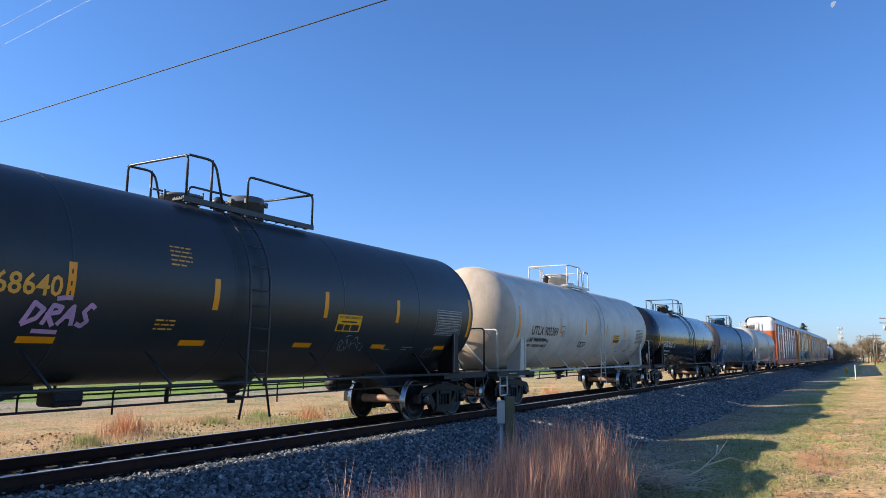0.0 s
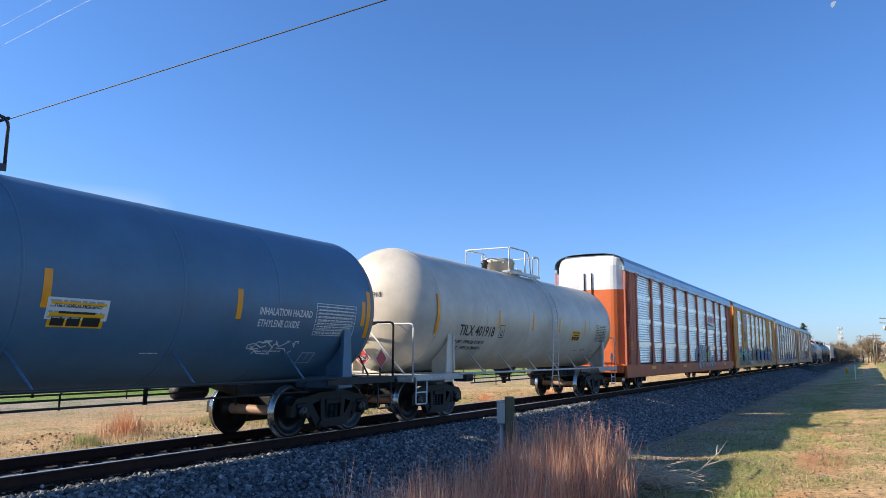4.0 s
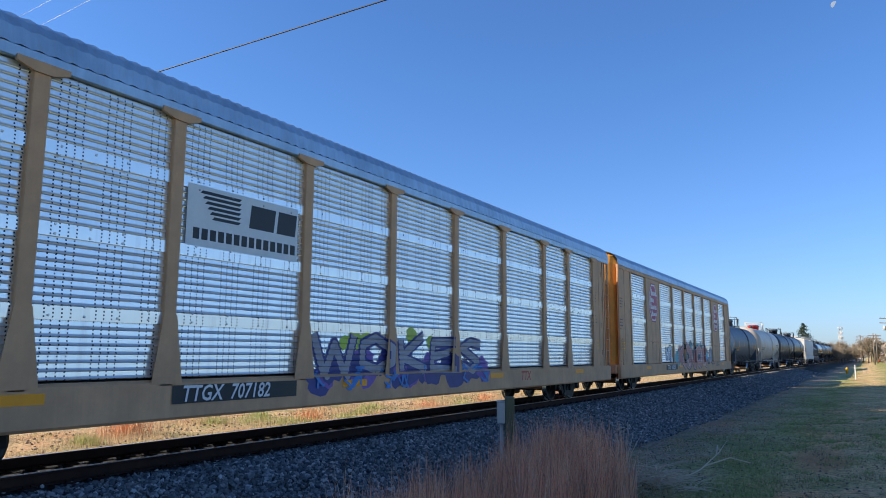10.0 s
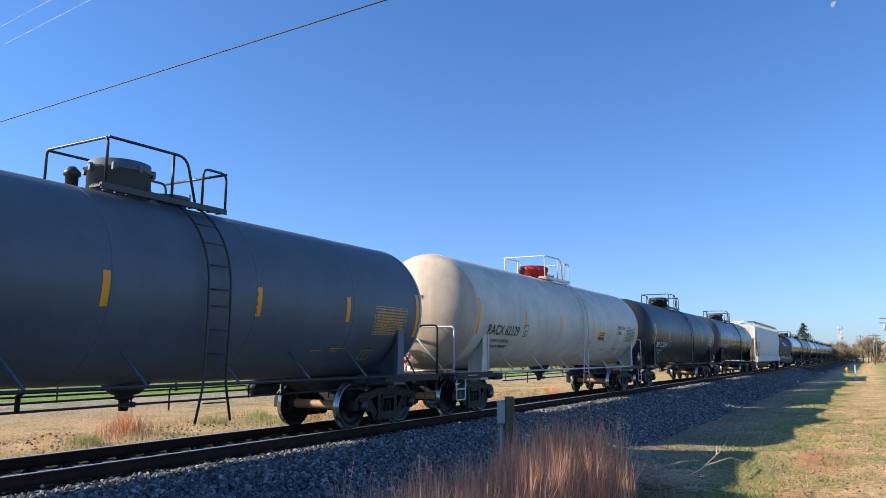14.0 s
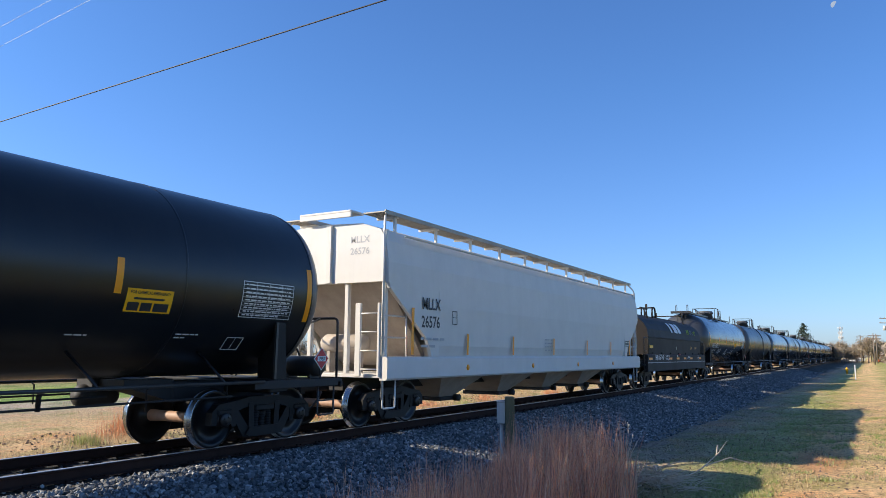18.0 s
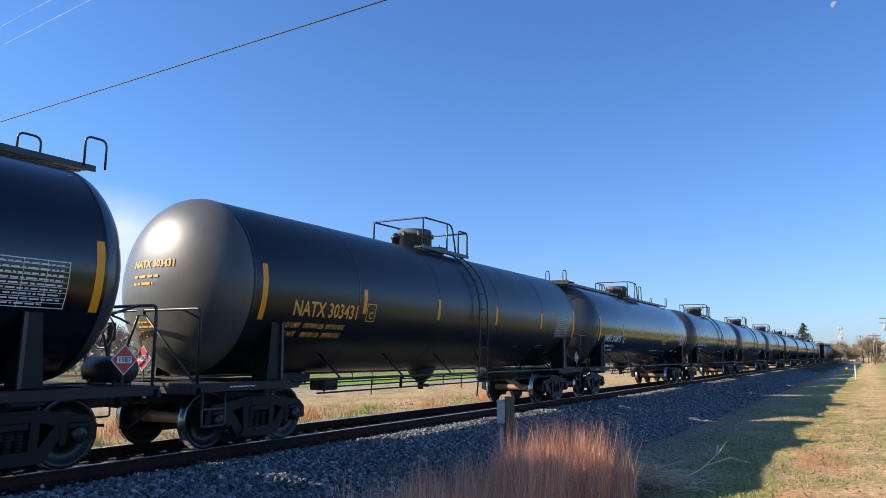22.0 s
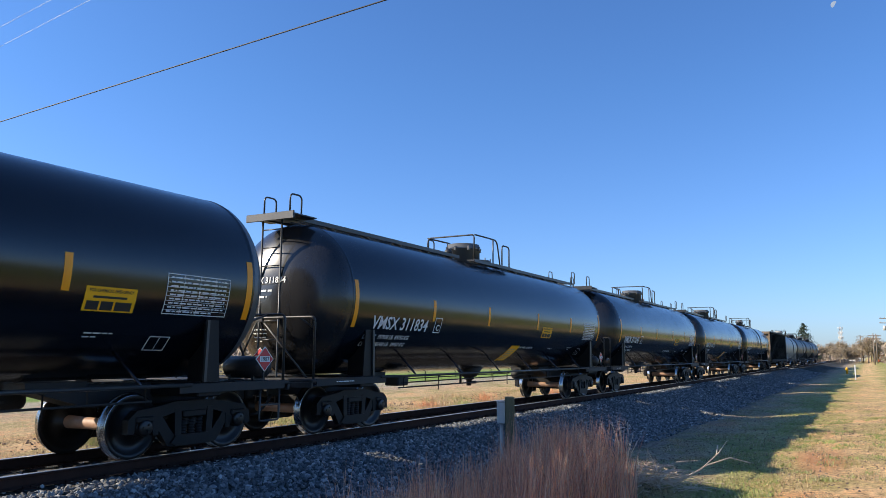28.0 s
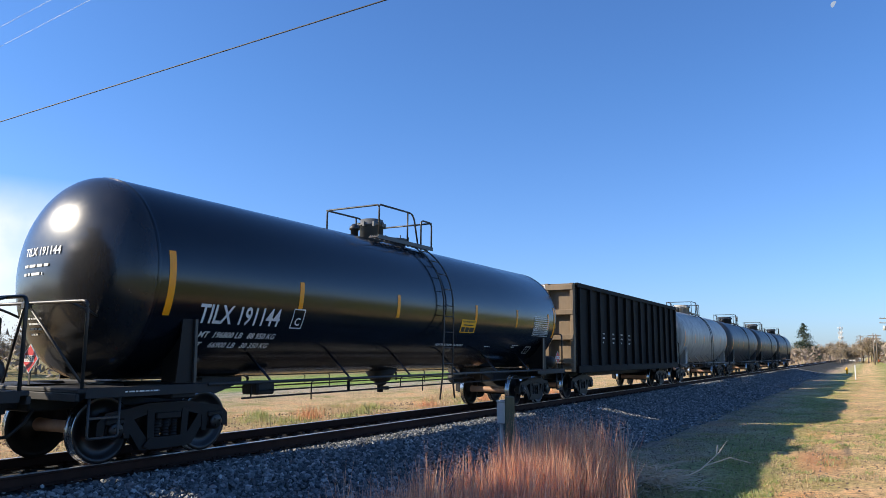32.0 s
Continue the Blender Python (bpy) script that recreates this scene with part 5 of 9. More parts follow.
def roof_geo(half):
    """A ribbed, arched roof."""
    sec = []
    for k in range(13):
        a = math.pi * k / 12
        c, s = math.cos(a), math.sin(a)
        y = 1.53 * math.copysign(abs(c) ** 0.62, c)
        z = 5.13 + 0.62 * abs(s) ** 0.75
        sec.append((-y, z))
    g = Geo()
    n = int(2 * half / 0.11)
    v = []
    for i in range(n + 1):
        x = -half + 2 * half * i / n
        lift = 0.018 if i % 2 else 0.0
        for y, z in sec:
            v.append((x, y * (1 + lift * 0.3), z + lift))
    m = len(sec)
    f = [(i * m + k, i * m + k + 1, (i + 1) * m + k + 1, (i + 1) * m + k) for i in range(n) for k in range(m - 1)]
    g.add(v, f)
    return g


def door_geo(top_white):
    """Half of a clamshell end door: an upright shell with a rounded outer corner and rounded top."""
    g = Geo()
    prof = [(0.0, 0.0), (0.0, -0.95)] + [(0.5 - 0.5 * math.cos(a), -0.95 - 0.5 * math.sin(a)) for a in (k / 6 * math.pi / 2 for k in range(1, 7))] + [(0.95, -1.45)]
    zs = [1.12, 2.2, 3.2, 4.2, 4.62, 5.2, 5.5, 5.68]
    v, f = [], []
    for z in zs:
        for x, y in prof:
            lim = 1.45 if z <= 5.2 else (1.3 if z < 5.6 else 1.08)
            v.append((x + (0.0 if z <= 5.2 else (0.1 if z < 5.6 else 0.25)), max(y, -lim), z))
    n = len(prof)
    for k in range(len(zs) - 1):
        for i in range(n - 1):
            f.append((k * n + i, k * n + i + 1, (k + 1) * n + i + 1, (k + 1) * n + i))
    g.add(v, f)
    g.m = [1 if sum(g.v[i][2] for i in q) / 4 > top_white else 0 for q in g.f]
    return g


def autorack(spec):
    """A covered auto carrier: flat deck, posts, screens, clamshell doors and a ribbed roof."""
    half, hb = spec["L"] / 2, 13.45
    car = thing("autorack_car", spec["label"], "autorack car", "cars of the freight train")
    col, sill = M[spec["paint"]], M[spec.get("sill", spec["paint"])]
    g = Geo().sweep([(-1.5, 0.58), (-1.53, 0.62), (-1.53, 1.1), (-1.46, 1.14), (1.46, 1.14), (1.53, 1.1), (1.53, 0.62), (1.5, 0.58), (1.42, 0.58), (1.42, 1.0), (-1.42, 1.0), (-1.42, 0.58)], -hb, hb)
    part("side_sill", g, sill, car, "deep side sill of the flat deck")
    g = Geo().sweep([(-0.42, 0.62), (0.42, 0.62), (0.42, 1.0), (-0.42, 1.0)], -hb - 0.1, hb + 0.1)
    for k in range(14):
        x = -hb + 1.2 + k * (2 * hb - 2.4) / 13
        g.box(x - 0.06, x + 0.06, -1.38, 1.38, 0.78, 1.0, 0.01)
    part("centre_sill", cached("rack_centre", lambda: g.mesh("centre_sill", M["underframe"])), None, car)
    g = Geo().box(-hb + 0.1, hb - 0.1, -1.4, 1.4, 1.125, 1.15).box(-hb + 0.3, hb - 0.3, -1.38, 1.38, 2.95, 3.0)
    part("deck", cached("rack_decks", lambda: g.mesh("deck", M["underframe"])), None, car)
    for y in (-1.53, 1.43):
        g = Geo().box(-hb, hb, y, y + 0.1, 4.98, 5.14, 0.012)
        part("top_chord", g, col if spec["kind"] == "flush" else M["galv_roof"], car)
    part("roof", cached("rack_roof", lambda: roof_geo(hb + 0.02).mesh("roof", M["galv_roof"])), None, car, "ribbed galvanised steel roof")
    bands = RACK_BANDS
    zlo, zhi = 1.17, 4.97
    if spec["kind"] == "flush":
        cuts = [-11.65, -9.1, -6.8, -4.05, -1.35, 1.35, 4.05, 6.8, 9.1, 11.65]
        solid = {1, 7}
        post_w = 0.16
    else:
        cuts = [-11.7, -9.1, -7.0, -4.1, -1.37, 1.37, 4.1, 7.0, 9.1, 11.7]
        solid = set()
        post_w = 0.22
    for side in (-1, 1):
        turn = 0 if side < 0 else 180
        for i in range(9):
            a, b = cuts[i] + post_w / 2, cuts[i + 1] - post_w / 2
            x = a if side < 0 else -a
            if i in solid:
                g = Geo().box(-0.12, b - a + 0.12, -0.03, 0.02, zlo - 0.03, zhi + 0.02, 0.006)
                for k in (0.33, 0.66):
                    g.box((b - a) * k - 0.012, (b - a) * k + 0.012, -0.036, -0.03, zlo, zhi)
                pan = part("solid_panel", g, col, car, at=pose(x, side * 1.48, 0, 0, 0, turn))
                w = b - a
                for e, f in ((-0.1, 1), (w + 0.1, -1)):
                    part("panel_gusset", Geo().prism([(e, 1.14), (e + f * 0.42, 1.14), (e + f * 0.24, 1.85), (e, 1.9)] if f > 0 else [(e, 1.14), (e, 1.9), (e + f * 0.24, 1.85), (e + f * 0.42, 1.14)], -0.045, -0.031), col, pan)
                dots = Geo()
                for px in [w * 0.13 + k * w * 0.073 for k in range(11)]:
                    for pz in (2.08, 3.06, 4.02):
                        dots.lathe([(-0.04, 0.0), (-0.038, 0.012), (-0.03, 0.014)], "y", (px, 0, pz + (0.05 if int(px * 9) % 2 else 0)), 6)
                part("rivets", dots, M["underframe"], pan)
            else:
                w = round(b - a, 3)
                part("screen_panel", cached(("screen", w, bands), lambda: screen_geo(w, zlo, zhi, bands).mesh("screen_panel", M["screen"])), None, car, "perforated galvanised screen", at=pose(x, side * 1.45, 0, 0, 0, turn))
        for c in cuts:
            w = post_w / 2
            g = Geo().box(-w, w, -0.05, 0.06, 1.05, 5.0, 0.012)
            if spec["kind"] == "posts":
                g.prism([(-0.26, 1.08), (0.26, 1.08), (w, 2.05), (-w, 2.05)], -0.062, -0.05)
                g.prism([(-0.34, 5.02), (-0.34, 4.95), (-w, 4.88), (w, 4.88), (0.34, 4.95), (0.34, 5.02)], -0.075, -0.03)
            part("post", cached(("post", spec["kind"], spec["paint"]), lambda: g.mesh("post", col)), None, car, at=pose(c if side < 0 else -c, side * 1.48, 0, 0, 0, turn))
        # closed panels at both ends of the side
        for s in (-1, 1):
            x0, x1 = sorted((s * (abs(cuts[0]) + 0.05), s * (hb - (0.0 if spec["kind"] == "flush" else 0.62))))
            g = Geo().box(x0, x1, -0.02, 0.03, 1.1, 5.0, 0.01)
            xm = (x0 + x1) / 2
            g.box(xm - 0.015, xm + 0.015, -0.03, -0.02, 1.15, 4.95)
            g.box(x1 - 0.12 if s > 0 else x0, x1 if s > 0 else x0 + 0.12, -0.05, -0.02, 1.1, 5.0, 0.01)
            part("end_panel", g, col, car, at=pose(0, side * 1.48, 0, 0, 0, turn))
            if side < 0:
                lines_panel(car, "panel_print", lambda u, w, a=xm: (a - 0.75 + u, -1.514, 3.4 + w), 0.5, 0.45, 4, "letter_black", rs=9, fill=0.8)
                lines_panel(car, "panel_print", lambda u, w, a=xm: (a - 0.8 + u, -1.514, 2.5 + w), 0.55, 0.5, 4, "letter_black", rs=10, fill=0.8)
                frame_on(car, "panel_box", lambda u, w, a=xm: (a - 0.6 + u, -1.514, 1.75 + w), 0.5, 0.28, 0.025, "label_yellow", 2)
            # corner ladder
            lx = s * (hb - 0.28)
            h = 5.0 if spec["kind"] == "posts" else 2.2
            g = Geo()
            for d in (-0.2, 0.2):
                g.box(lx + d - 0.03, lx + d + 0.03, -0.06, 0.02, 0.6 if spec["kind"] != "posts" else 1.1, h, 0.008)
            part("ladder_stile", g, col, car, at=pose(0, side * 1.47, 0, 0, 0, turn))
            k = 0
            while 1.25 + k * 0.42 < h:
                part("rung", cached(("rackrung", spec["paint"]), lambda: Geo().tube([(-0.2, -0.05, 0), (0.2, -0.05, 0)], 0.016, 6).mesh("rung", col)), None, car, at=pose(lx if side < 0 else -lx, side * 1.47, 1.25 + k * 0.42, 0, 0, turn))
                k += 1
    white = spec.get("white", 9.0)
    for s in (-1, 1):
        for y in (-1, 1):
            g = door_geo(white)
            g.move(0, 0, 0, False, y > 0)
            d = part("end_door", cached(("door", white, y, spec.get("door", spec["paint"])), lambda: g.mesh("end_door", [M[spec.get("door", spec["paint"])], M["end_white"]])), None, car,
                     spec.get("door_label", "clamshell end door"), at=pose(s * (hb + 0.12), 0, 0, 0, 0, 0 if s < 0 else 180))
            g = Geo()
            for z in (1.6, 2.6, 3.6, 4.5):
                g.lathe([(z - 0.09, 0.035), (z + 0.09, 0.035)], "z", (0.98, -1.47 if y < 0 else 1.47, 0), 8)
            part("door_hinge", cached(("hinge", y), lambda: g.mesh("door_hinge", M["underframe"])), None, d)
            g = Geo().tube([(-0.03, -0.16 * (1 if y < 0 else -1), 1.3), (-0.03, -0.16 * (1 if y < 0 else -1), 4.9)], 0.022, 6)
            part("lock_rod", cached(("lock", y), lambda: g.mesh("lock_rod", M["underframe"])), None, d)
        g = Geo().box(-0.12, 0.3, -1.4, 1.4, 0.78, 1.1, 0.03)
        part("end_beam", cached(("endbeam", spec.get("sill", spec["paint"])), lambda: g.mesh("end_beam", sill)), None, car, at=pose(s * (hb + 0.1), 0, 0, 0, 0, 0 if s < 0 else 180))
    g = Geo()
    for k in range(9):
        x = -7.5 + k * 1.9
        g.tube([(x, -1.1, 0.95), (x, -1.1, 0.62)], 0.014, 5)
    g.tube([(-9.0, -1.1, 0.62), (9.0, -1.1, 0.62)], 0.018, 6)
    part("brake_pipe", cached("rackpipe", lambda: g.mesh("brake_pipe", M["underframe"])), None, car)
    trucks(car, spec["tc"] / 2)
    couplers(car, half, 1.3)
    for x in (-9.5, -3.0, 3.2, 9.6):
        g = Geo().box(x, x + 0.75, -1.538, -1.532, 0.9, 1.03)
        part("reflector", g, M["stripe"], car)
    if spec.get("extra"):
        spec["extra"](car, spec)
    return car


# ---------------------------------------------------------------- the other cars
def covered_hopper(spec):
    half, hb, tc = spec["L"] / 2, 9.65, spec["tc"] / 2
    car = thing("covered_hopper_car", spec["label"], "hopper car", "cars of the freight train")
    W = 1.58
    # smooth rounded side sheets with sloping ends below
    sec = []
    for y, z in ((-1.5, 1.42), (-W, 1.7), (-1.62, 2.6), (-1.6, 3.4), (-1.52, 3.85), (-1.38, 4.1), (-0.9, 4.26), (0, 4.3)):
        sec.append((y, z))
    sec = sec + [(-y, z) for y, z in reversed(sec[:-1])]
    g = Geo()
    g.sweep(sec, -hb + 2.3, hb - 2.3)
    for f in range(len(g.s)):
        g.s[f] = False
    body = part("body", g, M["white_car"], car, "smooth white curved hopper body")
    for s in (-1, 1):
        g = Geo()
        up = [(y, z) for y, z in sec if z > 2.9]
        g.sweep([(-1.61, 3.0)] + up + [(1.61, 3.0)], 0, 2.04)
        part("end_sheet", g, M["white_car"], car, at=pose(-hb + 0.26 if s < 0 else hb - 0.26, 0, 0, 0, 0, 0 if s < 0 else 180))
        g = Geo().add([(0.0, -1.5, 3.0), (0.0, 1.5, 3.0), (2.0, 1.2, 1.25), (2.0, -1.2, 1.25), (0.1, -1.5, 3.08), (0.1, 1.5, 3.08), (2.1, 1.2, 1.33), (2.1, -1.2, 1.33)],
                      [(0, 1, 2, 3), (4, 7, 6, 5), (0, 4, 5, 1), (3, 2, 6, 7), (0, 3, 7, 4), (1, 5, 6, 2)])
        for y in (-1, 1):
            gus = Geo().prism([(0.0, 3.0), (2.04, 3.0), (2.04, 1.46), (1.72, 1.46), (1.66, 1.62), (1.52, 1.84), (0.06, 2.86)], min(y * 1.61, y * 1.53), max(y * 1.61, y * 1.53))
            part("side_gusset", gus, M["white_car"], car, at=pose(-hb + 0.26 if s < 0 else hb - 0.26, 0, 0, 0, 0, 0 if s < 0 else 180))
        part("slope_sheet", g, M["hopper_grey"], car, at=pose(-hb + 0.4 if s < 0 else hb - 0.4, 0, 0, 0, 0, 0 if s < 0 else 180))
        g = Geo()
        for y in (-1.45, -0.5, 0.5, 1.45):
            g.box(0.0, 0.1, y - 0.05, y + 0.05, 1.1, 4.1 if abs(y) > 1 else 3.1, 0.01)
        g.box(0, 1.9, -1.5, 1.5, 1.02, 1.1, 0.01)
        part("end_frame", g, M["white_car"], car, at=pose(-hb + 0.3 if s < 0 else hb - 0.3, 0, 0, 0, 0, 0 if s < 0 else 180))
        for y in (-1.5, 1.5):
            g = Geo()
            rail_loop(g, [(0.03, y, 0.6), (0.03, y, 4.2), (0.35, y * 0.86, 4.48)], 0.028, 0.2)
            part("corner_post", g, M["handrail_white"], car, at=pose(-hb + 0.2 if s < 0 else hb - 0.2, 0, 0, 0, 0, 0 if s < 0 else 180))
            g = Geo()
            for k in range(3):
                g.tube([(0.03, y, 1.4 + k * 0.45), (0.9, y, 1.4 + k * 0.45)], 0.017, 6)
            g.tube([(0.9, y, 1.1), (0.9, y, 2.4)], 0.02, 6)
            rail_loop(g, [(0.05, y, 1.05), (0.05, y, 0.42), (0.5, y, 0.42), (0.5, y, 1.05)], 0.02, 0.06)
            part("end_handrail", g, M["handrail_white"], car, at=pose(-hb + 0.2 if s < 0 else hb - 0.2, 0, 0, 0, 0, 0 if s < 0 else 180))
    for y in (-1, 1):
        g = Geo().sweep([(y * 1.6, 0.98), (y * 1.64, 1.02), (y * 1.64, 1.42), (y * 1.6, 1.46), (y * 1.45, 1.46), (y * 1.45, 0.98)], -hb + 0.2, hb - 0.2)
        part("side_sill", g, M["white_car"], car, "white side sill")
        g = Geo().box(-hb + 0.9, hb - 0.9, min(y * 1.53, y * 1.6), max(y * 1.53, y * 1.6), 4.0, 4.04, 0.01)
        part("side_rib", g, M["white_car"], car)
    g = Geo().box(-hb + 0.5, hb - 0.5, -0.32, 0.32, 0.72, 1.02, 0.02)
    part("centre_sill", g, M["underframe"], car)
    for k, x in enumerate((-5.1, -1.7, 1.7, 5.1)):
        g = Geo()
        a, b = 1.65, 0.35
        g.add([(-a, -1.4, 1.3), (a, -1.4, 1.3), (a, 1.4, 1.3), (-a, 1.4, 1.3), (-b, -0.5, 0.42), (b, -0.5, 0.42), (b, 0.5, 0.42), (-b, 0.5, 0.42)],
              [(0, 1, 5, 4), (1, 2, 6, 5), (2, 3, 7, 6), (3, 0, 4, 7), (0, 3, 2, 1), (4, 5, 6, 7)])
        h = part("hopper_chute", g, M["hopper_grey"], car, "dusty steel hopper chute", at=pose(x, 0, 0))
        g = Geo().box(-0.42, 0.42, -0.6, 0.6, 0.34, 0.44, 0.015).lathe([(-0.75, 0.0), (-0.75, 0.09), (-0.6, 0.09), (-0.6, 0.0)], "y", (0.3, 0, 0.4), 10)
        part("outlet_gate", g, M["underframe"], h)
    # roof hatches and the running board on brackets
    g = Geo().box(-hb + 1.2, hb - 1.2, -0.3, 0.3, 4.3, 4.42, 0.03)
    part("hatch_cover", g, M["white_car"], car)
    # end stiffener, brake reservoir on the sill and the ladder beside it
    for s in (-1, 1):
        turn = 0 if s < 0 else 180
        part("end_stiffener", Geo().box(-hb + 0.2, -hb + 0.27, -0.12, 0.02, 3.0, 4.25, 0.01), M["white_car"], car, at=pose(0, 0, 0, 0, 0, turn))
        part("end_reservoir", Geo().lathe([(-0.62, 0.0), (-0.6, 0.14), (-0.5, 0.2), (0.5, 0.2), (0.6, 0.14), (0.62, 0.0)], "y", (-hb + 1.2, 0.2, 1.75), 18), M["hopper_grey"], car, "dusty air reservoir under the slope sheet", at=pose(0, 0, 0, 0, 0, turn))
        part("reservoir_stand", Geo().box(-hb + 1.1, -hb + 1.3, -0.25, -0.15, 1.1, 1.6, 0.01).box(-hb + 1.1, -hb + 1.3, 0.55, 0.65, 1.1, 1.6, 0.01), M["hopper_grey"], car, at=pose(0, 0, 0, 0, 0, turn))
        part("ladder_plate", Geo().box(-hb + 0.16, -hb + 0.22, -0.98, -0.84, 1.05, 2.55, 0.01).box(-hb + 0.16, -hb + 0.22, -1.46, -1.4, 1.05, 2.55, 0.01), M["white_car"], car, at=pose(0, 0, 0, 0, 0, turn))
        for k in range(4):
            part("rung", Geo().tube([(-hb + 0.18, -1.42, 1.2 + 0.38 * k), (-hb + 0.18, -0.9, 1.2 + 0.38 * k)], 0.014, 6), M["handrail_white"], car, at=pose(0, 0, 0, 0, 0, turn))
    for y in (-1.38, 0.82):
        g = Geo()
        for k in range(9):
            g.box(-hb + 0.4, hb - 0.4, y + k * 0.066, y + k * 0.066 + 0.022, 4.48, 4.52)
        n = 220
        for k in range(n + 1):
            x = -hb + 0.4 + (2 * hb - 0.8) * k / n
            g.box(x - 0.012, x + 0.012, y, y + 0.55, 4.49, 4.51)
        g.box(-hb + 0.4, hb - 0.4, y - 0.02, y, 4.45, 4.54)
        part("running_board", g, M["grating"], car, "open steel running board grating")
        for k in range(11):
            x = -hb + 0.9 + (2 * hb - 1.8) * k / 10
            g = Geo().box(-0.03, 0.03, y, y + 0.55, 4.42, 4.48, 0.006).box(-0.03, 0.03, y + (0.05 if y < 0 else 0.44), y + (0.11 if y < 0 else 0.5), 3.98, 4.44, 0.006)
            part("board_bracket", g, M["white_car"], car, at=pose(x, 0, 0))
    g = Geo().box(-hb + 0.1, -hb + 0.6, -0.7, 0.7, 4.5, 4.55, 0.01).box(-hb + 0.1, -hb + 0.16, -0.7, 0.7, 4.4, 4.5)
    part("end_step", g, M["white_car"], car)
    for x, z0, z1 in ((-8.5, 1.5, 2.5), (-6.0, 1.5, 2.0), (-3.35, 1.5, 2.0), (-0.35, 1.5, 2.0), (2.75, 1.5, 2.0), (5.45, 1.5, 2.0), (7.95, 1.5, 2.1)):
        part("reflector", Geo().add([(x - 0.05, -1.63, z0), (x + 0.05, -1.63, z0), (x + 0.05, -1.645, z1), (x - 0.05, -1.645, z1)], [(0, 1, 2, 3)]), M["stripe"], car)
    for x in (-6.0, -2.0, 1.8, 5.65):
        part("sill_dot", Geo().lathe([(-1.652, 0.0), (-1.65, 0.07), (-1.64, 0.07)], "y", (x, 0, 1.2), 14), M["stripe"], car)
    part("reporting_mark", text_mesh("MLLX", 0.36, M["letter_black"], lambda u, w: (-8.1 + u, -1.624, 2.5 + w), squeeze=0.9), None, car)
    part("reporting_mark", text_mesh("26576", 0.36, M["letter_black"], lambda u, w: (-8.12 + u, -1.616, 2.1 + w), squeeze=0.9), None, car)
    frame_on(car, "plate_box", lambda u, w: (-6.75 + u, -1.624, 2.2 + w), 0.24, 0.32, 0.02, "letter_black", 2)
    lines_panel(car, "weight_print", lambda u, w: (-8.2 + u, -1.625, 1.62 + w), 1.2, 0.32, 2, "letter_grey", rs=21)
    lines_panel(car, "coating_print", lambda u, w: (-1.05 + u, -1.608 - 0.02 * w, 1.6 + w), 0.7, 0.42, 4, "letter_grey", rs=22)
    lines_panel(car, "data_panel", lambda u, w: (7.4 + u, -1.634, 1.85 + w), 0.5, 0.22, 2, "letter_white", "letter_black", rs=23)
    part("end_mark", text_mesh("MLLX", 0.2, M["letter_grey"], lambda u, w: (-hb + 0.257, -0.6 - u, 3.85 + w)), None, car)
    part("end_mark", text_mesh("26576", 0.2, M["letter_grey"], lambda u, w: (-hb + 0.257, -0.6 - u, 3.6 + w)), None, car)
    trucks(car, tc)
    couplers(car, half, 1.0)
    return car


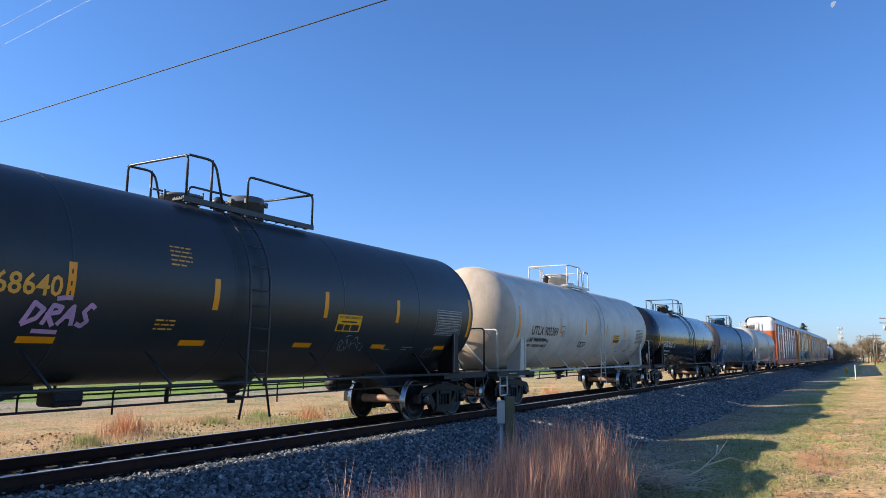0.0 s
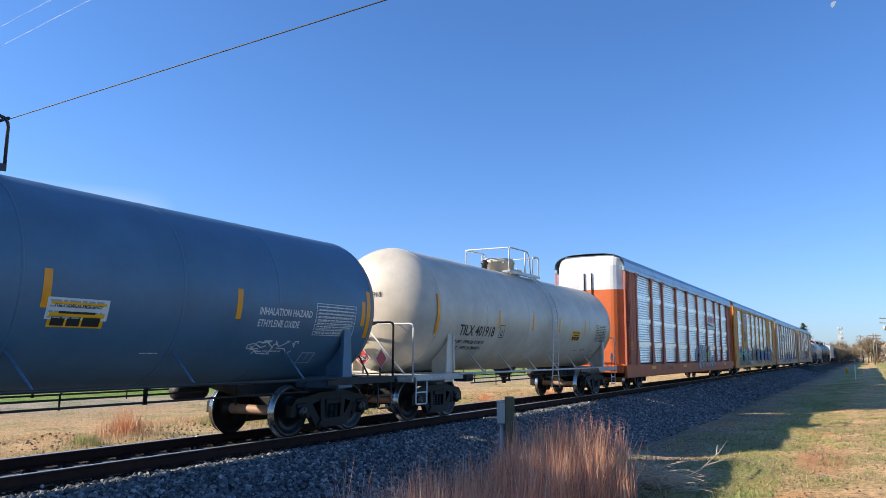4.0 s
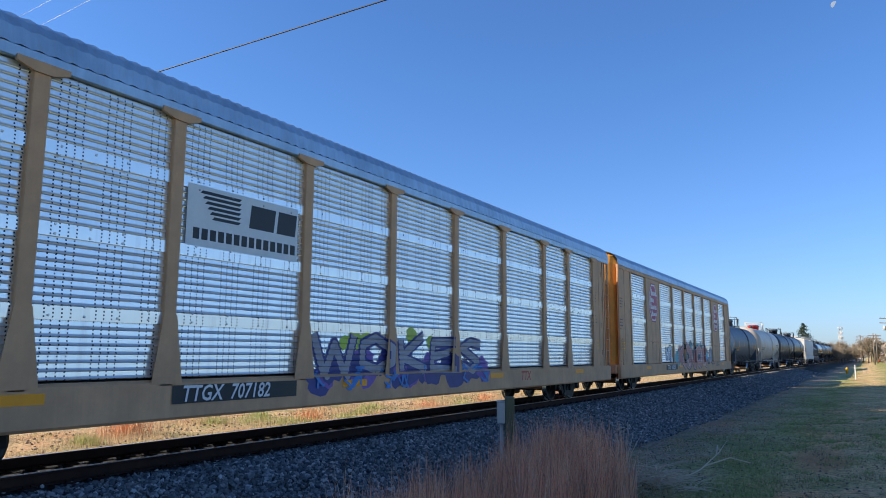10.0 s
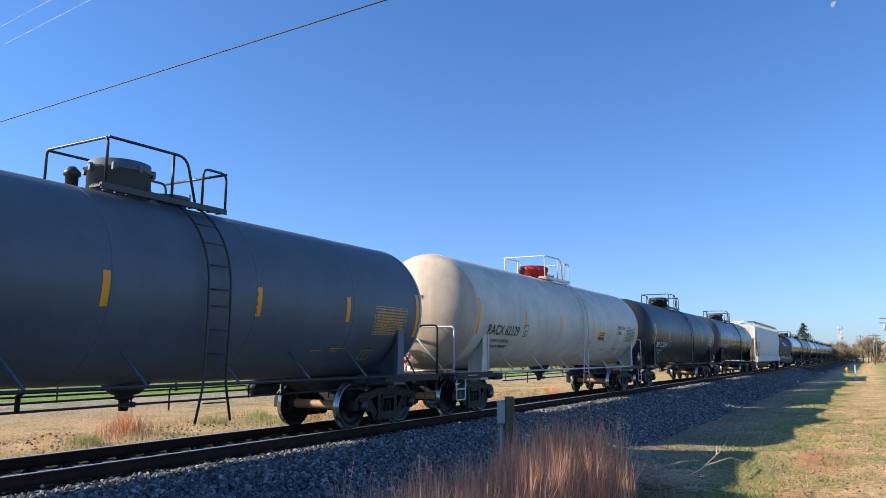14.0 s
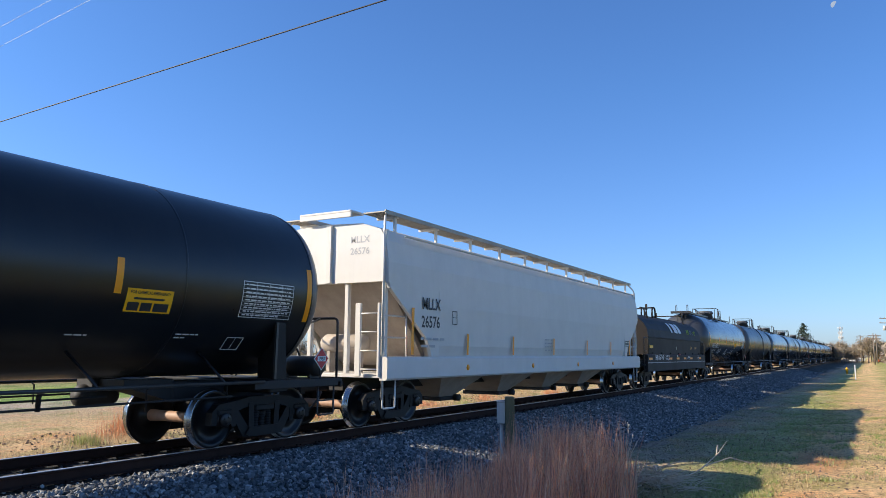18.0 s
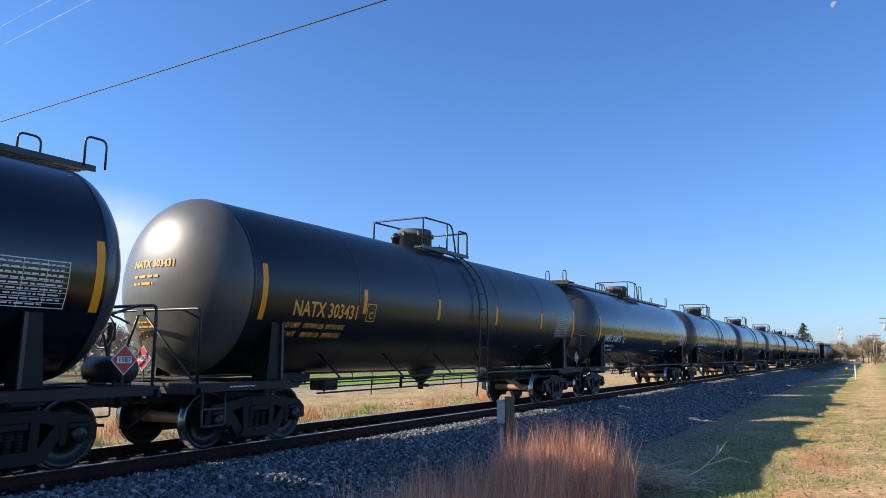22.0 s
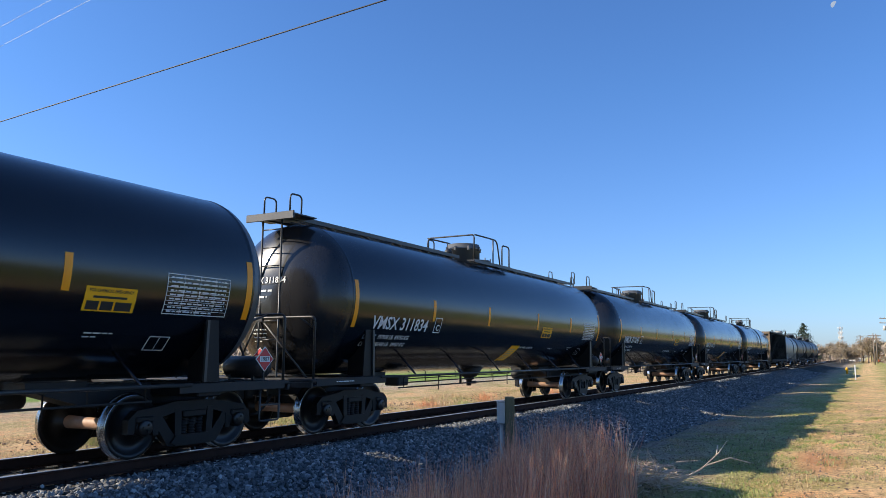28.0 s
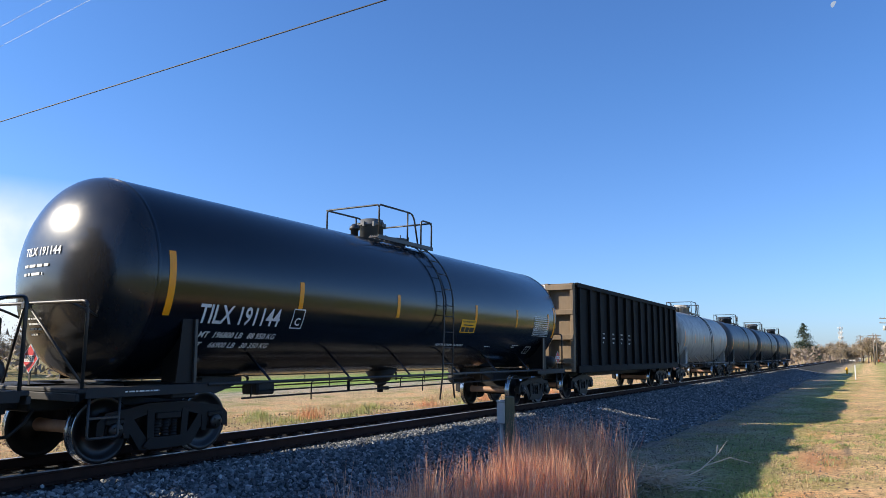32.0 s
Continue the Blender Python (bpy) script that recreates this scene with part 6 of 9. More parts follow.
def coil_car(spec):
    half, hb, tc = spec["L"] / 2, spec["L"] / 2 - 0.75, spec["tc"] / 2
    car = thing("coil_car", spec["label"], "coil car", "cars of the freight train")
    for y in (-1, 1):
        g = Geo().sweep([(y * 1.5, 0.78), (y * 1.56, 0.8), (y * 1.56, 1.5), (y * 1.5, 1.55), (y * 1.35, 1.55), (y * 1.35, 0.78)], -hb, hb)
        part("side_sill", g, M["coil_black"], car)
        g = Geo().box(-hb, hb, min(y * 1.56, y * 1.575), max(y * 1.56, y * 1.575), 1.16, 1.19)
        part("sill_strip", g, M["letter_grey"], car)
    g = Geo().box(-hb, hb, -1.35, 1.35, 1.2, 1.3).box(-hb - 0.3, hb + 0.3, -0.35, 0.35, 0.72, 1.2, 0.02)
    part("underframe", g, M["underframe"], car)
    # hood: upright side, then a rounded top, closed at the ends
    sec = [(-1.42, 1.56), (-1.46, 2.35)]
    for k in range(1, 12):
        a = math.pi * k / 12
        sec.append((-1.46 * math.cos(a), 2.35 + 1.12 * math.sin(a) ** 0.85))
    sec += [(1.46, 2.35), (1.42, 1.56)]
    g = Geo().sweep(sec, -hb + 0.55, hb - 0.55)
    part("hood", g, M["coil_black"], car, "weathered black curved coil hood")
    for y in (-1, 1):
        g = Geo().box(-hb + 0.5, hb - 0.5, min(y * 1.455, y * 1.49), max(y * 1.455, y * 1.49), 2.3, 2.38, 0.01)
        part("hood_rib", g, M["coil_black"], car)
        for k in range(7):
            x = -hb + 1.2 + k * (2 * hb - 2.4) / 6
            g = Geo().box(x - 0.06, x + 0.06, min(y * 1.45, y * 1.5), max(y * 1.45, y * 1.5), 1.56, 1.64, 0.01)
            part("hood_latch", g, M["coil_black"], car)
    # guide frames and the lifting loop on the hood
    for x in (-hb + 3.1, hb - 1.9):
        g = Geo()
        for y in (-0.75, 0.75):
            g.box(-1.1, 0.05, y - 0.04, y + 0.04, 3.72, 3.79, 0.01)
            g.tube([(-0.05, y, 3.76), (-0.18, y * 1.15, 3.15)], 0.035, 4)
            g.tube([(-0.42, y, 3.76), (-0.18, y * 1.15, 3.15)], 0.03, 4)
            g.box(-0.02, 0.06, y - 0.05, y + 0.05, 3.7, 3.98, 0.01)
        g.box(-0.02, 0.04, -0.75, 0.75, 3.74, 3.8, 0.01)
        part("guide_frame", g, M["underframe"], car, at=pose(x, 0, 0))
    g = Geo()
    for y in (-0.28, 0.28):
        rail_loop(g, [(-0.32, y, 3.42), (-0.32, y, 4.0), (0.32, y, 4.0), (0.32, y, 3.42)], 0.045, 0.26)
    g.box(-0.3, 0.3, -0.28, 0.28, 3.98, 4.02, 0.01)
    part("lifting_loop", g, M["coil_black"], car, at=pose(-0.1, 0, 0))
    g = Geo().box(-hb + 0.7, hb - 0.7, -0.18, 0.18, 3.47, 3.52, 0.01)
    part("ridge_board", g, M["underframe"], car)
    for s in (-1, 1):
        turn = 0 if s < 0 else 180
        g = Geo().box(-hb - 0.3, -hb + 0.1, -1.45, 1.45, 1.05, 1.12, 0.01)
        part("end_platform", g, M["underframe"], car, at=pose(0, 0, 0, 0, 0, turn))
        for y in (-1.46, 1.46):
            g = Geo()
            rail_loop(g, [(-hb - 0.22, y, 0.5), (-hb - 0.22, y, 2.3), (-hb + 0.5, y, 2.3), (-hb + 0.5, y, 1.5)], 0.022, 0.1)
            for k in range(3):
                g.tube([(-hb - 0.22, y, 0.9 + 0.4 * k), (-hb + 0.25, y, 0.9 + 0.4 * k)], 0.016, 6)
            part("corner_grab", g, M["handrail_black"], car, at=pose(0, 0, 0, 0, 0, turn))
    fl = lambda x0, z0, yy: (lambda u, w: (x0 + u, yy, z0 + w))
    part("reporting_mark", text_mesh("IHB 167140", 0.33, M["letter_white"], fl(-5.15, 1.3, -1.566), fit=1.6), None, car, "white reporting mark and number")
    for k, txt in enumerate(("LD LMT 224300", "LT WT   61700")):
        part("weight_line", text_mesh(txt, 0.12, M["letter_white"], fl(-3.2, 1.42 - 0.14 * k, -1.566)), None, car)
    for x in (-6.3, -2.45, -0.85, 0.8, 2.4, 4.75):
        part("reflector", Geo().box(x, x + 0.6, -1.568, -1.563, 1.3, 1.4), M["stripe"], car)
    part("hood_label", Geo().box(-5.72, -5.12, -1.462, -1.45, 1.84, 1.96), M["label_yellow"], car, "faded yellow label strip")
    # the large emblem as three pale blocks on the curve of the hood

    def on_hood(u, w):
        a = w
        return u, -1.46 * math.cos(a) - 0.012, 2.35 + 1.12 * max(0.0, math.sin(a)) ** 0.85 + 0.012
    def hood_patch(x0, x1, a0, a1):
        v = []
        for k in range(7):
            a = a0 + (a1 - a0) * k / 6
            v += [on_hood(x0, a), on_hood(x1, a)]
        return Geo().add(v, [(2 * k, 2 * k + 1, 2 * k + 3, 2 * k + 2) for k in range(6)])

    for x0, x1 in ((-1.36, -1.0), (-0.55, 0.2), (0.36, 0.95)):
        part("emblem_block", hood_patch(x0, x1, 0.2, 0.7), M["letter_white"], car)
    for k, (x0, x1, mat) in enumerate(((2.5, 3.0, "tag_lime"), (3.2, 4.0, "letter_grey"), (4.1, 4.8, "tag_lime"))):
        f = [on_hood(x0 + (x1 - x0) * i / 5, 0.2 + 0.22 * ((i * 3 + k) % 4) / 3) for i in range(6)]
        part("chalk_scrawl", Geo().tube(f, 0.012, 4), M[mat], car, "chalk scrawl on the hood" if k == 0 else "")
    lines_panel(car, "small_print", fl(1.7, 1.3, -1.566), 0.7, 0.2, 3, "letter_white", rs=31)
    lines_panel(car, "data_panel", fl(4.4, 1.26, -1.566), 0.34, 0.28, 3, "letter_white", rs=32)
    for x, txt in ((2.95, "5-2-92"), (4.15, "1-9-07")):
        part("chalk_date", text_mesh(txt, 0.2, M["letter_yellow"], fl(x, 1.84, -1.466), shear=0.15), None, car)
    part("chalk_mark", Geo().prism([(-0.42, 1.78), (-0.35, 1.94), (-0.49, 1.94)], -1.468, -1.452), M["letter_white"], car)
    part("sill_mark", Geo().prism([(-0.72, 1.44), (-0.58, 1.44), (-0.65, 1.54)], -1.57, -1.562), M["letter_white"], car)
    trucks(car, tc)
    couplers(car, half, 0.9)
    return car


def gondola(spec):
    half, hb, tc = spec["L"] / 2, spec["L"] / 2 - 0.7, spec["tc"] / 2
    car = thing("gondola_car", spec["label"], "gondola car", "cars of the freight train")
    top = 3.95
    for y in (-1, 1):
        g = Geo().box(-hb, hb, min(y * 1.42, y * 1.46), max(y * 1.42, y * 1.46), 0.95, top)
        part("side_wall", g, M["gon_brown"], car)
        g = Geo().box(-hb, hb, min(y * 1.44, y * 1.55), max(y * 1.44, y * 1.55), top - 0.14, top + 0.02, 0.015)
        part("top_chord", g, M["gon_brown"], car)
        g = Geo().box(-hb, hb, min(y * 1.44, y * 1.55), max(y * 1.44, y * 1.55), 0.9, 1.15, 0.015)
        part("side_sill", g, M["gon_brown"], car)
        for k in range(14):
            x = -hb + 0.25 + k * (2 * hb - 0.5) / 13
            g = Geo().prism([(-0.08, 1.1), (0.08, 1.1), (0.08, top - 0.14), (-0.08, top - 0.14)], min(y * 1.46, y * 1.56), max(y * 1.46, y * 1.56))
            part("side_stake", cached(("stake", y, "g"), lambda: g.mesh("side_stake", M["gon_brown"])), None, car, at=pose(x, 0, 0))
    g = Geo().box(-hb, hb, -1.42, 1.42, 0.92, 1.05).box(-hb - 0.3, hb + 0.3, -0.35, 0.35, 0.68, 0.95, 0.02)
    part("floor", g, M["underframe"], car)
    for s in (-1, 1):
        turn = 0 if s < 0 else 180
        g = Geo().box(-hb - 0.03, -hb + 0.04, -1.42, 1.42, 0.95, top)
        for z in (1.3, 2.1, 2.95, top - 0.15):
            g.box(-hb - 0.24, -hb - 0.03, -1.45, 1.45, z - 0.09, z + 0.09, 0.015)
        for y in (-1.4, -0.5, 0.5, 1.4):
            g.box(-hb - 0.22, -hb - 0.03, y - 0.06, y + 0.06, 0.95, top, 0.012)
        part("end_wall", g, M["gon_tan"] if s < 0 else M["gon_brown"], car, "ribbed rusty end wall", at=pose(0, 0, 0, 0, 0, turn))
        for y in (-1.5, 1.5):
            g = Geo()
            for k in range(7):
                g.tube([(-hb - 0.02, y, 0.9 + 0.4 * k), (-hb + 0.4, y, 0.9 + 0.4 * k)], 0.014, 5)
            part("corner_grab", g, M["gon_brown"], car, at=pose(0, 0, 0, 0, 0, turn))
    part("reporting_mark", text_mesh("STKX 100243", 0.26, M["letter_white"], lambda u, w: (-hb - 0.25, 1.0 - u, top - 0.22 + w)), None, car)
    for k, x in enumerate((-4.6, -3.4, -2.3, -1.2, 0.6)):
        lines_panel(car, "worn_print", lambda u, w, a=x: (a + u, -1.466, 1.9 + w), 0.4, 0.5, 3, "letter_grey", rs=40 + k, fill=0.7)
    trucks(car, tc)
    couplers(car, half, 0.9)
    return car


# ---------------------------------------------------------------- emblems, tags and marks on the cars
for _n, _c in (("tag_black", (0.012, 0.013, 0.018)), ("tag_mint", (0.32, 0.74, 0.46)), ("tag_rose", (0.72, 0.22, 0.3)), ("tag_pink", (0.62, 0.12, 0.24)), ("tag_purple", (0.2, 0.1, 0.36)),
               ("tag_blue", (0.05, 0.22, 0.55)), ("tag_silver", (0.36, 0.33, 0.35)), ("tag_salmon", (0.55, 0.2, 0.16)), ("tag_teal", (0.08, 0.42, 0.45)),
               ("tag_lime", (0.5, 0.62, 0.08)), ("tag_white", (0.7, 0.7, 0.7)), ("tag_navy", (0.05, 0.05, 0.2)), ("tag_lilac", (0.55, 0.32, 0.5)), ("tag_green", (0.03, 0.2, 0.12))):
    M[_n] = plain("spray_" + _n, _c, 0.5, 0, 0.22, 3.0)

GLYPH = {
    "L": [[(0.15, 1), (0.12, 0.05), (0.9, 0.08)]], "A": [[(0.02, 0), (0.45, 1), (0.95, 0)], [(0.2, 0.38), (0.8, 0.38)]],
    "N": [[(0.08, 0), (0.1, 1), (0.85, 0.05), (0.9, 1)]], "T": [[(0, 0.95), (1, 0.98)], [(0.5, 0.95), (0.45, 0)]],
    "E": [[(0.9, 0.95), (0.12, 0.93), (0.1, 0.06), (0.9, 0.03)], [(0.1, 0.5), (0.75, 0.52)]],
    "R": [[(0.1, 0), (0.12, 0.95), (0.75, 0.92), (0.8, 0.58), (0.15, 0.48), (0.9, 0)]],
    "K": [[(0.12, 0), (0.1, 1)], [(0.9, 1), (0.15, 0.48), (0.95, 0)]], "O": [[(0.5, 0), (0.1, 0.25), (0.08, 0.75), (0.5, 1), (0.92, 0.75), (0.9, 0.25), (0.5, 0)]],
    "S": [[(0.9, 0.85), (0.5, 1), (0.12, 0.75), (0.85, 0.3), (0.5, 0), (0.08, 0.15)]], "W": [[(0, 1), (0.25, 0), (0.5, 0.7), (0.75, 0), (1, 1)]],
    "V": [[(0.05, 1), (0.4, 0.05), (0.55, 0.05), (0.95, 1)]], "U": [[(0.1, 1), (0.12, 0.2), (0.5, 0), (0.88, 0.2), (0.9, 1)]], "M": [[(0.02, 0), (0.12, 1), (0.5, 0.35), (0.88, 1), (0.98, 0)]],
    "I": [[(0.5, 0), (0.5, 1)]], "H": [[(0.1, 0), (0.1, 1)], [(0.9, 0), (0.9, 1)], [(0.1, 0.5), (0.9, 0.5)]],
    "C": [[(0.92, 0.85), (0.5, 1), (0.1, 0.7), (0.1, 0.3), (0.5, 0), (0.92, 0.15)]], "D": [[(0.1, 0), (0.1, 1), (0.8, 0.8), (0.85, 0.25), (0.1, 0)]],
}


def stroke_faces(lines, width):
    """Flat pieces, as corner lists, that make thick pen strokes with round joints."""
    out = []
    for line in lines:
        for (x0, y0), (x1, y1) in zip(line, line[1:]):
            d = math.hypot(x1 - x0, y1 - y0) or 1
            nx, ny = -(y1 - y0) / d * width / 2, (x1 - x0) / d * width / 2
            out.append([(x0 - nx, y0 - ny), (x1 - nx, y1 - ny), (x1 + nx, y1 + ny), (x0 + nx, y0 + ny)])
        for x, y in line[1:-1]:
            out.append([(x + width / 2 * math.cos(a), y + width / 2 * math.sin(a)) for a in (k * math.tau / 8 for k in range(8))])
    return out


def drape(name, pieces, surface, lift, mat, parent, cuts_x=(), cuts_z=(), label=""):
    """Lays flat pieces onto a surface y(x, z), cut where that surface steps."""
    bm = bmesh.new()
    for i, p in enumerate(pieces):
        vs = [bm.verts.new((x, -0.00012 * i, z)) for x, z in p]
        bm.faces.new(vs)
    if not bm.verts:
        return None
    xa, xb = min(v.co.x for v in bm.verts), max(v.co.x for v in bm.verts)
    za, zb = min(v.co.z for v in bm.verts), max(v.co.z for v in bm.verts)
    for no, cuts, lo, hi, k in (((1, 0, 0), cuts_x, xa, xb, 0), ((0, 0, 1), cuts_z, za, zb, 2)):
        for c in cuts:
            if lo < c < hi:
                co = (c, 0, 0) if k == 0 else (0, 0, c)
                bmesh.ops.bisect_plane(bm, geom=bm.verts[:] + bm.edges[:] + bm.faces[:], plane_co=co, plane_no=no)
    for v in bm.verts:
        v.co.y += surface(v.co.x, v.co.z) - lift
    me = bpy.data.meshes.new(name)
    bm.to_mesh(me)
    bm.free()
    me.materials.append(M[mat])
    return part(name, me, None, parent, label)


def rack_surface(kind):
    """Outer face of an autorack's near side, and the places where it steps."""
    pw = 0.08 if kind == "flush" else 0.11
    cuts = [-11.65, -9.1, -6.8, -4.05, -1.35, 1.35, 4.05, 6.8, 9.1, 11.65] if kind == "flush" else [-11.7, -9.1, -7.0, -4.1, -1.37, 1.37, 4.1, 7.0, 9.1, 11.7]

    def surf(x, z):
        if z < 1.1:
            return -1.53
        if any(abs(x - c) <= pw + 0.001 for c in cuts):
            return -1.545
        if abs(x) > abs(cuts[0]):
            return -1.502
        if kind == "flush" and (-9.1 < x < -6.8 or 6.8 < x < 9.1):
            return -1.517
        return -1.45 - rib_depth(z)
    cx = []
    for c in cuts:
        cx += [c - pw - 0.004, c - pw, c + pw, c + pw + 0.004]
    cz = [1.098, 1.104, 1.168] + [z for z, _ in rib_profile(1.17, 2.6, RACK_BANDS)]
    return surf, cx, cz


def graffiti(car, kind, word, x0, x1, z0, z1, fill, edge, rs, width=0.17, glow=0.05, jitter=0.06, label="", halo=""):
    """A row of fat sprayed letters with a bright edge."""
    surf, cx, cz = rack_surface(kind)
    rnd = random.Random(rs)
    n = len(word)
    w = (x1 - x0) / n
    for i, ch in enumerate(word):
        lines = []
        for line in GLYPH[ch]:
            lines.append([(x0 + (i + 0.06 + 0.88 * px) * w + rnd.uniform(-jitter, jitter), max(0.77 + width / 2 + glow, z0 + (z1 - z0) * pz + rnd.uniform(-jitter, jitter))) for px, pz in line])
        if halo:
            drape("graffiti_halo", stroke_faces(lines, width + 2 * glow + 0.14), surf, 0.0045 + i * 0.0003, halo, car, cx, cz)
        drape("graffiti_edge", stroke_faces(lines, width + 2 * glow), surf, 0.007 + i * 0.0012, edge, car, cx, cz)
        drape("graffiti_letter", stroke_faces(lines, width), surf, 0.0115 + i * 0.0012, fill, car, cx, cz, label if i == 0 else "")


def splash(car, kind, x0, x1, z0, z1, mats, count, rs, lift=0.002, size=(0.25, 0.6)):
    """Overlapping uneven clouds of spray."""
    surf, cx, cz = rack_surface(kind)
    rnd = random.Random(rs)
    for k in range(count):
        x, z, r = rnd.uniform(x0, x1), rnd.uniform(z0, z1), rnd.uniform(*size)
        pts = [(x + r * rnd.uniform(0.75, 1.15) * math.cos(a), max(0.74, z + r * 0.75 * rnd.uniform(0.7, 1.15) * math.sin(a))) for a in (i * math.tau / 14 for i in range(14))]
        drape("graffiti_cloud", [pts], surf, lift + k * 0.00012, mats[k % len(mats)], car, cx, cz)


def flames(car, kind, x0, x1, z0, z1, mats, count, rs):
    """Pointed tongues of spray behind the lettering."""
    surf, cx, cz = rack_surface(kind)
    rnd = random.Random(rs)
    for k in range(count):
        x = x0 + (x1 - x0) * (k + rnd.uniform(0.2, 0.8)) / count
        w, top, lean = rnd.uniform(0.25, 0.5), z1 - rnd.uniform(0, 0.35), rnd.uniform(-0.2, 0.2)
        pts = [(x - w, z0), (x + w, z0), (x + w * 0.8, z0 + (top - z0) * 0.45), (x + lean + 0.08, top - 0.1), (x + lean, top), (x + lean - 0.12, top - 0.22), (x - w * 0.7, z0 + (top - z0) * 0.5)]
        drape("graffiti_flame", [pts], surf, 0.002 + 0.0001 * k, mats[k % len(mats)], car, cx, cz)


def squiggles(car, surf, cx, cz, x0, x1, z0, z1, mat, count, rs, width=0.04, lift=0.014):
    rnd = random.Random(rs)
    lines = []
    for _ in range(count):
        x, z = rnd.uniform(x0, x1), rnd.uniform(z0, z1)
        line = [(x, z)]
        for _ in range(rnd.randint(3, 6)):
            x = min(x1, max(x0, x + rnd.uniform(-0.28, 0.34)))
            z = min(z1, max(z0, z + rnd.uniform(-0.35, 0.35)))
            line.append((x, z))
        lines.append(line)
    return drape("graffiti_scrawl", stroke_faces(lines, width), surf, lift, mat, car, cx, cz)


def flat_side(y):
    return lambda x, z: y


def outline(poly, grow):
    cx = sum(p[0] for p in poly) / len(poly)
    cz = sum(p[1] for p in poly) / len(poly)
    return [(cx + (x - cx) * grow, cz + (z - cz) * grow) for x, z in poly]


def wildstyle(car, kind, x0, x1, top, rs):
    """A dense dark piece of interlocking letters: a black body with a ragged top, mint outlines, rose gaps and teal dots."""
    surf, cx, cz = rack_surface(kind)
    rnd = random.Random(rs)
    crest, x = [], x0
    while x < x1:
        w = rnd.uniform(0.3, 0.7)
        hi = top - rnd.choice((0.0, 0.05, 0.2, 0.34)) - (0.35 if x - x0 < 0.5 or x1 - x < 0.6 else 0.0)
        crest += [(x, hi - rnd.uniform(0, 0.22)), (min(x + w * 0.6, x1), hi)]
        x += w
    crest.append((x1, crest[-1][1] - 0.3))

    def body(grow):
        return [[(a[0], 0.765), (b[0], 0.765), (b[0], b[1] + grow), (a[0], a[1] + grow)] for a, b in zip(crest, crest[1:])]

    drape("graffiti_halo", body(0.1), surf, 0.0045, "tag_purple", car, cx, cz)
    drape("graffiti_edge", body(0.045), surf, 0.006, "tag_mint", car, cx, cz)
    drape("graffiti_body", body(0.0), surf, 0.0085, "tag_black", car, cx, cz, "black and mint sprayed lettering")
    x, k = x0 + 0.25, 0
    while x < x1 - 0.3:
        w, lean = rnd.uniform(0.03, 0.055), rnd.uniform(-0.25, 0.25)
        hi, lo = top - rnd.uniform(0.1, 0.45), rnd.uniform(0.85, 1.15)
        line = []
        for i in range(8):
            f = i / 7
            line.append((min(x1 - 0.1, max(x0 + 0.1, x + lean * f + 0.13 * math.sin(f * 5 + k))), lo + (hi - lo) * f))
        drape("graffiti_line", stroke_faces([line], w), surf, 0.0115 + 0.0002 * (k % 5), "tag_mint", car, cx, cz)
        if k % 2:
            gx, gz, ga = x + 0.12, rnd.uniform(1.15, 1.65), rnd.uniform(0.3, 1.2)
            for r, mat, lift in ((1.45, "tag_mint", 0.0132), (1.0, "tag_rose", 0.0146)):
                hole = [(gx + r * (0.15 * math.cos(t) * math.cos(ga) - 0.06 * math.sin(t) * math.sin(ga)), gz + r * (0.15 * math.cos(t) * math.sin(ga) + 0.06 * math.sin(t) * math.cos(ga))) for t in (i * math.tau / 10 for i in range(10))]
                drape("graffiti_gap", [hole], surf, lift, mat, car, cx, cz)
        else:
            wedge = [(x - 0.05, hi - 0.3), (x + 0.06, hi - 0.34), (x + lean * 0.4 + 0.2, hi), (x + lean * 0.4 + 0.04, hi + 0.02)]
            drape("graffiti_wedge", [wedge], surf, 0.0136, "tag_mint", car, cx, cz)
            dots = []
            for _ in range(9):
                dx, dz, r = x + rnd.uniform(-0.2, 0.2), rnd.uniform(1.2, 1.6), rnd.uniform(0.025, 0.05)
                dots.append([(dx + r * math.cos(t), dz + r * math.sin(t)) for t in (i * math.tau / 8 for i in range(8))])
            drape("graffiti_dots", dots, surf, 0.0125, "tag_teal", car, cx, cz)
        x += rnd.uniform(0.24, 0.4)
        k += 1


